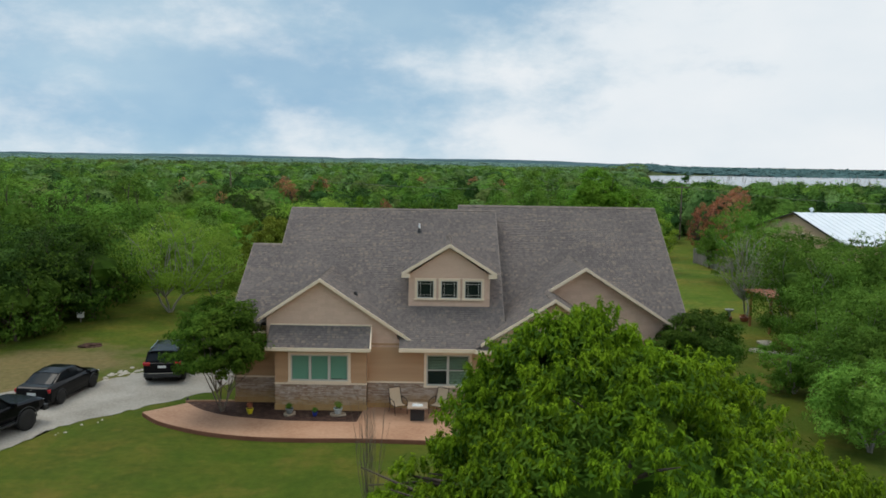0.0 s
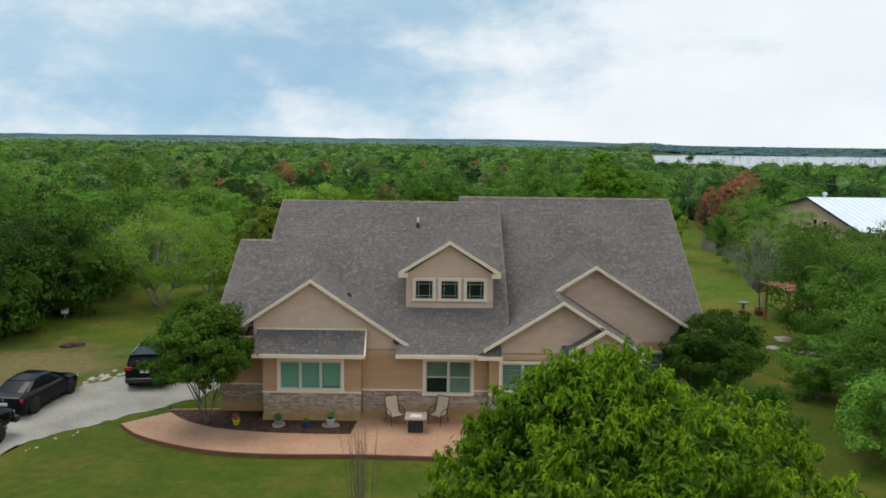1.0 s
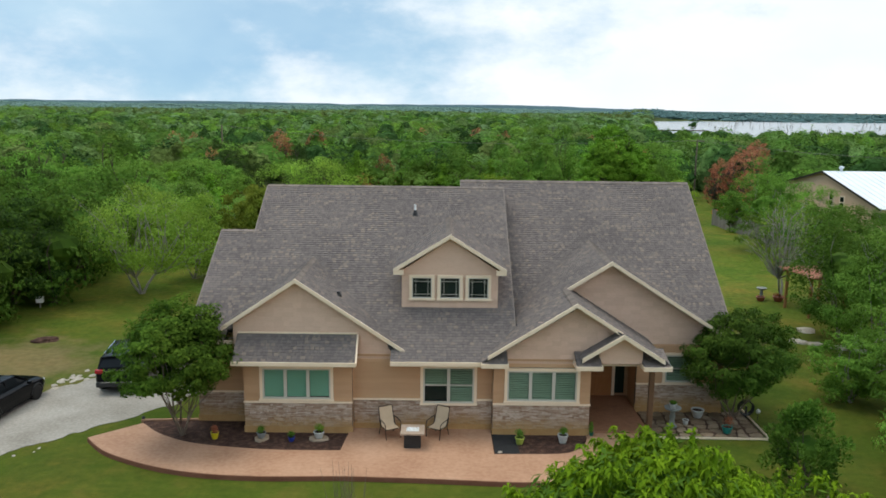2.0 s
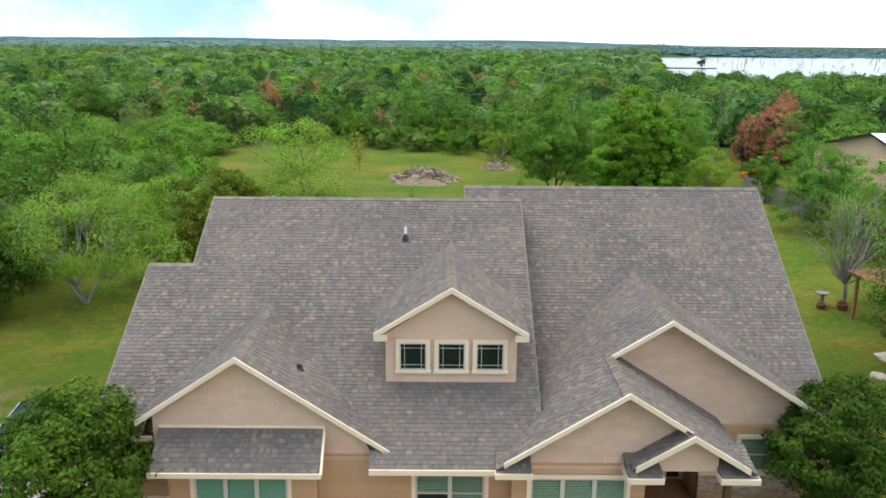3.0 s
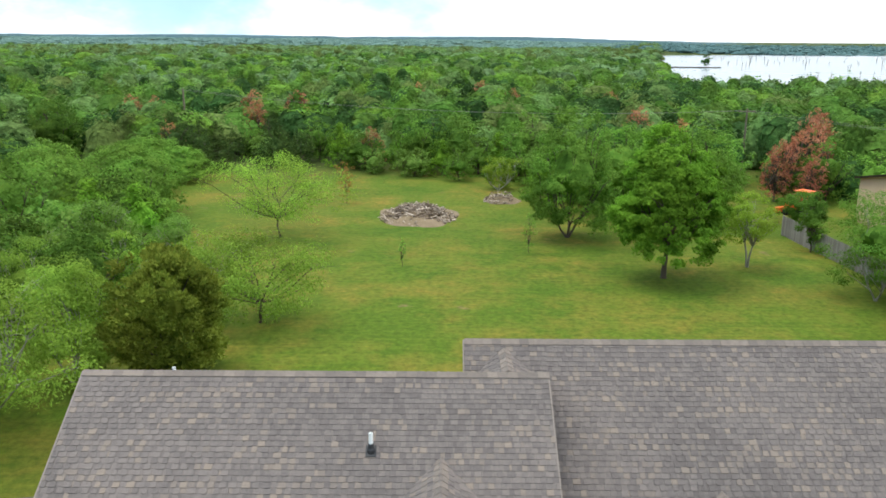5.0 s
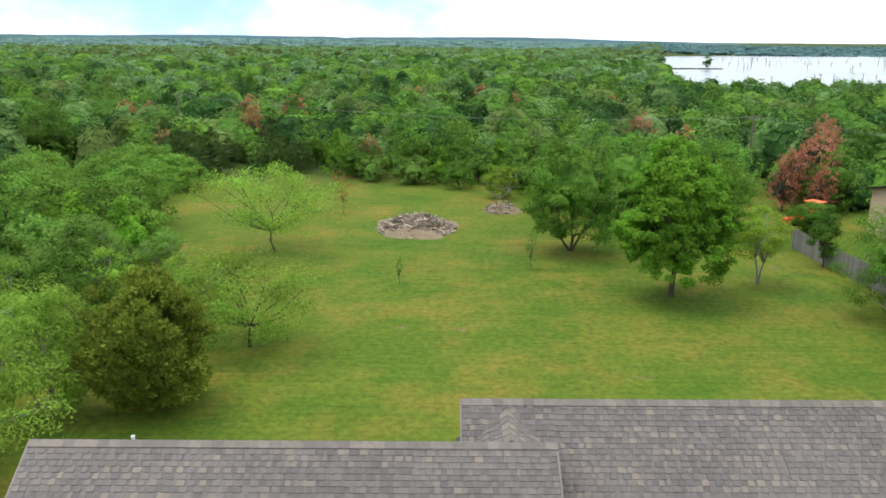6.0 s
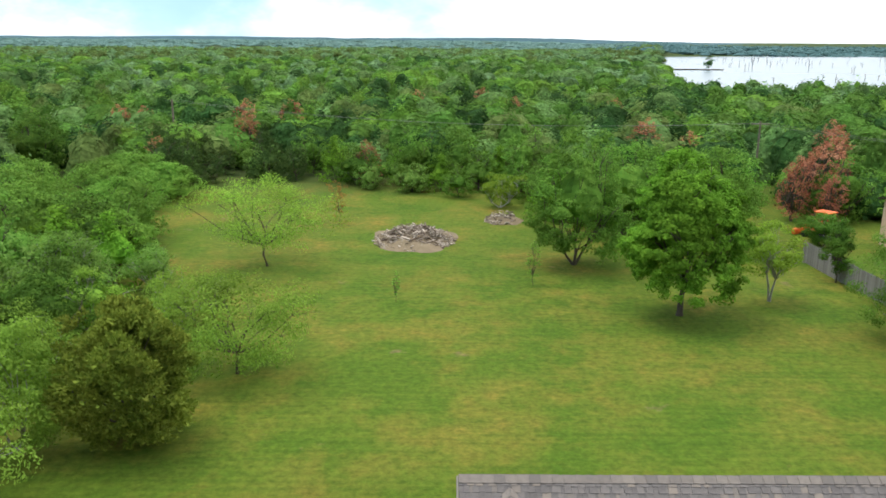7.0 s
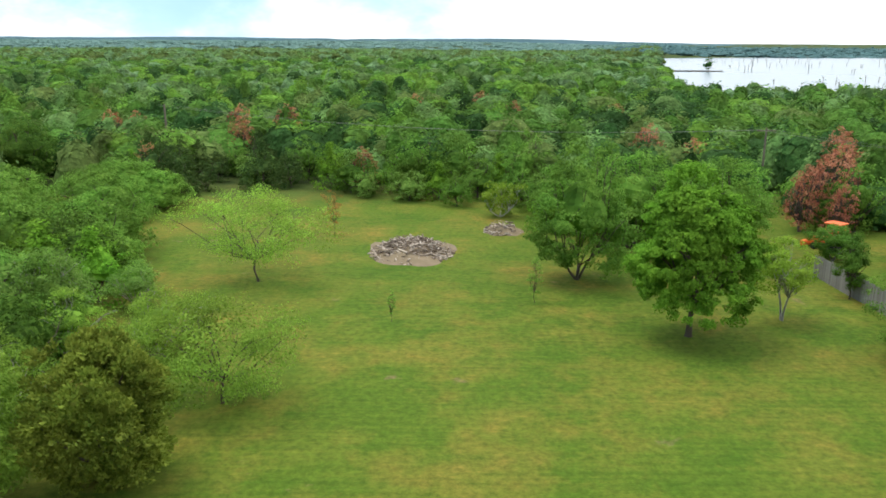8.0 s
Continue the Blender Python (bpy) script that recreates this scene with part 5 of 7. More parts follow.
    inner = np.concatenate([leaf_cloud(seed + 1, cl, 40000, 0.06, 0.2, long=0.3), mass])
    hang("inner_leaves", leaf_mesh("inner_leaves", inner, PLAN), M_LEAF_CRAPE_INNER, t)


drooping_tree(2.9, 11.5, 3.35, 2.5, 7.35, 21)

# yard trees, sides and back
LIGHT = "light green feathery mesquite with grey crooked limbs"
tree("mesquite", -16.3, 48.5, 4.3, 1.2, 6.0, M_LEAF_LIGHT, M_BARK_GREY, LIGHT, 20000, 0.058, 150, 0.16, "fan", 3, 0.075, 1.1, 31, long=0.42, spread=0.25, limb=40, fill=0.4, rough=0.28)
tree("mesquite", -8.45, 59.6, 3.85, 0.35, 4.75, M_LEAF_LIGHT, M_BARK, LIGHT, 16000, 0.06, 130, 0.17, "round", 1, 0.075, 1.0, 32, long=0.45, spread=0.25, limb=14, fill=0.4, rough=0.28)
tree("mesquite", -11.1, 78.3, 4.9, 1.2, 5.9, M_LEAF_LIGHT, M_BARK, "sparse light green mesquite with a leaning trunk", 15000, 0.062, 150, 0.15, "fan", 1, 0.085, 1.5, 33, long=0.45, spread=0.5, limb=16, fill=0.45, rough=0.3)
tree("mesquite", -14.6, 52.5, 2.3, 0.4, 5.2, M_LEAF_LIGHT, M_BARK_GREY, LIGHT, 14000, 0.062, 90, 0.2, "round", 3, 0.05, 0.9, 34, long=0.45, limb=16, rough=0.28)
tree("mesquite", 19.2, 48.5, 2.7, 1.3, 5.5, M_LEAF_LIGHT, M_BARK_GREY, "half-bare mesquite with crooked grey branches", 4200, 0.05, 90, 0.2, "fan", 2, 0.07, 1.5, 35, long=0.42, spread=0.36, limb=64, rough=0.28)
tree("cedar", -10.7, 53.7, 2.65, 0.0, 5.5, M_LEAF_CEDAR, M_BARK, "olive-brown cedar on the lawn", 52000, 0.07, 460, 0.12, "egg", 1, 0.12, 0.5, 36, long=0.5, mass=0.5, limb=8, spray=0.6, rough=0.24, shell=0.2, fill=0.5)
tree("oak", 13.8, 67.8, 3.5, 1.75, 8.9, M_LEAF_OAK, M_BARK, "full green oak with a short straight trunk", 60000, 0.078, 460, 0.11, "bell", 1, 0.17, 1.7, 37, mass=0.5, limb=20, rough=0.24, fill=0.66)
tree("elm", 9.8, 79.1, 3.9, 0.9, 9.0, M_LEAF_MID, M_BARK, "green elm with several trunks", 28000, 0.08, 300, 0.12, "bell", 4, 0.09, 1.3, 38, spread=0.3, mass=0.5, limb=20, rough=0.24, fill=0.6)
tree("elm", 20.6, 84.5, 4.2, 0.6, 7.4, M_LEAF_MID, M_BARK, "broad green elm at the edge of the lawn", 22000, 0.08, 260, 0.13, "egg", 3, 0.12, 1.2, 39, spread=0.3, mass=0.62, limb=16, rough=0.26)
tree("elm", 15.4, 88.5, 4.0, 0.4, 7.6, M_LEAF_MID, M_BARK, "broad green elm at the edge of the lawn", 16000, 0.085, 220, 0.14, "round", 3, 0.12, 1.2, 93, spread=0.3, mass=0.62, limb=16, rough=0.26)
tree("young_tree", 19.8, 70.5, 1.95, 1.5, 4.7, M_LEAF_YELLOW, M_BARK_GREY, "small yellow-green tree with a thin crooked trunk", 7500, 0.06, 50, 0.22, "round", 2, 0.07, 1.5, 40, rough=0.3, limb=20)
tree("young_tree", 25.7, 74.7, 1.1, 0.4, 4.3, M_LEAF_DARK, M_BARK, "narrow dark green young tree by the fence", 7000, 0.055, 70, 0.26, "egg", 1, 0.06, 0.8, 41, mass=0.5, mass_n=3)
tree("sapling", -1.9, 70.0, 0.3, 0.4, 1.9, M_LEAF_FRESH, M_BARK, "thin green sapling on the lawn", 520, 0.035, 26, 0.3, "egg", 1, 0.015, 0.5, 42)
tree("sapling", 6.4, 73.7, 0.6, 0.5, 2.9, M_LEAF_FRESH, M_BARK, "thin green sapling on the lawn", 1200, 0.035, 36, 0.26, "egg", 1, 0.02, 0.7, 43)
tree("sapling", -7.95, 92.2, 0.95, 0.5, 3.9, M_LEAF_ORANGE, M_BARK, "sapling with orange-brown leaves", 1500, 0.045, 40, 0.24, "fan", 1, 0.03, 1.0, 44, rough=0.3)
ELM = "broad fresh green tree at the edge of the lawn"
for x, y, rx, z0, z1, sd in ((-27.6, 80.3, 4.6, 0.3, 6.3, 45), (-24.6, 87.4, 4.2, 0.3, 5.4, 46), (-22.0, 78.6, 3.6, 0.3, 4.6, 47), (-28.6, 96.0, 4.6, 0.3, 5.6, 48), (-30.5, 104.5, 4.6, 0.4, 5.0, 49), (-32.5, 87.0, 4.8, 0.3, 6.2, 50), (-31.0, 74.5, 4.2, 0.3, 6.0, 76), (-26.3, 103.0, 3.0, 0.3, 4.4, 77), (-36.5, 97.0, 4.6, 0.3, 5.8, 78), (-24.0, 69.5, 3.0, 0.2, 4.8, 79)):
    tree("elm", x, y, rx, z0, z1 * 0.88, M_LEAF_FRESH, M_BARK, ELM, 13000, 0.1, 220, 0.13, "bell", 2, 0.13, 1.2, sd, mass=0.55, limb=14, rough=0.3, up=0.7)
for x, y, rx, z1, lf, sd in ((-19.6, 68.5, 2.9, 4.3, M_LEAF_SAGE, 61), (-22.5, 64.5, 2.6, 4.4, M_LEAF_SAGE, 62), (-17.4, 64.9, 1.9, 3.3, M_LEAF_LIGHT, 63), (-19.4, 58.5, 2.6, 4.4, M_LEAF_LIGHT, 64), (-13.1, 65.4, 2.3, 3.0, M_LEAF_LIGHT, 66), (-16.4, 57.5, 2.0, 3.4, M_LEAF_LIGHT, 67), (-16.2, 71.6, 1.7, 3.0, M_LEAF_SAGE, 68)):
    tree("mesquite", x, y, rx, 0.2, z1, lf, M_BARK_GREY, LIGHT, int(4200 * rx), 0.055, 90, 0.19, "round", 3, 0.06, 0.6, sd, long=0.4, mass=0.45, limb=20, rough=0.3, mass_n=4)
tree("bare_tree", 6.1, 99.2, 2.2, 0.3, 3.3, M_LEAF_YELLOW, M_BARK_WHITE, "half-bare tree with pale grey branches", 4200, 0.075, 60, 0.2, "fan", 3, 0.06, 0.6, 65, limb=26, spread=0.3, rough=0.3)
# right side of the front yard
for x, y, rx, z0, z1, sd in ((14.9, 26.2, 2.1, 0.2, 3.0, 51), (15.9, 29.5, 2.0, 0.4, 3.6, 52), (17.6, 31.8, 2.4, 0.3, 4.6, 53), (19.0, 37.6, 2.8, 0.2, 5.7, 54), (18.8, 41.0, 3.0, 0.3, 6.0, 55), (23.6, 45.0, 2.9, 0.4, 6.0, 56), (24.2, 49.0, 2.8, 0.4, 5.2, 57), (15.3, 33.0, 1.5, 0.1, 2.5, 58), (24.3, 63.6, 2.9, 0.6, 6.2, 59), (26.6, 60.5, 2.2, 0.4, 5.0, 60), (27.2, 67.5, 2.4, 0.4, 4.8, 91), (29.4, 84.6, 1.7, 0.2, 2.7, 92), (24.8, 57.5, 2.2, 0.4, 4.4, 95)):
    tree("mesquite", x, y, rx, z0, z1, M_LEAF_DARK if 54 < sd < 58 else M_LEAF_FRESH if sd in (53, 54) else M_LEAF_MID if sd % 3 else M_LEAF_FRESH, M_BARK_GREY, "leafy green mesquite thicket tree beside the lawn", int(7600 * rx), 0.055, 150, 0.16, "round", 3, 0.05, 0.7, sd, long=0.42, mass=0.4, limb=12, rough=0.3, mass_n=6)
# left side of the front yard
for x, y, rx, z0, z1, sd in ((-23.6, 41.5, 3.6, 0.1, 6.0, 71), (-22.0, 46.0, 3.0, 0.3, 5.2, 72), (-26.5, 38.0, 3.6, 0.1, 6.2, 73), (-27.5, 45.0, 3.6, 0.6, 6.4, 74)):
    tree("thicket_tree", x, y, rx, z0, z1, M_LEAF_SHADED, M_BARK, "dense tree at the edge of the woods, its green darkened for shade", 17000, 0.065, 220, 0.13, "round", 3, 0.09, 0.8, sd, mass=0.62, limb=16, rough=0.28)
tree("broad_tree", -44.0, 113.9, 4.4, 0.2, 7.4, M_LEAF_DARK, M_BARK, "large dark green round tree among the lighter woods", 20000, 0.09, 240, 0.13, "egg", 1, 0.2, 1.2, 75, mass=0.62, limb=14, rough=0.22)

# ---- the woods ----
LAWN = [(-24, -60), (-24, 36), (-20.6, 41), (-19.8, 47), (-20, 56), (-17, 62), (-18, 72), (-20.0, 80), (-24.8, 97), (-25, 107), (-23, 114), (-13, 110), (-4, 106.2), (2.8, 103.5), (8.2, 97), (14, 88.5), (22, 86), (25.5, 80), (26, 68), (26.5, 55), (25, 47), (22, 42), (19.5, 36), (18, 30), (17, 20), (24, -60)]


def inside(x, y, poly):
    hit, j = False, len(poly) - 1
    for i in range(len(poly)):
        (xi, yi), (xj, yj) = poly[i], poly[j]
        if (yi > y) != (yj > y) and x < (xj - xi) * (y - yi) / (yj - yi) + xi:
            hit = not hit
        j = i
    return hit


YARD_EAST = [(24.0, 58), (23.5, 92), (34, 92), (58, 96), (58, 58)]     # the neighbour's yard with the barn


def in_woods(x, y):
    return not inside(x, y, LAWN) and not inside(x, y, YARD_EAST) and lake_here(x, y) < -8 and (y < 300 or y > 1000 or land_z(x, y) > LAKE_Z) and not (y > 690 and x > 0.255 * y)


def proto(name, rx, z0, z1, leaf, label, seed, leaves=2800, size=0.11, clumps=120, clump=0.16, shape="round", spray=0.0, long=0.5, mass=0.5, group="trees of the woods", rough=0.3, limb=6):
    return tree(name, 0, -90, rx, z0, z1, leaf, M_BARK, label, leaves, size, clumps, clump, shape, 1, 0.12, max(0.6, z0), seed, group, z=0.0, mass=mass, limb=limb, rough=rough, spray=spray, long=long, mass_n=5)


GREEN, DARK, PALE = "leafy green tree of the dense woods", "dark green tree of the dense woods", "light green tree of the dense woods"
PROTOS = [
    proto("wood_tree", 2.9, -0.2, 5.6, M_LEAF_MID, GREEN, 101, shape="egg"),
    proto("wood_tree", 2.6, -0.2, 6.4, M_LEAF_MID, GREEN, 102),
    proto("wood_tree", 3.2, -0.2, 5.2, M_LEAF_DARK, DARK, 103, shape="egg"),
    proto("wood_tree", 2.6, -0.2, 4.4, M_LEAF_FRESH, PALE, 104),
    proto("wood_tree", 3.0, -0.2, 6.0, M_LEAF_OAK, GREEN, 105, shape="dome"),
    proto("wood_tree", 2.7, -0.2, 5.0, M_LEAF_DARK, DARK, 107),
    proto("wood_tree", 2.3, -0.2, 3.6, M_LEAF_SAGE, "grey-green tree of the dense woods", 109),
]
CEDARS = [
    proto("wood_cedar", 2.3, -0.1, 5.2, M_LEAF_DARKCEDAR, "dark olive cedar of the dense woods", 106, 3600, 0.11, 160, 0.14, "egg", 0.6, 0.42, 0.42),
    proto("wood_cedar", 2.5, -0.1, 4.6, M_LEAF_DARKCEDAR, "dark olive cedar of the dense woods", 110, 3600, 0.11, 160, 0.14, "cone", 0.6, 0.42, 0.42),
]
RED_PROTO = proto("dead_tree", 1.9, 0.3, 5.4, M_LEAF_RED, "dead tree with rust-red leaves", 108, 3300, 0.075, 120, 0.16, "round", 0.3, 0.45, 0.0, "dead red trees", 0.3, 40)
wr = random.Random(77)
spots = []
for row in range(51):
    y = 30 + row * 3.1
    x = -0.66 * y - 6
    while x < 0.66 * y + 6:
        spots.append((x + wr.uniform(-1.3, 1.3), y + wr.uniform(-1.2, 1.2)))
        x += 3.9
edge_first = []
for x, y in spots:
    if abs(x / y - 0.305) < 0.035 and 88 < y < 112 or abs((x - 0.8) / (y - 27.4) + 0.515) < 0.055 and 84 < y < 119 or -36 < x < -24 and 74 < y < 107:
        continue
    if not in_woods(x, y) or abs(x) > 0.62 * (y + 4) or y < 38:
        continue
    near_edge = any(inside(x + dx, y + dy, LAWN) for dx, dy in ((9, 0), (-9, 0), (0, -11), (0, 9), (6, -8), (-6, -8)))
    edge_first.append((0 if near_edge else 1, y, x))
edge_first.sort()
NEAR, rest = edge_first[:165], edge_first[165:]
for k, (e, y, x) in enumerate(NEAR):
    cedar = 0.75 if -30 < x < -15 and 100 < y < 128 else 0.3 if y > 100 and x < 6 else 0.12
    p = wr.choice(CEDARS) if wr.random() < cedar else wr.choice((PROTOS[2], PROTOS[5])) if x < -18 and y < 66 else wr.choice(PROTOS)
    s = wr.uniform(0.75, 1.2) * (0.8 if e == 0 and y > 95 and wr.random() < 0.5 else 1.0)
    copy_thing(p, pose(x * PLAN, y * PLAN, land_z(x, y) * PLAN, 0, 0, wr.uniform(0, 360)) @ Matrix.Diagonal((s, s, s * wr.uniform(0.85, 1.15), 1)))
for x, y, s in ((31.0, 94, 1.0), (33.5, 96, 1.1), (36.0, 99, 1.2), (38.5, 103, 1.25), (33.0, 91.5, 0.8), (41.5, 110, 1.25), (-30.8, 114, 0.9), (-41.7, 132, 1.15), (-39.5, 134, 1.1), (-23.3, 124, 1.15), (-20.5, 139, 1.2), (-27, 139, 1.2), (24, 118, 1.15), (27, 112, 1.0), (-4, 165, 1.15), (8, 172, 1.15), (12, 150, 1.15), (-7.5, 112.5, 0.8)):
    copy_thing(RED_PROTO, pose(x * PLAN, y * PLAN, land_z(x, y) * PLAN, 0, 0, wr.uniform(0, 360)) @ Matrix.Diagonal((s, s, s, 1)))
for p in PROTOS + CEDARS + [RED_PROTO]:      # the first of each kind stands in the woods too
    x, y = wr.uniform(-30, 30), wr.uniform(150, 170)
    p.matrix_basis = pose(x * PLAN, y * PLAN, land_z(x, y) * PLAN)


def wood_crown(g, x, y, rx, h, n, leaves, size, shape):
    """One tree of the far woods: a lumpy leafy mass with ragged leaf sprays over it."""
    sd, z = g.randrange(10 ** 6), land_z(x, y)
    ng = np.random.default_rng(sd)
    env = envelope(sd, rx, -0.15 * h, h, shape, 0.26)
    mass = env(BALLS[n])
    mass += ng.normal(size=mass.shape) * 0.02 * rx
    d = directions(ng, leaves, 0.5)
    p = env(d) * (0.94 + 0.12 * ng.random((leaves, 1)))
    nrm = d * 0.8 + ng.normal(size=d.shape) * 0.3 + np.array([0, 0, 0.45])
    nrm /= np.linalg.norm(nrm, axis=1)[:, None]
    t = np.cross(nrm, ng.normal(size=d.shape))
    t /= np.linalg.norm(t, axis=1)[:, None]
    b = np.cross(nrm, t)
    s = size * (0.5 + ng.random((leaves, 1)))
    v = np.stack([p - t * s, p - b * s * 0.7, p + t * s, p + b * s * 0.7], axis=1).reshape(-1, 3)
    return np.concatenate([(mass - np.array([0, 0, h * 0.4])) * 0.87 + np.array([0, 0, h * 0.4]), v]) + np.array([x, y, z])


def plant_woods(name, trees, mats, label, seed):
    """Joins crowns to one mesh a colour; trees: places with sizes."""
    g = random.Random(seed)
    chunks = [[] for _ in mats]
    for x, y, rx, h, n, leaves, size in trees:
        k = int((0.5 + noise.noise((x * 0.03, y * 0.03, seed))) * len(mats)) if g.random() < 0.35 else g.randrange(len(mats))
        chunks[k % len(mats)].append(wood_crown(g, x, y, rx, h, n, leaves, size, g.choice(("round", "egg", "dome", "egg"))))
    for c, m in zip(chunks, mats):
        if c:
            tagged(hang(name, leaf_mesh(name, np.concatenate(c), PLAN), m), label, "woods", kind="stuff")


def scattered(y0, y1, count, height, width, n, leaves, size, seed):
    g, out, tries = random.Random(seed), [], 0
    while len(out) < count and tries < count * 8:
        tries += 1
        y = math.sqrt(g.uniform(y0 * y0, y1 * y1))
        x = g.uniform(-0.64, 0.64) * (y + 5)
        if in_woods(x, y):
            grow = (y / y0) ** 0.8
            out.append((x, y, width * g.uniform(0.6, 1.3) * grow, height * g.uniform(0.6, 1.25), n, leaves, size * (0.6 + 0.4 * grow)))
    return out


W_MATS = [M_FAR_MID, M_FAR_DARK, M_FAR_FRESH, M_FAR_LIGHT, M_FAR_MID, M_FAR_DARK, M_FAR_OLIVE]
g = random.Random(5)
plant_woods("woods", [(x, y, g.uniform(1.9, 3.9), g.uniform(3.0, 6.8), 4, 240, 0.2) for e, y, x in rest], W_MATS, "dense green woods behind the lawn", 5)
# leaf colours grow paler with distance, in place of haze
plant_woods("far_woods", scattered(185, 420, 1900, 5.2, 2.7, 3, 56, 0.3, 6), [M_FAR_MID, M_FAR_DARK, M_FAR_FRESH, M_FAR_LIGHT, M_FAR_MID, M_HAZE_OLIVE, M_FAR_LIGHT], "unbroken green woods in the distance", 6)
plant_woods("far_woods", scattered(420, 1000, 1700, 4.8, 4.2, 3, 30, 0.8, 7), [M_HAZE_OLIVE, M_FAR_LIGHT, M_FAR_OLIVE, M_HAZE_OLIVE], "unbroken woods in the distance, paled to olive for haze", 7)
plant_woods("far_woods", scattered(1000, 2900, 1500, 3.2, 13.0, 2, 8, 1.8, 8), [M_HAZE_GREY], "unbroken woods on the horizon, tinted grey-green for haze", 8)

g = random.Random(9)
shore = []
for _ in range(620):
    y = g.uniform(884, 1260)
    shore.append((g.uniform(0.205, 0.66) * y, y, g.uniform(6, 12), g.uniform(3.6, 5.6), 2, 14, 1.3))
plant_woods("far_woods", shore, [M_HAZE_TEAL], "unbroken woods beyond the lake, tinted blue-green for haze", 9)

# low hills that close the horizon, with haze put into their blue-green colour
M_HAZE_HILL = surface("haze_blue_hills", [(0.115, 0.190, 0.215), (0.155, 0.235, 0.255)], scale=0.004, fine=0.03, rough=1.0, spec=0.0)
for dist, top, seed in ((3050, 0.0, 2.0), (3350, 6.0, 5.0)):
    verts, faces = [], []
    for i in range(241):
        x = -2100 + 4200 * i / 240
        z = top + 5.5 * noise.noise((x * 0.0016, seed, 0)) + 3.0 * noise.noise((x * 0.009, seed, 3)) + 0.8 * noise.noise((x * 0.04, seed, 5))
        z += 2.0 * smooth_step(-300, -1300, x) - 26.0 * smooth_step(100, 1900, x)
        verts += [(x, dist, -40), (x, dist + 20, z), (x, dist + 120, -40)]
        if i:
            j = 3 * i
            faces += [(j - 3, j, j + 1, j - 2), (j - 2, j + 1, j + 2, j - 1)]
    tagged(hang("backdrop", mesh_of("backdrop", verts, faces, PLAN), M_HAZE_HILL), "low hills on the horizon, coloured blue-green for haze", "hills", kind="structure")


# a bare shrub of thin upright twigs on the lawn
shrub = thing("bare_shrub", -1.6, 20.5, 0, 0, "leafless shrub of thin grey upright twigs on the lawn", "shrub")
g = random.Random(8)
for k in range(22):
    a, lean, h = g.uniform(0, 6.2832), g.uniform(0.05, 0.62), g.uniform(2.2, 3.35)
    foot = Vector((math.cos(a), math.sin(a), 0)) * 0.1
    head = Vector((math.cos(a) * lean, math.sin(a) * lean, h))
    mid = foot.lerp(head, 0.5) + Vector((g.uniform(-0.08, 0.08), g.uniform(-0.08, 0.08), 0))
    bm = tube(bmesh.new(), [foot, mid, head], [0.011, 0.008, 0.003], 4)
    for q in range(3):
        b = foot.lerp(head, g.uniform(0.45, 0.85))
        tube(bm, [b, b + Vector((g.uniform(-0.14, 0.14), g.uniform(-0.14, 0.14), g.uniform(0.2, 0.5)))], [0.006, 0.002], 3)
    part("twig", bm, M_BARK_PALE, shrub, s=PLAN)
# ---- vehicles ----
M_CAR = surface("black_car_paint", [(0.004, 0.004, 0.005), (0.007, 0.007, 0.008)], rough=0.14, spec=0.12)
M_CARGLASS, *_ = material("tinted_glass", (0.012, 0.014, 0.016), 0.12)
M_CARGLASS.node_tree.nodes["Principled BSDF"].inputs["Specular IOR Level"].default_value = 0.12
M_TYRE = surface("tyre_rubber", [(0.015, 0.015, 0.015), (0.03, 0.028, 0.026)], rough=0.9)
M_RIM, *_ = material("dark_alloy", (0.10, 0.10, 0.105), 0.35, 0.8)
M_CHROME, *_ = material("chrome", (0.6, 0.6, 0.6), 0.15, 1.0)
M_TAIL, *_ = material("red_tail_light", (0.35, 0.01, 0.012), 0.2)
M_HEAD, *_ = material("clear_headlight", (0.5, 0.52, 0.55), 0.1)
M_PLATE, *_ = material("white_plate", (0.6, 0.6, 0.58), 0.5)
M_PLASTIC, *_ = material("black_plastic", (0.015, 0.015, 0.016), 0.55)


def loft(stations, sub=1):
    """A body from stations (y, [(half width, z), ...] from sill to middle line), mirrored; y runs to the front."""
    bm, rings = bmesh.new(), []
    for y, pts in stations:
        ring = [bm.verts.new((-w, y, z)) for w, z in pts] + [bm.verts.new((w, y, z)) for w, z in reversed(pts)]
        rings.append(ring)
    n = len(rings[0])
    for a, b in zip(rings, rings[1:]):
        for i in range(n):
            j = (i + 1) % n
            bm.faces.new((a[i], a[j], b[j], b[i]))
    bm.faces.new(rings[0][::-1])
    bm.faces.new(rings[-1])
    bmesh.ops.recalc_face_normals(bm, faces=bm.faces)
    es = [e for e in bm.edges if len(e.link_faces) == 2 and e.calc_face_angle() > 0.35]
    bmesh.ops.bevel(bm, geom=es, offset=0.03, segments=2, affect="EDGES", profile=0.6)
    return bm


def wheel(car, x, y, r, w):
    out = 1 if x > 0 else -1

    def turned(profile, seg=26):
        bm = lathe(bmesh.new(), profile, seg)
        bmesh.ops.rotate(bm, cent=(0, 0, 0), matrix=Matrix.Rotation(radians(90), 3, "Y"), verts=bm.verts)
        bmesh.ops.translate(bm, vec=(x, y, r), verts=bm.verts)
        return bm
    t = part("wheel", turned([(r * 0.62, -w / 2), (r * 0.95, -w / 2), (r, -w * 0.32), (r, w * 0.32), (r * 0.95, w / 2), (r * 0.62, w / 2)]), M_TYRE, car, "black tyre", smooth=True)
    bm = turned([(r * 0.64, -w * 0.36), (r * 0.64, w * 0.36)])
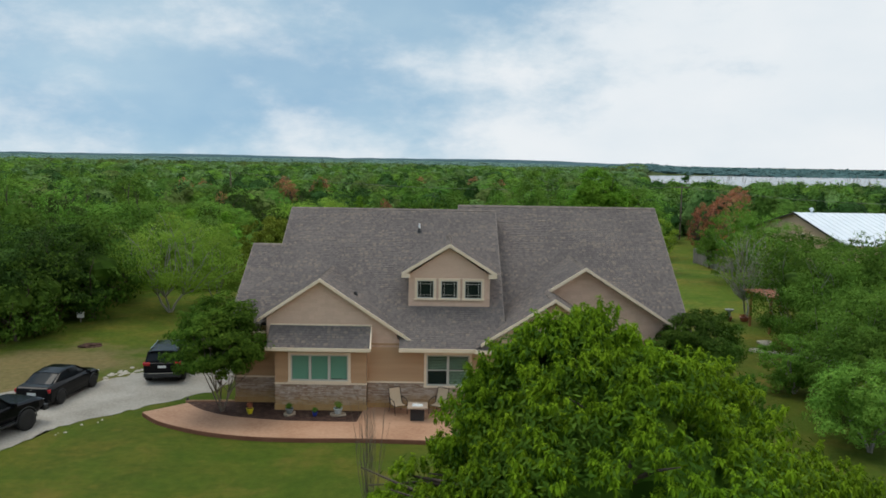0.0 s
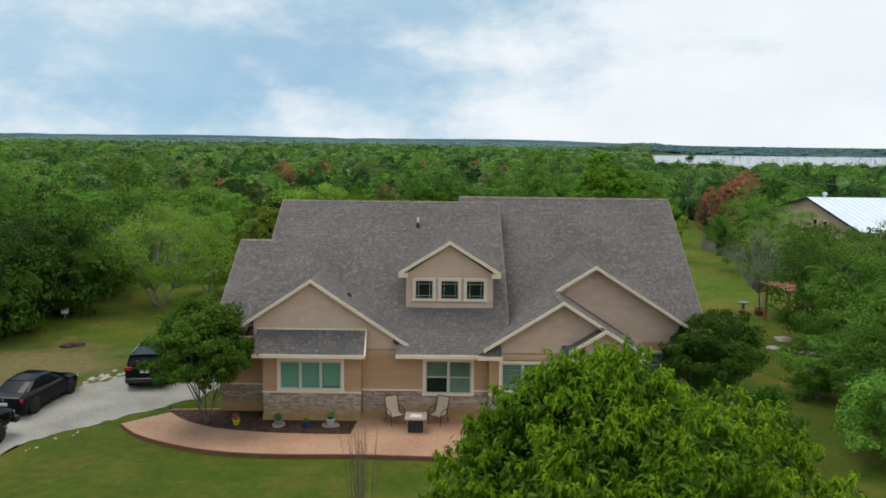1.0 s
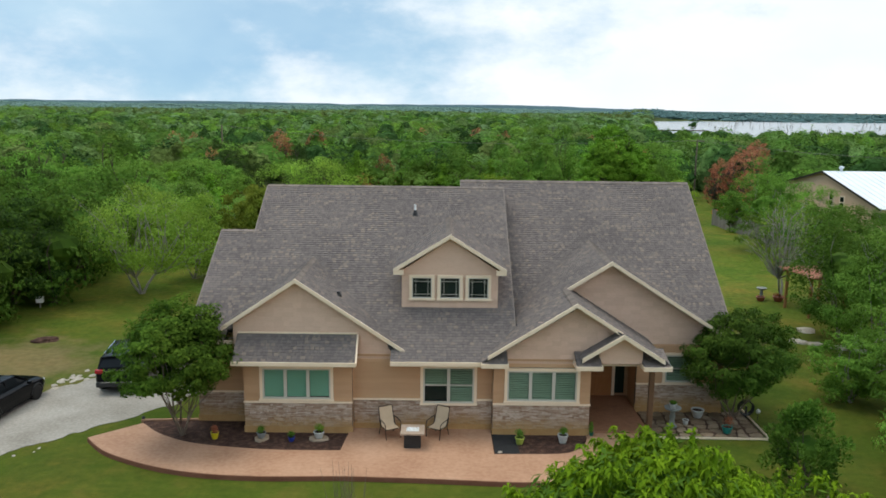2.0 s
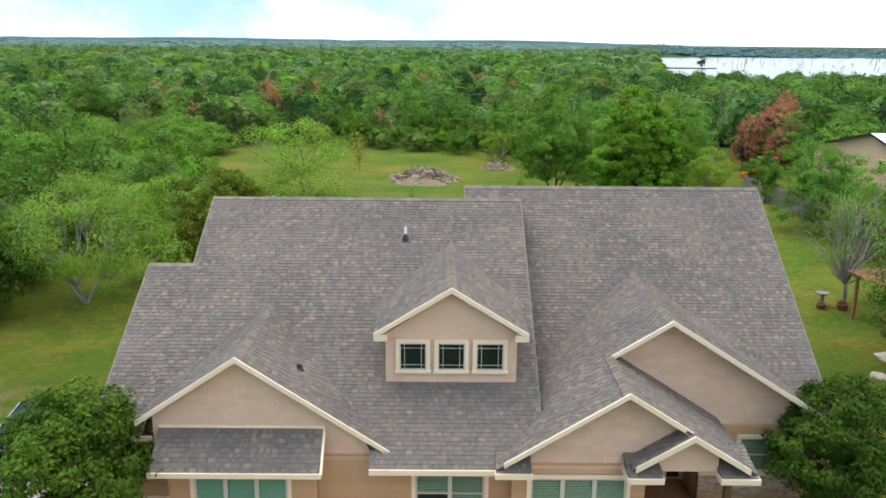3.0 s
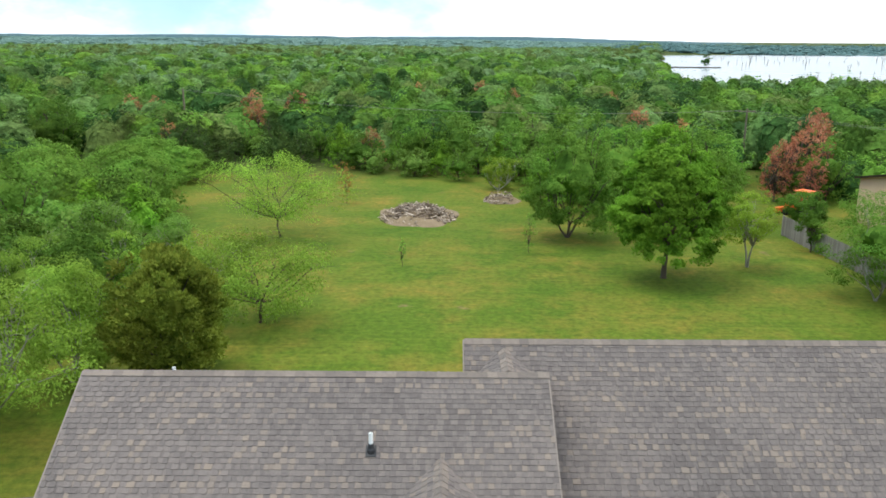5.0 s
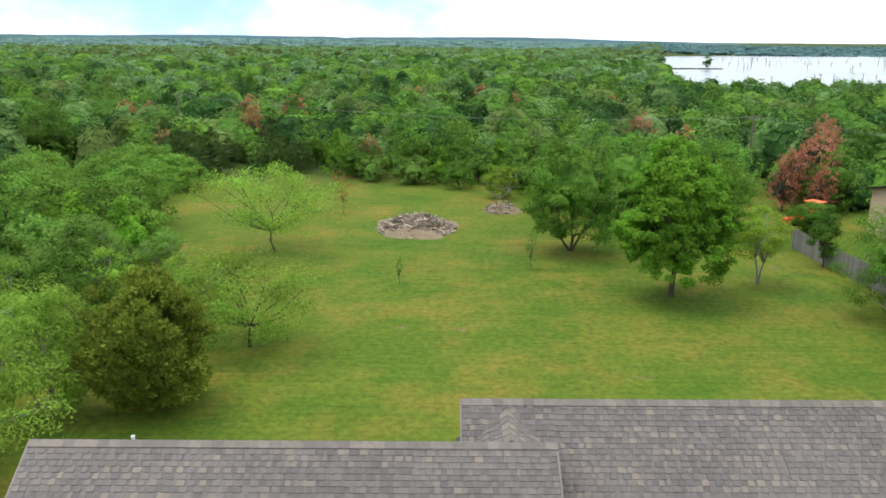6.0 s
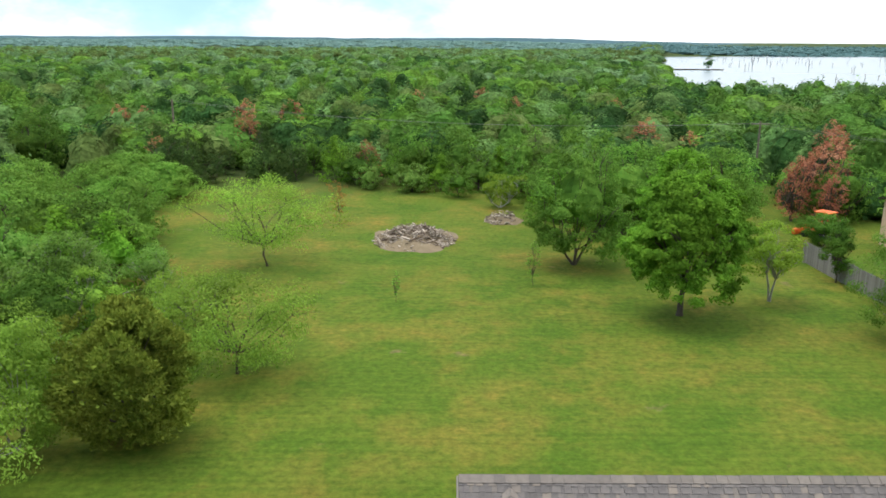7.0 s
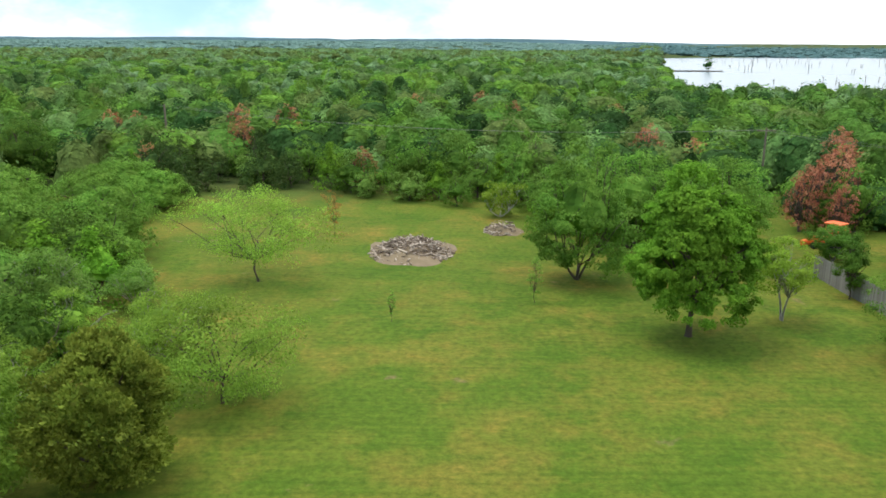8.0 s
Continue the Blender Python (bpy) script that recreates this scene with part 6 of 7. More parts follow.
    for k in range(5):
        a = 6.2832 * k / 5
        bar(bm, (x + out * w * 0.45, y + 0.05 * math.cos(a), r + 0.05 * math.sin(a)), (x + out * w * 0.4, y + r * 0.62 * math.cos(a), r + r * 0.62 * math.sin(a)), 0.05, 0.05, up=(out, 0, 0))
    part("rim", bm, M_RIM, t, "dark alloy rim")


def wheel_arches(car, xs, ys, r):
    for x in xs:
        for y in ys:
            out = 1 if x > 0 else -1
            bm = bmesh.new()
            pts = [Vector((x + out * 0.005, y + r * 1.16 * math.cos(a), r + r * 1.16 * math.sin(a))) for a in [math.pi * (k / 12) for k in range(13)]]
            tube(bm, pts, [0.025] * 13, 5)
            part("arch_trim", bm, M_PLASTIC, car)


def sedan(x, y, turn):
    car = thing("sedan", x, y, 0, turn, "black four-door sedan parked on the gravel drive", "car")
    lo, hw = 0.22, 0.9
    st = [(-2.26, [(0.62, 0.38), (0.74, 0.5), (0.76, 0.82), (0.70, 0.92)]), (-2.12, [(0.80, 0.26), (0.87, 0.5), (0.87, 0.86), (0.74, 1.0)]), (-1.5, [(0.85, lo), (hw, 0.55), (0.89, 0.88), (0.72, 1.04)]),
          (-0.9, [(0.85, lo), (hw, 0.55), (0.89, 0.9), (0.76, 1.0)]), (0.6, [(0.85, lo), (hw, 0.55), (0.89, 0.88), (0.76, 0.97)]), (1.0, [(0.85, lo), (hw, 0.55), (0.88, 0.84), (0.72, 0.98)]),
          (1.9, [(0.82, lo), (0.88, 0.5), (0.84, 0.76), (0.62, 0.86)]), (2.22, [(0.66, 0.26), (0.74, 0.45), (0.72, 0.66), (0.5, 0.72)])]
    body = part("body", loft(st), M_CAR, car, smooth=False)
    cab = [(-1.75, [(0.66, 0.98), (0.64, 1.0), (0.60, 1.02), (0.3, 1.03)]), (-1.05, [(0.74, 0.94), (0.70, 1.12), (0.60, 1.33), (0.3, 1.36)]), (-0.2, [(0.75, 0.94), (0.72, 1.12), (0.60, 1.4), (0.3, 1.43)]),
           (0.4, [(0.75, 0.93), (0.71, 1.1), (0.59, 1.36), (0.3, 1.39)]), (1.25, [(0.70, 0.92), (0.68, 0.93), (0.62, 0.94), (0.3, 0.95)])]
    part("cabin_glass", loft(cab), M_CARGLASS, car, "dark tinted windows")
    roof = [(-1.08, [(0.6, 1.33), (0.59, 1.345), (0.45, 1.365), (0.2, 1.375)]), (-0.3, [(0.61, 1.39), (0.6, 1.41), (0.45, 1.43), (0.2, 1.44)]), (0.42, [(0.6, 1.35), (0.59, 1.37), (0.45, 1.39), (0.2, 1.40)])]
    part("roof", loft(roof), M_CAR, car)
    for s in (-1, 1):
        for a, b in (((0.60, -1.02, 1.34), (0.70, -1.7, 0.99)), ((0.60, 0.4, 1.37), (0.71, 1.2, 0.93)), ((0.615, -0.35, 1.4), (0.76, -0.32, 0.95))):
            part("pillar", bar(bmesh.new(), (s * a[0], a[1], a[2]), (s * b[0], b[1], b[2]), 0.08, 0.05), M_CAR, car)
        part("mirror", boxed(s * 0.98 - 0.1, s * 0.98 + 0.1, 0.72, 0.85, 0.92, 1.06, 0.03), M_CAR, car)
        part("tail_light", boxed(s * 0.66 - 0.19, s * 0.66 + 0.19, -2.24, -2.02, 0.74, 0.9, 0.03), M_TAIL, car, "red tail light")
        part("headlight", boxed(s * 0.6 - 0.16, s * 0.6 + 0.16, 2.06, 2.2, 0.58, 0.7, 0.03), M_HEAD, car)
        part("door_handle", boxed(s * 0.9 - 0.02, s * 0.9 + 0.02, -0.35, -0.2, 0.82, 0.85), M_CAR, car)
        for yy in (-1.38, 1.38):
            wheel(car, s * 0.80, yy, 0.33, 0.22)
    wheel_arches(car, (-0.89, 0.89), (-1.38, 1.38), 0.33)
    part("plate", boxed(-0.2, 0.2, -2.3, -2.26, 0.62, 0.74), M_PLATE, car, "white licence plate")
    part("trunk_emblem", boxed(-0.04, 0.04, -2.27, -2.24, 0.84, 0.88), M_CHROME, car)
    part("bumper", boxed(-0.8, 0.8, -2.3, -2.05, 0.26, 0.48, 0.05), M_CAR, car)


def sport_utility(x, y, turn):
    car = thing("suv", x, y, 0, turn, "black sport utility vehicle parked on the gravel drive", "car")
    st = [(-2.35, [(0.72, 0.42), (0.85, 0.6), (0.86, 1.0), (0.8, 1.1)]), (-2.2, [(0.86, 0.34), (0.95, 0.6), (0.94, 1.05), (0.84, 1.16)]), (-0.8, [(0.9, 0.3), (0.97, 0.65), (0.95, 1.05), (0.84, 1.14)]),
          (0.9, [(0.9, 0.3), (0.97, 0.65), (0.95, 1.03), (0.82, 1.12)]), (1.9, [(0.9, 0.3), (0.95, 0.6), (0.92, 0.95), (0.7, 1.04)]), (2.35, [(0.75, 0.35), (0.85, 0.55), (0.82, 0.85), (0.6, 0.93)])]
    part("body", loft(st), M_CAR, car)
    cab = [(-2.22, [(0.82, 1.08), (0.8, 1.12), (0.76, 1.2), (0.4, 1.22)]), (-1.95, [(0.84, 1.08), (0.80, 1.3), (0.70, 1.62), (0.4, 1.66)]), (0.3, [(0.84, 1.08), (0.8, 1.3), (0.70, 1.66), (0.4, 1.70)]), (1.25, [(0.8, 1.05), (0.78, 1.07), (0.72, 1.09), (0.4, 1.1)])]
    part("cabin_glass", loft(cab), M_CARGLASS, car, "dark tinted windows")
    roof = [(-2.1, [(0.71, 1.6), (0.7, 1.64), (0.5, 1.68), (0.2, 1.69)]), (-0.8, [(0.72, 1.66), (0.7, 1.7), (0.5, 1.73), (0.2, 1.74)]), (0.35, [(0.71, 1.63), (0.7, 1.67), (0.5, 1.70), (0.2, 1.71)])]
    part("roof", loft(roof), M_CAR, car)
    for s in (-1, 1):
        for a, b in (((0.71, -2.0, 1.64), (0.83, -2.2, 1.1)), ((0.71, -1.2, 1.66), (0.85, -1.2, 1.1)), ((0.71, -0.2, 1.67), (0.86, -0.15, 1.1)), ((0.71, 0.33, 1.65), (0.82, 1.2, 1.07))):
            part("pillar", bar(bmesh.new(), (s * a[0], a[1], a[2]), (s * b[0], b[1], b[2]), 0.1, 0.06), M_CAR, car)
        part("tail_light", boxed(s * 0.76 - 0.18, s * 0.76 + 0.18, -2.36, -2.1, 0.98, 1.14, 0.03), M_TAIL, car, "red tail light")
        part("roof_rail", bar(bmesh.new(), (s * 0.64, -1.8, 1.74), (s * 0.64, 0.1, 1.76), 0.04, 0.04), M_CHROME, car)
        part("mirror", boxed(s * 1.05 - 0.1, s * 1.05 + 0.1, 0.8, 0.95, 1.06, 1.24, 0.03), M_CAR, car)
        for yy in (-1.45, 1.45):
            wheel(car, s * 0.84, yy, 0.39, 0.26)
    wheel_arches(car, (-0.95, 0.95), (-1.45, 1.45), 0.39)
    part("plate", boxed(-0.2, 0.2, -2.4, -2.36, 0.86, 0.98), M_PLATE, car, "white licence plate")
    part("bumper", boxed(-0.9, 0.9, -2.46, -2.2, 0.38, 0.62, 0.06), M_PLASTIC, car)
    part("bumper_trim", boxed(-0.7, 0.7, -2.475, -2.45, 0.6, 0.63), M_CHROME, car)


def pickup(x, y, turn):
    car = thing("pickup_truck", x, y, 0, turn, "black lifted pickup truck parked on the gravel drive", "truck")
    st = [(-2.9, [(0.85, 0.6), (0.94, 0.7), (0.94, 1.15), (0.9, 1.2)]), (-0.8, [(0.9, 0.58), (0.98, 0.8), (0.97, 1.15), (0.92, 1.2)]), (1.2, [(0.9, 0.58), (0.98, 0.8), (0.97, 1.18), (0.86, 1.25)]), (2.5, [(0.9, 0.6), (0.97, 0.8), (0.95, 1.1), (0.75, 1.2)]), (2.85, [(0.82, 0.66), (0.9, 0.8), (0.88, 1.05), (0.7, 1.12)])]
    part("body", loft(st), M_CAR, car)
    cab = [(-0.85, [(0.86, 1.15), (0.85, 1.2), (0.82, 1.3), (0.4, 1.32)]), (-0.7, [(0.88, 1.15), (0.84, 1.4), (0.74, 1.8), (0.4, 1.84)]), (0.5, [(0.88, 1.15), (0.84, 1.4), (0.74, 1.8), (0.4, 1.84)]), (1.3, [(0.84, 1.18), (0.82, 1.2), (0.76, 1.22), (0.4, 1.24)])]
    part("cabin_glass", loft(cab), M_CARGLASS, car, "dark tinted windows")
    roof = [(-0.72, [(0.76, 1.76), (0.75, 1.82), (0.5, 1.86), (0.2, 1.87)]), (0.52, [(0.76, 1.76), (0.75, 1.82), (0.5, 1.86), (0.2, 1.87)])]
    part("roof", loft(roof), M_CAR, car)
    for s in (-1, 1):
        for a, b in (((0.75, -0.72, 1.8), (0.88, -0.8, 1.15)), ((0.75, 0.5, 1.8), (0.84, 1.25, 1.2)), ((0.76, -0.1, 1.8), (0.89, -0.1, 1.15))):
            part("pillar", bar(bmesh.new(), (s * a[0], a[1], a[2]), (s * b[0], b[1], b[2]), 0.1, 0.06), M_CAR, car)
        part("headlight", boxed(s * 0.72 - 0.15, s * 0.72 + 0.15, 2.72, 2.88, 0.88, 1.06, 0.03), M_HEAD, car)
        part("mirror", boxed(s * 1.1 - 0.12, s * 1.1 + 0.12, 0.95, 1.1, 1.2, 1.42, 0.03), M_CAR, car)
        part("running_board", boxed(s * 0.98 - 0.08, s * 0.98 + 0.08, -0.9, 1.2, 0.5, 0.56, 0.02), M_PLASTIC, car)
        for yy in (-1.85, 1.8):
            wheel(car, s * 0.88, yy, 0.46, 0.32)
    wheel_arches(car, (-0.97, 0.97), (-1.85, 1.8), 0.46)
    part("bumper", boxed(-0.95, 0.95, 2.8, 3.05, 0.55, 0.8, 0.05), M_PLASTIC, car)
    part("grille", boxed(-0.5, 0.5, 2.84, 2.9, 0.82, 1.06, 0.02), M_PLASTIC, car)
    part("bed_cover", boxed(-0.86, 0.86, -2.85, -0.9, 1.19, 1.23, 0.01), M_PLASTIC, car)


sedan(-14.95, 31.35, -6)
sport_utility(-11.7, 34.9, 8)
pickup(-15.35, 25.95, -17)

# ---- patio furniture ----
M_BRONZE, *_ = material("bronze_metal", (0.045, 0.032, 0.024), 0.45, 0.6)
M_SLING = surface("beige_sling", [(0.479, 0.350, 0.230), (0.570, 0.430, 0.294)], scale=4, fine=60, rough=0.85)


def patio_chair(x, y, turn):
    c = thing("patio_chair", x, y, PATIO_Z, turn, "beige sling patio chair with a bronze metal frame", "chair", "chairs round the fire table")
    w = 0.28
    bm = bmesh.new()
    rows = [(-0.28, 0.40), (-0.1, 0.385), (0.12, 0.38), (0.22, 0.42), (0.30, 0.62), (0.38, 0.86), (0.44, 1.06)]
    for lift in (0.0, -0.012):
        vs = [[bm.verts.new((sx, yy, zz + lift - (0.025 if abs(sx) < 0.01 else 0))) for sx in (-w, 0, w)] for yy, zz in rows]
        for a, b in zip(vs, vs[1:]):
            for i in (0, 1):
                bm.faces.new((a[i], a[i + 1], b[i + 1], b[i]) if lift == 0 else (b[i], b[i + 1], a[i + 1], a[i]))
    part("sling", bm, M_SLING, c, "beige woven sling seat and back", smooth=True)
    for s in (-1, 1):
        part("side_rail", tube(bmesh.new(), [Vector((s * w, yy, zz)) for yy, zz in rows], [0.016] * 7, 6), M_BRONZE, c)
        part("arm", tube(bmesh.new(), [Vector((s * (w + 0.03), 0.33, 0.66)), Vector((s * (w + 0.05), 0.1, 0.66)), Vector((s * (w + 0.05), -0.22, 0.62)), Vector((s * (w + 0.04), -0.30, 0.55))], [0.018] * 4, 6), M_BRONZE, c)
        part("leg", tube(bmesh.new(), [Vector((s * (w + 0.04), -0.30, 0.56)), Vector((s * (w + 0.03), -0.28, 0.3)), Vector((s * (w + 0.02), -0.32, 0.0))], [0.016] * 3, 6), M_BRONZE, c)
        part("leg", tube(bmesh.new(), [Vector((s * (w + 0.03), 0.3, 0.64)), Vector((s * (w + 0.02), 0.22, 0.35)), Vector((s * (w + 0.02), 0.36, 0.0))], [0.016] * 3, 6), M_BRONZE, c)
    part("stretcher", tube(bmesh.new(), [Vector((-w, -0.27, 0.38)), Vector((w, -0.27, 0.38))], [0.014] * 2, 6), M_BRONZE, c)
    part("top_rail", tube(bmesh.new(), [Vector((-w, 0.44, 1.06)), Vector((0, 0.445, 1.075)), Vector((w, 0.44, 1.06))], [0.016] * 3, 6), M_BRONZE, c)


patio_chair(-1.3, 29.2, 28)
patio_chair(0.2, 29.25, -32)
table = thing("fire_table", -0.56, 28.55, PATIO_Z, 0, "square gas fire table with tan top and dark base", "fire table")
M_TILE = surface("tan_table_top", [(0.34, 0.25, 0.18), (0.44, 0.34, 0.26)], scale=5, fine=30, rough=0.6)
M_DKBASE = surface("dark_wicker_base", [(0.02, 0.017, 0.016), (0.045, 0.038, 0.035)], scale=4, fine=60, rough=0.8, stretch=(1, 1, 8))
part("base", boxed(-0.31, 0.31, -0.31, 0.31, 0.0, 0.56, 0.015), M_DKBASE, table, "dark ribbed base")
bm = bmesh.new()
for q in ((-0.44, 0.44, -0.44, -0.2), (-0.44, 0.44, 0.2, 0.44), (-0.44, -0.24, -0.2, 0.2), (0.24, 0.44, -0.2, 0.2)):
    box(bm, *q, 0.56, 0.62)
part("top", bm, M_TILE, table, "tan tiled top")
bm = bmesh.new()
g = random.Random(5)
for k in range(70):
    r = bmesh.ops.create_icosphere(bm, subdivisions=1, radius=0.025, matrix=pose(g.uniform(-0.21, 0.21), g.uniform(-0.17, 0.17), 0.6 + g.uniform(0, 0.03)))
box(bm, -0.24, 0.24, -0.2, 0.2, 0.54, 0.59)
M_FIREGLASS, *_ = material("white_fire_glass", (0.8, 0.8, 0.78), 0.25)
part("fire_glass", bm, M_FIREGLASS, table, "white crushed fire glass")

# ---- pots and garden pieces ----
POT_COLOURS = {"yellow": (0.62, 0.50, 0.02), "blue": (0.03, 0.05, 0.28), "white": (0.55, 0.55, 0.52), "lime": (0.40, 0.46, 0.08), "teal": (0.02, 0.22, 0.18), "grey": (0.24, 0.25, 0.24), "red": (0.33, 0.10, 0.06), "green": (0.03, 0.16, 0.10)}
POT_MATS = {k: surface(k + "_glaze", [tuple(v * 0.8 for v in c), c], scale=6, fine=30, rough=0.45) for k, c in POT_COLOURS.items()}
M_SOIL = surface("potting_soil", [(0.025, 0.016, 0.011), (0.05, 0.034, 0.024)], scale=8, rough=0.95)
M_SLABROCK = surface("tan_slab_rock", [(0.26, 0.19, 0.13), (0.42, 0.33, 0.24)], scale=3, fine=20, rough=0.9, bump=0.5)


def potted(x, y, z, colour, r, h, plant, leaf, label, seed=0, slab_r=0.0):
    pot = thing("flower_pot", x, y, z, 0, label, "flower pot")
    g = random.Random(seed)
    lift = 0.0
    if slab_r:
        rock = thing("stepping_slab", x, y, z, g.uniform(0, 90), "flat tan rock slab on the mulch", "rock")
        out = [(slab_r * g.uniform(0.8, 1.1) * math.cos(a), slab_r * 0.75 * g.uniform(0.8, 1.1) * math.sin(a)) for a in [6.2832 * k / 8 for k in range(8)]]
        part("slab", slab(bmesh.new(), out, -0.02, 0.06), M_SLABROCK, rock)
        lift = 0.06
        pot.matrix_basis = pose(x * PLAN, y * PLAN, z * PLAN + lift)
    part("vessel", lathe(bmesh.new(), [(r * 0.65, 0), (r * 0.8, h * 0.3), (r * 0.98, h * 0.8), (r * 1.08, h * 0.9), (r * 1.08, h), (r * 0.92, h), (r * 0.9, h * 0.85)], 22), POT_MATS[colour], pot, smooth=True)
    part("soil", lathe(bmesh.new(), [(r * 0.9, h * 0.8), (r * 0.9, h * 0.86)], 18), M_SOIL, pot)
    if plant:
        lb = [((g.uniform(-0.4, 0.4) * r, g.uniform(-0.4, 0.4) * r, h + plant * g.uniform(0.2, 0.7)), (r * 0.85, r * 0.85, plant * 0.42)) for _ in range(7)]
        hang("plant", leaf_mesh("plant", leaf_cloud(seed + 9, lb, 420, 0.035, 0.3, long=0.3)), leaf, pot, "leafy plant")
    return pot


BED_Z = 0.115
potted(-6.8, 28.95, BED_Z, "yellow", 0.15, 0.26, 0.28, M_LEAF_RED, "bright yellow pot with a dark red plant", 1)
potted(-5.33, 28.95, BED_Z, "grey", 0.17, 0.22, 0.25, M_LEAF_MID, "grey patterned pot on a rock slab", 2, 0.36)
potted(-4.36, 28.8, BED_Z, "blue", 0.12, 0.18, 0.22, M_LEAF_MID, "small blue pot with a green plant", 3)
potted(-3.53, 28.98, BED_Z, "white", 0.19, 0.26, 0.34, M_LEAF_LIGHT, "white pot with silvery green herb on a slab", 4, 0.42)
cloth = thing("weed_cloth", 2.38, 28.7, BED_Z, 0, "black woven weed cloth laid over part of the mulch", "weed cloth")
M_CLOTH = surface("black_weed_cloth", [(0.012, 0.012, 0.013), (0.03, 0.03, 0.031)], scale=3, fine=40, rough=0.9, bump=0.3)
part("sheet", slab(bmesh.new(), [(-0.5, -0.82), (0.42, -0.82), (0.4, -0.1), (0.46, 0.5), (0.38, 0.95), (-0.5, 0.92)], 0.0, 0.012), M_CLOTH, cloth)
potted(2.78, 28.75, BED_Z + 0.01, "lime", 0.17, 0.28, 0.3, M_LEAF_MID, "lime yellow pot with a green plant", 5)
potted(4.15, 28.9, BED_Z, "white", 0.19, 0.34, 0.28, M_LEAF_MID, "white and grey pot with a green plant", 6)
potted(5.14, 29.4, PATIO_Z, "green", 0.09, 0.14, 0.4, M_LEAF_MID, "small green pot with a tall plant", 7)
potted(6.9, 29.4, PATIO_Z, "teal", 0.09, 0.14, 0.35, M_LEAF_LIGHT, "small teal pot with grassy plant", 8)
potted(9.7, 29.95, 0.05, "teal", 0.2, 0.28, 0.5, M_LEAF_RED, "teal pot with a red-leaved plant", 9)
potted(9.15, 31.3, 0.05, "white", 0.25, 0.34, 0.0, M_LEAF_MID, "large white bowl planter", 10)
potted(8.55, 30.65, 0.05, "white", 0.12, 0.2, 0.0, M_LEAF_MID, "small white garden pot", 11)
potted(18.05, 48.4, 0, "red", 0.28, 0.3, 0.0, M_LEAF_MID, "red clay pot on the back lawn", 12)
potted(19.0, 48.3, 0, "red", 0.34, 0.34, 0.2, M_LEAF_RED, "wide red clay pot on the back lawn", 13)


def bird_bath(x, y, label, z=0.0):
    b = thing("bird_bath", x, y, z, 0, label, "bird bath")
    m = POT_MATS["grey"]
    part("pedestal", lathe(bmesh.new(), [(0.2, 0), (0.2, 0.06), (0.11, 0.12), (0.09, 0.3), (0.12, 0.42), (0.08, 0.6), (0.13, 0.68)], 20), m, b, smooth=True)
    part("basin", lathe(bmesh.new(), [(0.1, 0.66), (0.3, 0.74), (0.34, 0.82), (0.31, 0.82), (0.2, 0.76)], 24), m, b, smooth=True)


bird_bath(8.03, 30.45, "grey concrete bird bath on the flagstones", 0.05)
potted(8.03, 30.45, 0.05 + 0.77 / PLAN, "white", 0.14, 0.2, 0.12, M_LEAF_MID, "white pot standing in the bird bath", 14)
bird_bath(18.2, 48.7, "grey concrete bird bath on the back lawn")
hose = thing("hose_coil", 10.85, 31.4, 0.02, 0, "coil of black garden hose on a stand", "hose")
for k in range(7):
    a = [Vector((0.3 * math.cos(q), 0.06 * (k - 3) * 0.5, 0.42 + 0.3 * math.sin(q))) for q in [6.2832 * i / 20 for i in range(21)]]
    part("loop", tube(bmesh.new(), a, [0.028] * 21, 5), M_PLASTIC, hose)
part("stand", bar(bmesh.new(), (0, 0, 0.5), (0, 0.001, 0.0), 0.06, 0.06, up=(0, 1, 0)), M_PLASTIC, hose)
lamp = thing("path_light", -9.55, 30.35, 0, 0, "small black path light at the bed corner", "path light")
part("stake", lathe(bmesh.new(), [(0.02, 0), (0.02, 0.22)], 8), m_black, lamp)
part("cap", lathe(bmesh.new(), [(0.05, 0.2), (0.08, 0.24), (0.03, 0.31)], 12), m_black, lamp)
lamp = thing("path_light", 11.2, 31.2, 0, 0, "white globe path light beside the flagstones", "path light")
part("stake", lathe(bmesh.new(), [(0.015, 0), (0.015, 0.3)], 8), m_black, lamp)
part("globe", lathe(bmesh.new(), [(0.03, 0.28), (0.09, 0.33), (0.1, 0.39), (0.05, 0.46)], 12), POT_MATS["white"], lamp, smooth=True)

# ---- back yard: piles, fence, tractor, barn, shelter, pole ----
M_ASH = surface("ash_soil", [(0.15, 0.108, 0.062), (0.24, 0.175, 0.11)], scale=1.5, fine=14, rough=0.95, bump=0.6)
M_DEBRIS = surface("grey_broken_wood", [(0.12, 0.085, 0.062), (0.27, 0.205, 0.155), (0.46, 0.375, 0.30)], scale=2, fine=18, rough=0.95, per="island", per_amount=0.6)


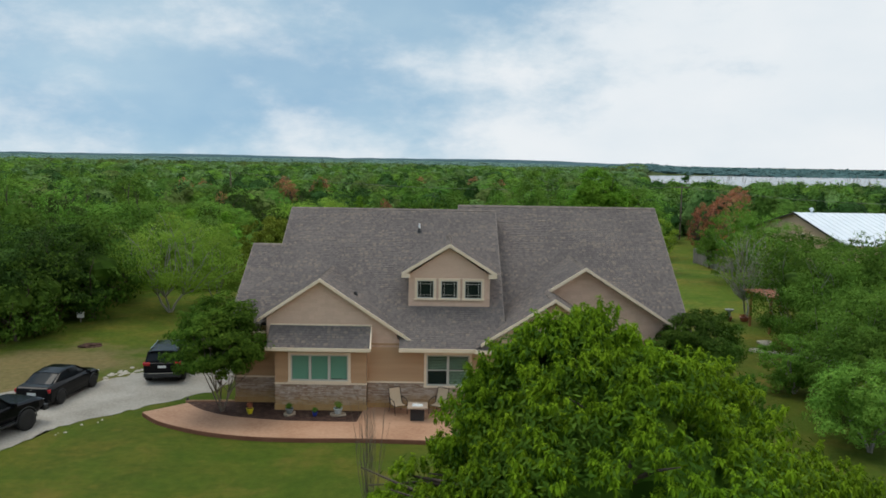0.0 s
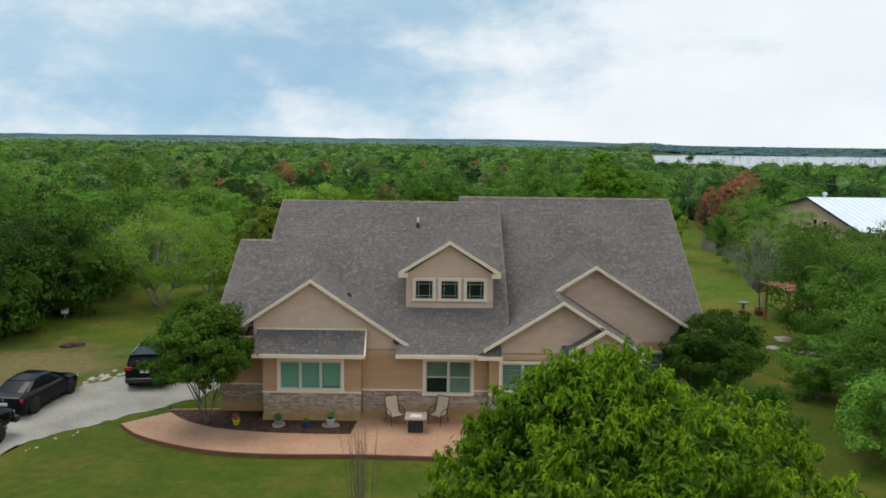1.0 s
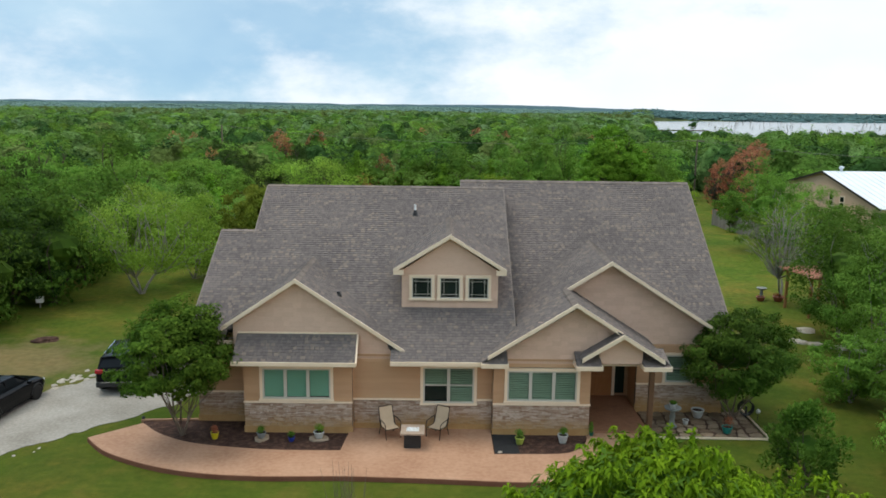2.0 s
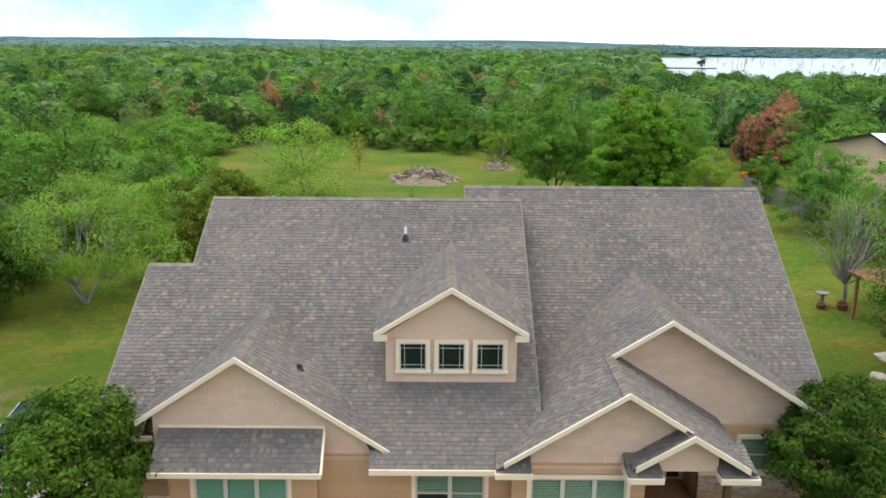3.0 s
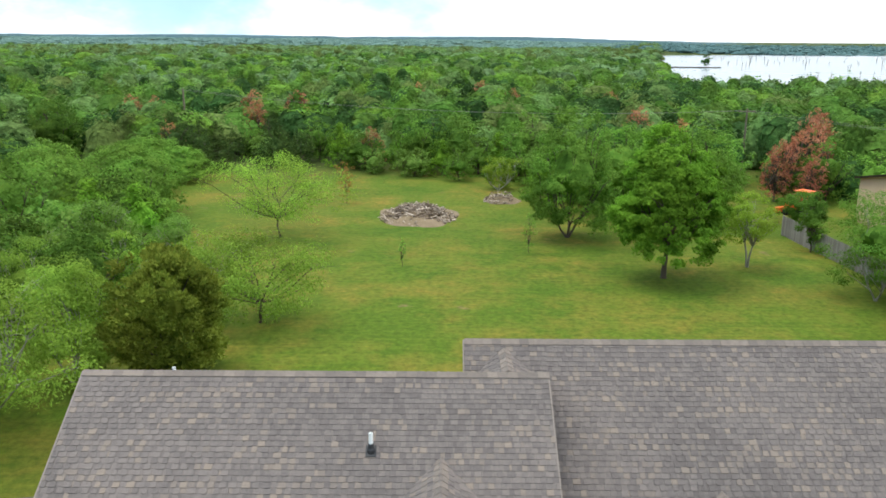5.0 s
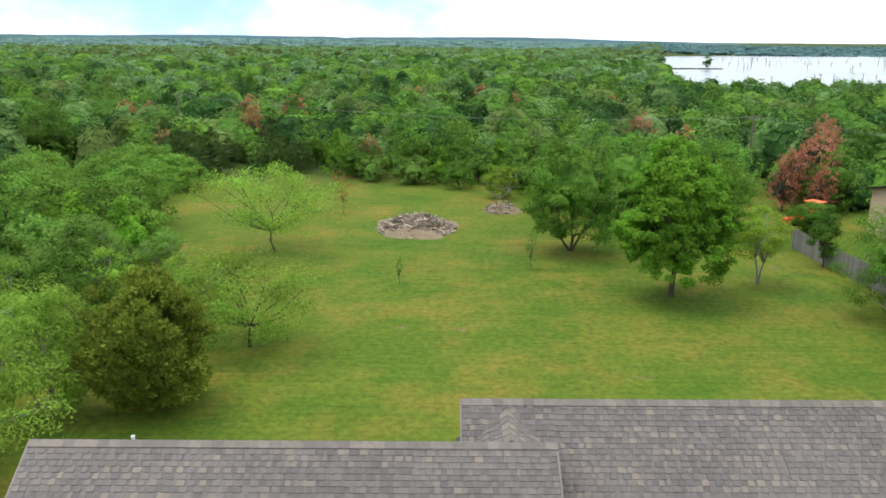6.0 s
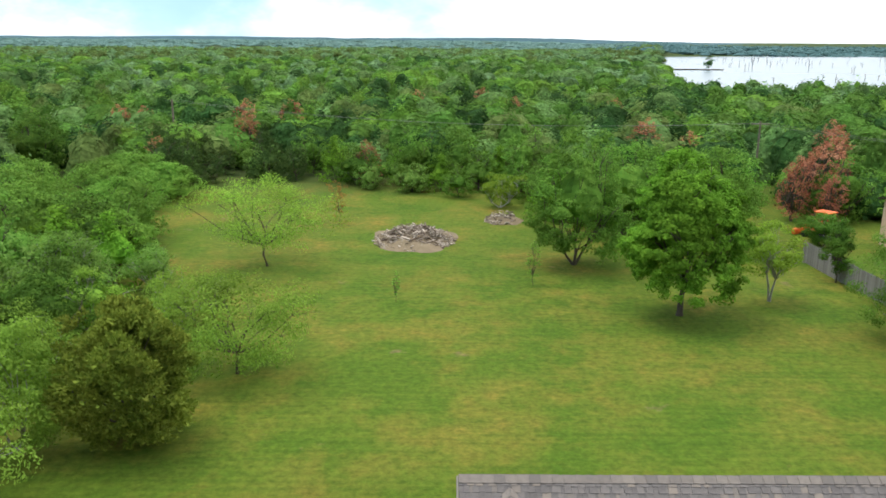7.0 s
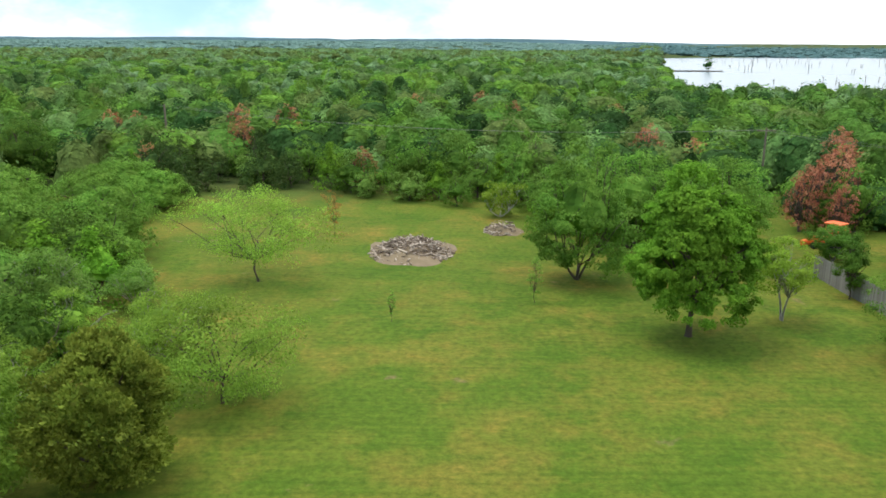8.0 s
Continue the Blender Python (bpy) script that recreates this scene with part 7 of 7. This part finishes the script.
def debris_pile(name, x, y, rx, ry, h, count, label, seed, long=0.9):
    t = thing(name, x, y, land_z(x, y), 0, label, "wood pile")
    g, bm = random.Random(seed), bmesh.new()
    rings = 9
    grid = []
    for i in range(rings + 1):
        f = i / rings
        ring = []
        for k in range(36):
            a = 6.2832 * k / 36
            e = 1 + 0.16 * noise.noise((math.cos(a) * 1.7, math.sin(a) * 1.7, seed))
            zz = h * 0.55 * (1 - smooth_step(0.45, 1.0, f)) * (0.8 + 0.5 * noise.noise((f * 3 * math.cos(a), f * 3 * math.sin(a), seed + 3))) + 0.03 * (1 - f) + (-0.02 if i == rings else 0.01)
            e = 1 + (e - 1) * 2 + 0.12 * noise.noise((math.cos(a) * 6, math.sin(a) * 6, seed + 8))
            ring.append(bm.verts.new((rx * 1.05 * f * e * math.cos(a), ry * 1.05 * f * e * math.sin(a), zz)))
        grid.append(ring)
    for a, b in zip(grid[1:], grid[2:]):
        for k in range(36):
            bm.faces.new((a[k], b[k], b[(k + 1) % 36], a[(k + 1) % 36]))
    bm.faces.new(grid[1])
    bmesh.ops.remove_doubles(bm, verts=bm.verts, dist=0.0001)
    bmesh.ops.recalc_face_normals(bm, faces=bm.faces)
    part("ash_bed", bm, M_ASH, t, "bare ashen soil", s=PLAN, smooth=True)
    bm = bmesh.new()
    for _ in range(count):
        f, a = math.sqrt(g.random()) * 0.92, g.uniform(0, 6.2832)
        zz = h * (1 - smooth_step(0.3, 1.0, f)) * g.uniform(0.35, 1.0) + 0.05
        c = Vector((rx * f * math.cos(a), ry * f * math.sin(a), zz))
        d = Vector((g.uniform(-1, 1), g.uniform(-1, 1), g.uniform(-0.25, 0.25))).normalized() * g.uniform(0.15, long) * 0.5
        w = g.uniform(0.03, 0.13)
        bar(bm, c - d, c + d, w, w * g.uniform(0.3, 1.0), up=(g.uniform(-0.5, 0.5), g.uniform(-0.5, 0.5), 1))
    tagged(part("broken_wood", bm, M_DEBRIS, t, "grey broken boards and branches", s=PLAN), kind="stuff")


debris_pile("burn_pile", -1.4, 86.6, 3.3, 4.2, 1.0, 900, "low pile of broken grey wood on bare soil", 3)
debris_pile("brush_pile", 5.9, 93.6, 1.6, 1.7, 0.9, 120, "small mound of brown roots and brush", 4, 0.7)
M_FENCE = surface("weathered_fence_wood", [(0.16, 0.14, 0.125), (0.27, 0.245, 0.22)], scale=2, fine=16, rough=0.9, stretch=(4, 4, 0.5), per="object", per_amount=0.4)
fence = thing("fence", 25.9, 80.0, -0.4, 0, "weathered grey wooden privacy fence along the lawn", "fence")
f_dir = Vector((0.5, -21.0, 0.4)).normalized()
f_len = 21.1 * PLAN
picket_mesh = None
for k in range(int(f_len / 0.155)):
    if picket_mesh is None:
        bm = slab(bmesh.new(), [(-0.07, -0.01), (0.07, -0.01), (0.07, 0.01), (-0.07, 0.01)], 0.03, 1.78)
        ob = part("picket", bm, M_FENCE, fence)
        picket_mesh = ob.data
    else:
        ob = new("picket", picket_mesh)
        ob.parent = fence
    c = f_dir * (k * 0.155)
    ob.matrix_basis = Matrix.Translation((c.x, c.y, c.z + rng.uniform(-0.03, 0.03))) @ pose(0, 0, 0, 0, rng.uniform(-0.8, 0.8), math.degrees(math.atan2(f_dir.y, f_dir.x)))
for z in (0.4, 1.4):
    part("rail", bar(bmesh.new(), (0.05, 0, z), tuple(f_dir * f_len + Vector((0.05, 0, z))), 0.05, 0.09), M_FENCE, fence)
for k in range(11):
    c = f_dir * (k * f_len / 10)
    part("post", boxed(c.x + 0.03, c.x + 0.13, c.y - 0.05, c.y + 0.05, c.z - 0.2, c.z + 1.8), M_FENCE, fence)

M_ORANGE, *_ = material("orange_paint", (0.75, 0.13, 0.02), 0.45)
trac = thing("tractor", 30.6, 87.8, land_z(30.6, 87.8), 35, "orange compact tractor with a canopy among the trees", "tractor")
part("hood", boxed(-0.35, 0.35, 0.2, 1.5, 0.6, 1.15, 0.08), M_ORANGE, trac)
part("frame", boxed(-0.3, 0.3, -1.0, 1.4, 0.4, 0.62, 0.03), M_PLASTIC, trac)
part("canopy", boxed(-0.75, 0.75, -1.2, 0.4, 2.6, 2.7, 0.04), M_ORANGE, trac, "orange canopy")
part("seat", boxed(-0.25, 0.25, -0.8, -0.3, 0.9, 1.3, 0.06), M_PLASTIC, trac)
for s in (-1, 1):
    part("canopy_post", tube(bmesh.new(), [Vector((s * 0.6, -1.0, 0.6)), Vector((s * 0.6, -1.0, 2.6))], [0.035] * 2, 6), M_ORANGE, trac)
    part("canopy_post", tube(bmesh.new(), [Vector((s * 0.6, 0.2, 0.6)), Vector((s * 0.6, 0.2, 2.6))], [0.035] * 2, 6), M_ORANGE, trac)
    part("fender", boxed(s * 0.65 - 0.18, s * 0.65 + 0.18, -1.2, -0.2, 1.05, 1.15, 0.03), M_ORANGE, trac)
    wheel(trac, s * 0.7, -0.7, 0.55, 0.35)
    wheel(trac, s * 0.6, 1.1, 0.33, 0.25)
part("loader_arm", bar(bmesh.new(), (0.5, 0.2, 1.1), (0.5, 2.0, 0.5), 0.1, 0.12), M_ORANGE, trac)
part("loader_arm", bar(bmesh.new(), (-0.5, 0.2, 1.1), (-0.5, 2.0, 0.5), 0.1, 0.12), M_ORANGE, trac)
part("bucket", boxed(-0.75, 0.75, 1.95, 2.4, 0.1, 0.6, 0.04), M_ORANGE, trac)

M_BARN = surface("tan_metal_siding", [(0.522, 0.345, 0.233), (0.594, 0.400, 0.279)], scale=0.6, fine=10, rough=0.6)
M_METAL = surface("white_metal_roof", [(0.62, 0.66, 0.70), (0.72, 0.75, 0.78)], scale=0.5, fine=8, rough=0.4)
barn = thing("barn", 0, 0, 0, 0, "tan metal barn with a white metal roof", "barn")
BX0, BX1, BY0, BY1, BYM, BE, BR = 34.4, 62.0, 66.6, 86.0, 76.3, 2.95, 5.0
bm = bmesh.new()
f = [bm.verts.new((BX0, y, z)) for y, z in ((BY0, -0.8), (BY0, BE), (BYM, BR), (BY1, BE), (BY1, -0.8))]
k = [bm.verts.new((BX1, v.co.y, v.co.z)) for v in f]
bm.faces.new(f)
bm.faces.new(k[::-1])
for i in range(5):
    bm.faces.new((f[(i + 1) % 5], f[i], k[i], k[(i + 1) % 5]))
bmesh.ops.recalc_face_normals(bm, faces=bm.faces)
part("wall", bm, M_BARN, barn, s=PLAN)
n_pan = 46
pan = (BX1 - BX0 + 0.5) / n_pan
for side, (ya, yb) in enumerate(((BY0 - 0.35, BYM), (BY1 + 0.35, BYM))):
    ze = BE - 0.35 * (BR - BE) / (BYM - BY0)
    for i in range(n_pan if side == 0 else 1):
        xa, xb = (BX0 - 0.3 + pan * i, BX0 - 0.3 + pan * (i + 1)) if side == 0 else (BX0 - 0.3, BX1 + 0.2)
        bm = bmesh.new()
        bar(bm, ((xa + xb) / 2, ya, ze + 0.09), ((xa + xb) / 2, yb, BR + 0.09), xb - xa - 0.004, 0.05)
        if side == 0:
            bar(bm, (xa + 0.02, ya, ze + 0.12), (xa + 0.02, yb, BR + 0.12), 0.03, 0.04)
        part("roof_panel", bm, M_METAL, barn, s=PLAN)
for ya in (BY0 - 0.35, BY1 + 0.35):
    part("rake_trim", bar(bmesh.new(), (BX0 - 0.3, ya, BE + 0.02), (BX0 - 0.3, BYM, BR + 0.1), 0.06, 0.16), M_BRONZE, barn, "dark rake trim", s=PLAN)
for y in (72.8, 74.7):
    w = part("window", boxed(BX0 - 0.04, BX0 + 0.02, y - 0.42, y + 0.42, 2.15, 3.25), M_TRIM, barn, "white-framed barn window", s=PLAN)
    for z0, z1 in ((2.24, 2.66), (2.74, 3.16)):
        part("pane", boxed(BX0 - 0.06, BX0 - 0.035, y - 0.3, y + 0.3, z0, z1), M_CARGLASS, w, s=PLAN)
part("ridge_vent", lathe(bmesh.new(), [(0.12, 0), (0.12, 0.25), (0.22, 0.28), (0.2, 0.42), (0.05, 0.5)], 12, (BX0 + 1.4, BYM, BR + 0.05)), M_METAL, barn, s=PLAN)

M_REDROOF = surface("red_slat_wood", [(0.26, 0.105, 0.06), (0.36, 0.16, 0.10)], scale=2, fine=14, rough=0.8)
M_CEDARPOST = surface("orange_cedar_post", [(0.24, 0.10, 0.035), (0.34, 0.16, 0.06)], scale=2, fine=14, rough=0.8, stretch=(3, 3, 0.5))
arbor = thing("arbor", 19.9, 46.0, 0, 8, "wooden arbor with orange posts and a red slatted roof", "arbor")
for px in (-1.15, 1.15):
    for py in (-1.3, 1.3):
        part("post", boxed(px - 0.07, px + 0.07, py - 0.07, py + 0.07, 0, 2.45), M_CEDARPOST, arbor)
for py in (-1.35, 1.35):
    part("beam", boxed(-1.45, 1.45, py - 0.05, py + 0.05, 2.4, 2.58), M_CEDARPOST, arbor)
for k in range(17):
    xx = -1.45 + 2.9 * k / 16
    part("slat", boxed(xx - 0.06, xx + 0.06, -1.8, 1.8, 2.58, 2.63), M_REDROOF, arbor)
M_ROCK = surface("limestone", [(0.30, 0.26, 0.21), (0.50, 0.45, 0.38)], scale=2, fine=14, rough=0.9, bump=0.6)


def rock(x, y, r, flat, seed, label, group="", z=0.0):
    t = thing("rock", x, y, z, seed * 37 % 360, label, "rock", group)
    bm = bmesh.new()
    bmesh.ops.create_icosphere(bm, subdivisions=2, radius=r)
    for v in bm.verts:
        n = noise.noise(v.co * (1.3 / r) + Vector((seed, 0, 0)))
        v.co *= 1 + 0.35 * n
        v.co.z = max(-0.1 * r, v.co.z * flat)
    part("stone", bm, M_ROCK, t)


rock(2.12, 28.12, 0.09, 0.6, 3, "small white stone on the weed cloth", z=0.125)
rock(17.9, 42.4, 0.55, 0.4, 2, "large pale boulder beside the garden edge")
g = random.Random(8)
for k in range(13):
    u = k / 12
    rock(16.6 + 3.4 * u, 40.6 - 2.0 * u + g.uniform(-0.1, 0.1), g.uniform(0.24, 0.36), 0.5, 20 + k, "flat pale edging rock", "edging rocks")
for k in range(26):
    u = g.random()
    rock(-13.2 - 1.6 * u + g.uniform(-0.3, 0.3), 35.0 - 2.2 * u + g.uniform(-0.3, 0.9), g.uniform(0.06, 0.2), 0.45, 50 + k, "loose white rock beside the drive", "loose rocks")
for k in range(9):
    u = g.random()
    rock(-13.9 + 2.6 * u, 25.6 + 4.0 * u + g.uniform(-0.5, 0.3), g.uniform(0.03, 0.09), 0.4, 90 + k, "loose white rock beside the drive", "loose rocks")
dirt = thing("dirt_mound", -17.2, 39.5, 0, 20, "small mound of dark brown dirt on the grass", "dirt")
bm = bmesh.new()
bmesh.ops.create_icosphere(bm, subdivisions=3, radius=0.62)
for v in bm.verts:
    v.co *= 1 + 0.4 * noise.noise(v.co * 2.2)
    v.co = Vector((v.co.x * 1.2, v.co.y * 0.7, max(-0.02, v.co.z * 0.35)))
part("soil", bm, M_MULCH, dirt)
cool = thing("bee_box", -20.3, 45.2, 0, 15, "white wooden box on a post at the edge of the woods", "box", size=0.75)
part("stand_post", boxed(-0.05, 0.05, -0.05, 0.05, 0, 0.5), M_FENCE, cool)
part("case", boxed(-0.28, 0.28, -0.22, 0.22, 0.45, 0.85, 0.02), m_white, cool)
part("lid", boxed(-0.31, 0.31, -0.25, 0.25, 0.85, 0.91, 0.015), m_white, cool)

pole = thing("utility_pole", 32.6, 107.0, 0, 0, "weathered wooden utility pole above the trees", "utility pole")
part("shaft", lathe(bmesh.new(), [(0.15, -1.0), (0.1, 7.9)], 12), M_BARK_PALE, pole)
part("crossarm", boxed(-1.1, 1.1, -0.06, 0.06, 7.5, 7.64), M_BARK_PALE, pole)
wires = thing("power_line", 32.6, 107.0, 0, 0, "thin sagging power lines over the woods", "power line")
for off in (-0.9, 0.9):
    for end in ((-78.0, 22.0, 8.4), (46.0, -34.0, 8.0)):
        a, b = Vector((off, 0, 7.68)), Vector(end) + Vector((off, 0, 0))
        pts = [a.lerp(b, k / 16) - Vector((0, 0, 1.6 * 4 * (k / 16) * (1 - k / 16))) for k in range(17)]
        part("wire", tube(bmesh.new(), pts, [0.016] * 17, 4), M_BARK_GREY, wires)
far_pole = thing("utility_pole", 32.6 - 78.0 / PLAN, 107.0 + 22.0 / PLAN, 0, 0, "weathered wooden utility pole above the trees", "utility pole")
part("shaft", lathe(bmesh.new(), [(0.2, -1.0), (0.13, 8.5)], 12), M_BARK_PALE, far_pole)
far_pole = thing("utility_pole", 32.6 + 46.0 / PLAN, 107.0 - 34.0 / PLAN, 0, 0, "weathered wooden utility pole above the trees", "utility pole")
part("shaft", lathe(bmesh.new(), [(0.2, -1.0), (0.13, 8.2)], 12), M_BARK_PALE, far_pole)

# drowned dead trees in the lake
snags = bmesh.new()
g = random.Random(31)
count = 0
while count < 190:
    y = g.uniform(330, 760)
    x = 28 + 0.262 * (y - 28) + g.uniform(10, 330)
    if lake_here(x, y) < 6 or noise.noise((x * 0.01, y * 0.012, 6)) < -0.05:
        continue
    h = g.uniform(1.5, 6.0)
    top = Vector((x + g.uniform(-0.6, 0.6), y, LAKE_Z + h))
    tube(snags, [Vector((x, y, LAKE_Z - 1)), Vector((x, y, LAKE_Z + h * 0.5)), top], [0.2, 0.15, 0.06], 4)
    for _ in range(2):
        a = Vector((x, y, LAKE_Z + h * g.uniform(0.4, 0.8)))
        tube(snags, [a, a + Vector((g.uniform(-1.4, 1.4), 0, g.uniform(0.4, 1.2)))], [0.13, 0.05], 4)
    count += 1
tagged(part("drowned_trees", snags, M_BARK_GREY, s=PLAN), "bare drowned trees standing in the lake", "dead trees", kind="stuff")

# a low spit of land in the lake, with a lone tree on it
bm = slab(bmesh.new(), arc([(108, 524), (130, 525), (150, 527), (166, 527.5), (173, 529)], 6) + [(170, 533), (150, 534), (108, 540)], LAKE_Z - 0.4, LAKE_Z + 0.5)
tagged(part("spit", bm, M_SOIL, s=PLAN), "low dark spit of land in the lake", "shore", kind="structure")
for x, rx, h, sd in ((164, 4.4, 7.5, 201), (133, 4.0, 5.5, 202), (124, 4.5, 6.5, 203)):
    tree("shore_tree", x, 530, rx, 0.4, h, M_FAR_DARK, M_BARK, "dark tree on the spit in the lake", 900, 0.3, 40, 0.2, "round", 1, 0.2, 1.0, sd, z=LAKE_Z + 0.4, limb=6, mass=0.5)
# ---- flagstones ----
flag = tagged(part("pavement", slab(bmesh.new(), [(7.12, 29.56), (10.86, 29.56), (10.9, 31.9), (7.12, 31.75)], -0.03, 0.02), M_MULCH, s=PLAN), "irregular tan flagstones in dark soil with a white border", "flagstones", kind="structure")
M_FLAG = surface("tan_flagstone", [(0.13, 0.088, 0.054), (0.20, 0.142, 0.09), (0.28, 0.21, 0.14)], scale=2, fine=18, rough=0.9, bump=0.4, per="object", per_amount=0.4)
g = random.Random(15)
cols, rows = 9, 6
grid = [[(7.18 + 3.66 * i / cols + (g.uniform(-0.14, 0.14) if 0 < i < cols else 0), 29.62 + 2.16 * j / rows + (g.uniform(-0.11, 0.11) if 0 < j < rows else 0)) for j in range(rows + 1)] for i in range(cols + 1)]
for i in range(cols):
    for j in range(rows):
        quad = [Vector(grid[a][b] + (0,)) for a, b in ((i, j), (i + 1, j), (i + 1, j + 1), (i, j + 1))]
        c = sum(quad, Vector()) / 4
        rim = []
        for a, b in zip(quad, quad[1:] + quad[:1]):
            for t in (0.14, 0.5, 0.86):
                p = a.lerp(b, t)
                p = c + (p - c) * (0.80 if t != 0.5 else g.uniform(0.80, 0.93))
                rim.append((p.x, p.y))
        part("flagstone", slab(bmesh.new(), rim, 0.0, 0.045 + g.uniform(0, 0.012)), M_FLAG, flag, s=PLAN)
for a, b in (((7.1, 29.53), (10.93, 29.53)), ((10.93, 29.53), (10.98, 32.3))):
    part("border", bar(bmesh.new(), (*a, 0.09), (*b, 0.07), 0.022, 0.07), M_TRIM, flag, "cream border strip", s=PLAN)

# ---- ledge stone, piece by piece ----
stone_shapes = {}
joined_v, joined_f = {}, {}
made = 0
for wall, x0, x1, y, z0, z1, holes in STONES:
    z = z0
    own = made < 300
    verts, faces = [], []
    while z < z1 - 0.01:
        h = rng.choice((0.03, 0.04, 0.045, 0.055))
        if z + h > z1 - 0.03:
            h = z1 - z
        x = x0
        while x < x1 - 0.005:
            w = rng.choice((0.1, 0.16, 0.22, 0.3))
            w = x1 - x if x + w > x1 - 0.08 else w
            a, b = x, x + w
            x = b
            if any(a < q[1] - 0.02 and b > q[0] + 0.02 and z + h > q[2] + 0.03 for q in holes):
                a2, b2 = (a, min(b, holes[0][0])) if a < holes[0][0] else (max(a, holes[0][1]), b)
                if b2 - a2 < 0.03 or a2 >= holes[0][0] and b2 <= holes[0][1]:
                    continue
                a, b = a2, b2
            d = rng.choice((0.03, 0.036, 0.042, 0.048))
            if made < 300:
                key = (round(b - a, 2), round(h, 3), d)
                if key not in stone_shapes:
                    ob = part("stone", boxed(0.004, key[0] - 0.004, -d, 0, 0.003, h - 0.003, 0.006), M_STONE, wall, s=PLAN)
                    stone_shapes[key] = ob.data
                else:
                    ob = new("stone", stone_shapes[key])
                    ob.parent = wall
                ob.location = (a * PLAN, y * PLAN, z * PLAN)
                made += 1
            else:
                i = len(verts)
                e = 0.006
                verts += [(a + 0.004, y, z + 0.003), (b - 0.004, y, z + 0.003), (b - 0.004, y, z + h - 0.003), (a + 0.004, y, z + h - 0.003),
                          (a + e + 0.004, y - d, z + e), (b - e - 0.004, y - d, z + e), (b - e - 0.004, y - d + 0.008, z + h - e), (a + e + 0.004, y - d + 0.008, z + h - e)]
                faces += [(i + 4, i + 5, i + 6, i + 7), (i, i + 1, i + 5, i + 4), (i + 1, i + 2, i + 6, i + 5), (i + 2, i + 3, i + 7, i + 6), (i + 3, i, i + 4, i + 7)]
        z += h
    if verts:
        tagged(hang("stone_cladding", mesh_of("stone_cladding", verts, faces, PLAN), M_STONE_J, wall), kind="stuff")

# ---- shingles beside the ridges, piece by piece ----
tab_shapes = {}
for roof, q, along, up, n, w, h, thick, tan in loose[:420]:
    key = (round(w, 2), round(h, 3), round(thick, 3), tan)
    if key not in tab_shapes:
        bm = bmesh.new()
        vs = [bm.verts.new(p) for p in ((-w / 2, -h / 2, -0.01), (w / 2, -h / 2, -0.01), (w / 2, -h / 2, thick), (-w / 2, -h / 2, thick), (w / 2, h / 2, 0.002), (-w / 2, h / 2, 0.002))]
        for f in ((0, 1, 2, 3), (3, 2, 4, 5), (0, 3, 5), (1, 4, 2)):
            bm.faces.new([vs[i] for i in f])
        ob = part("shingle", bm, M_SHINGLE_PIECE_TAN if tan else M_SHINGLE_PIECE, roof, s=PLAN)
        tab_shapes[key] = ob.data
    else:
        ob = new("shingle", tab_shapes[key])
        ob.parent = roof
    m = Matrix((along, up, n)).transposed().to_4x4()
    m.translation = q * PLAN
    ob.matrix_basis = m
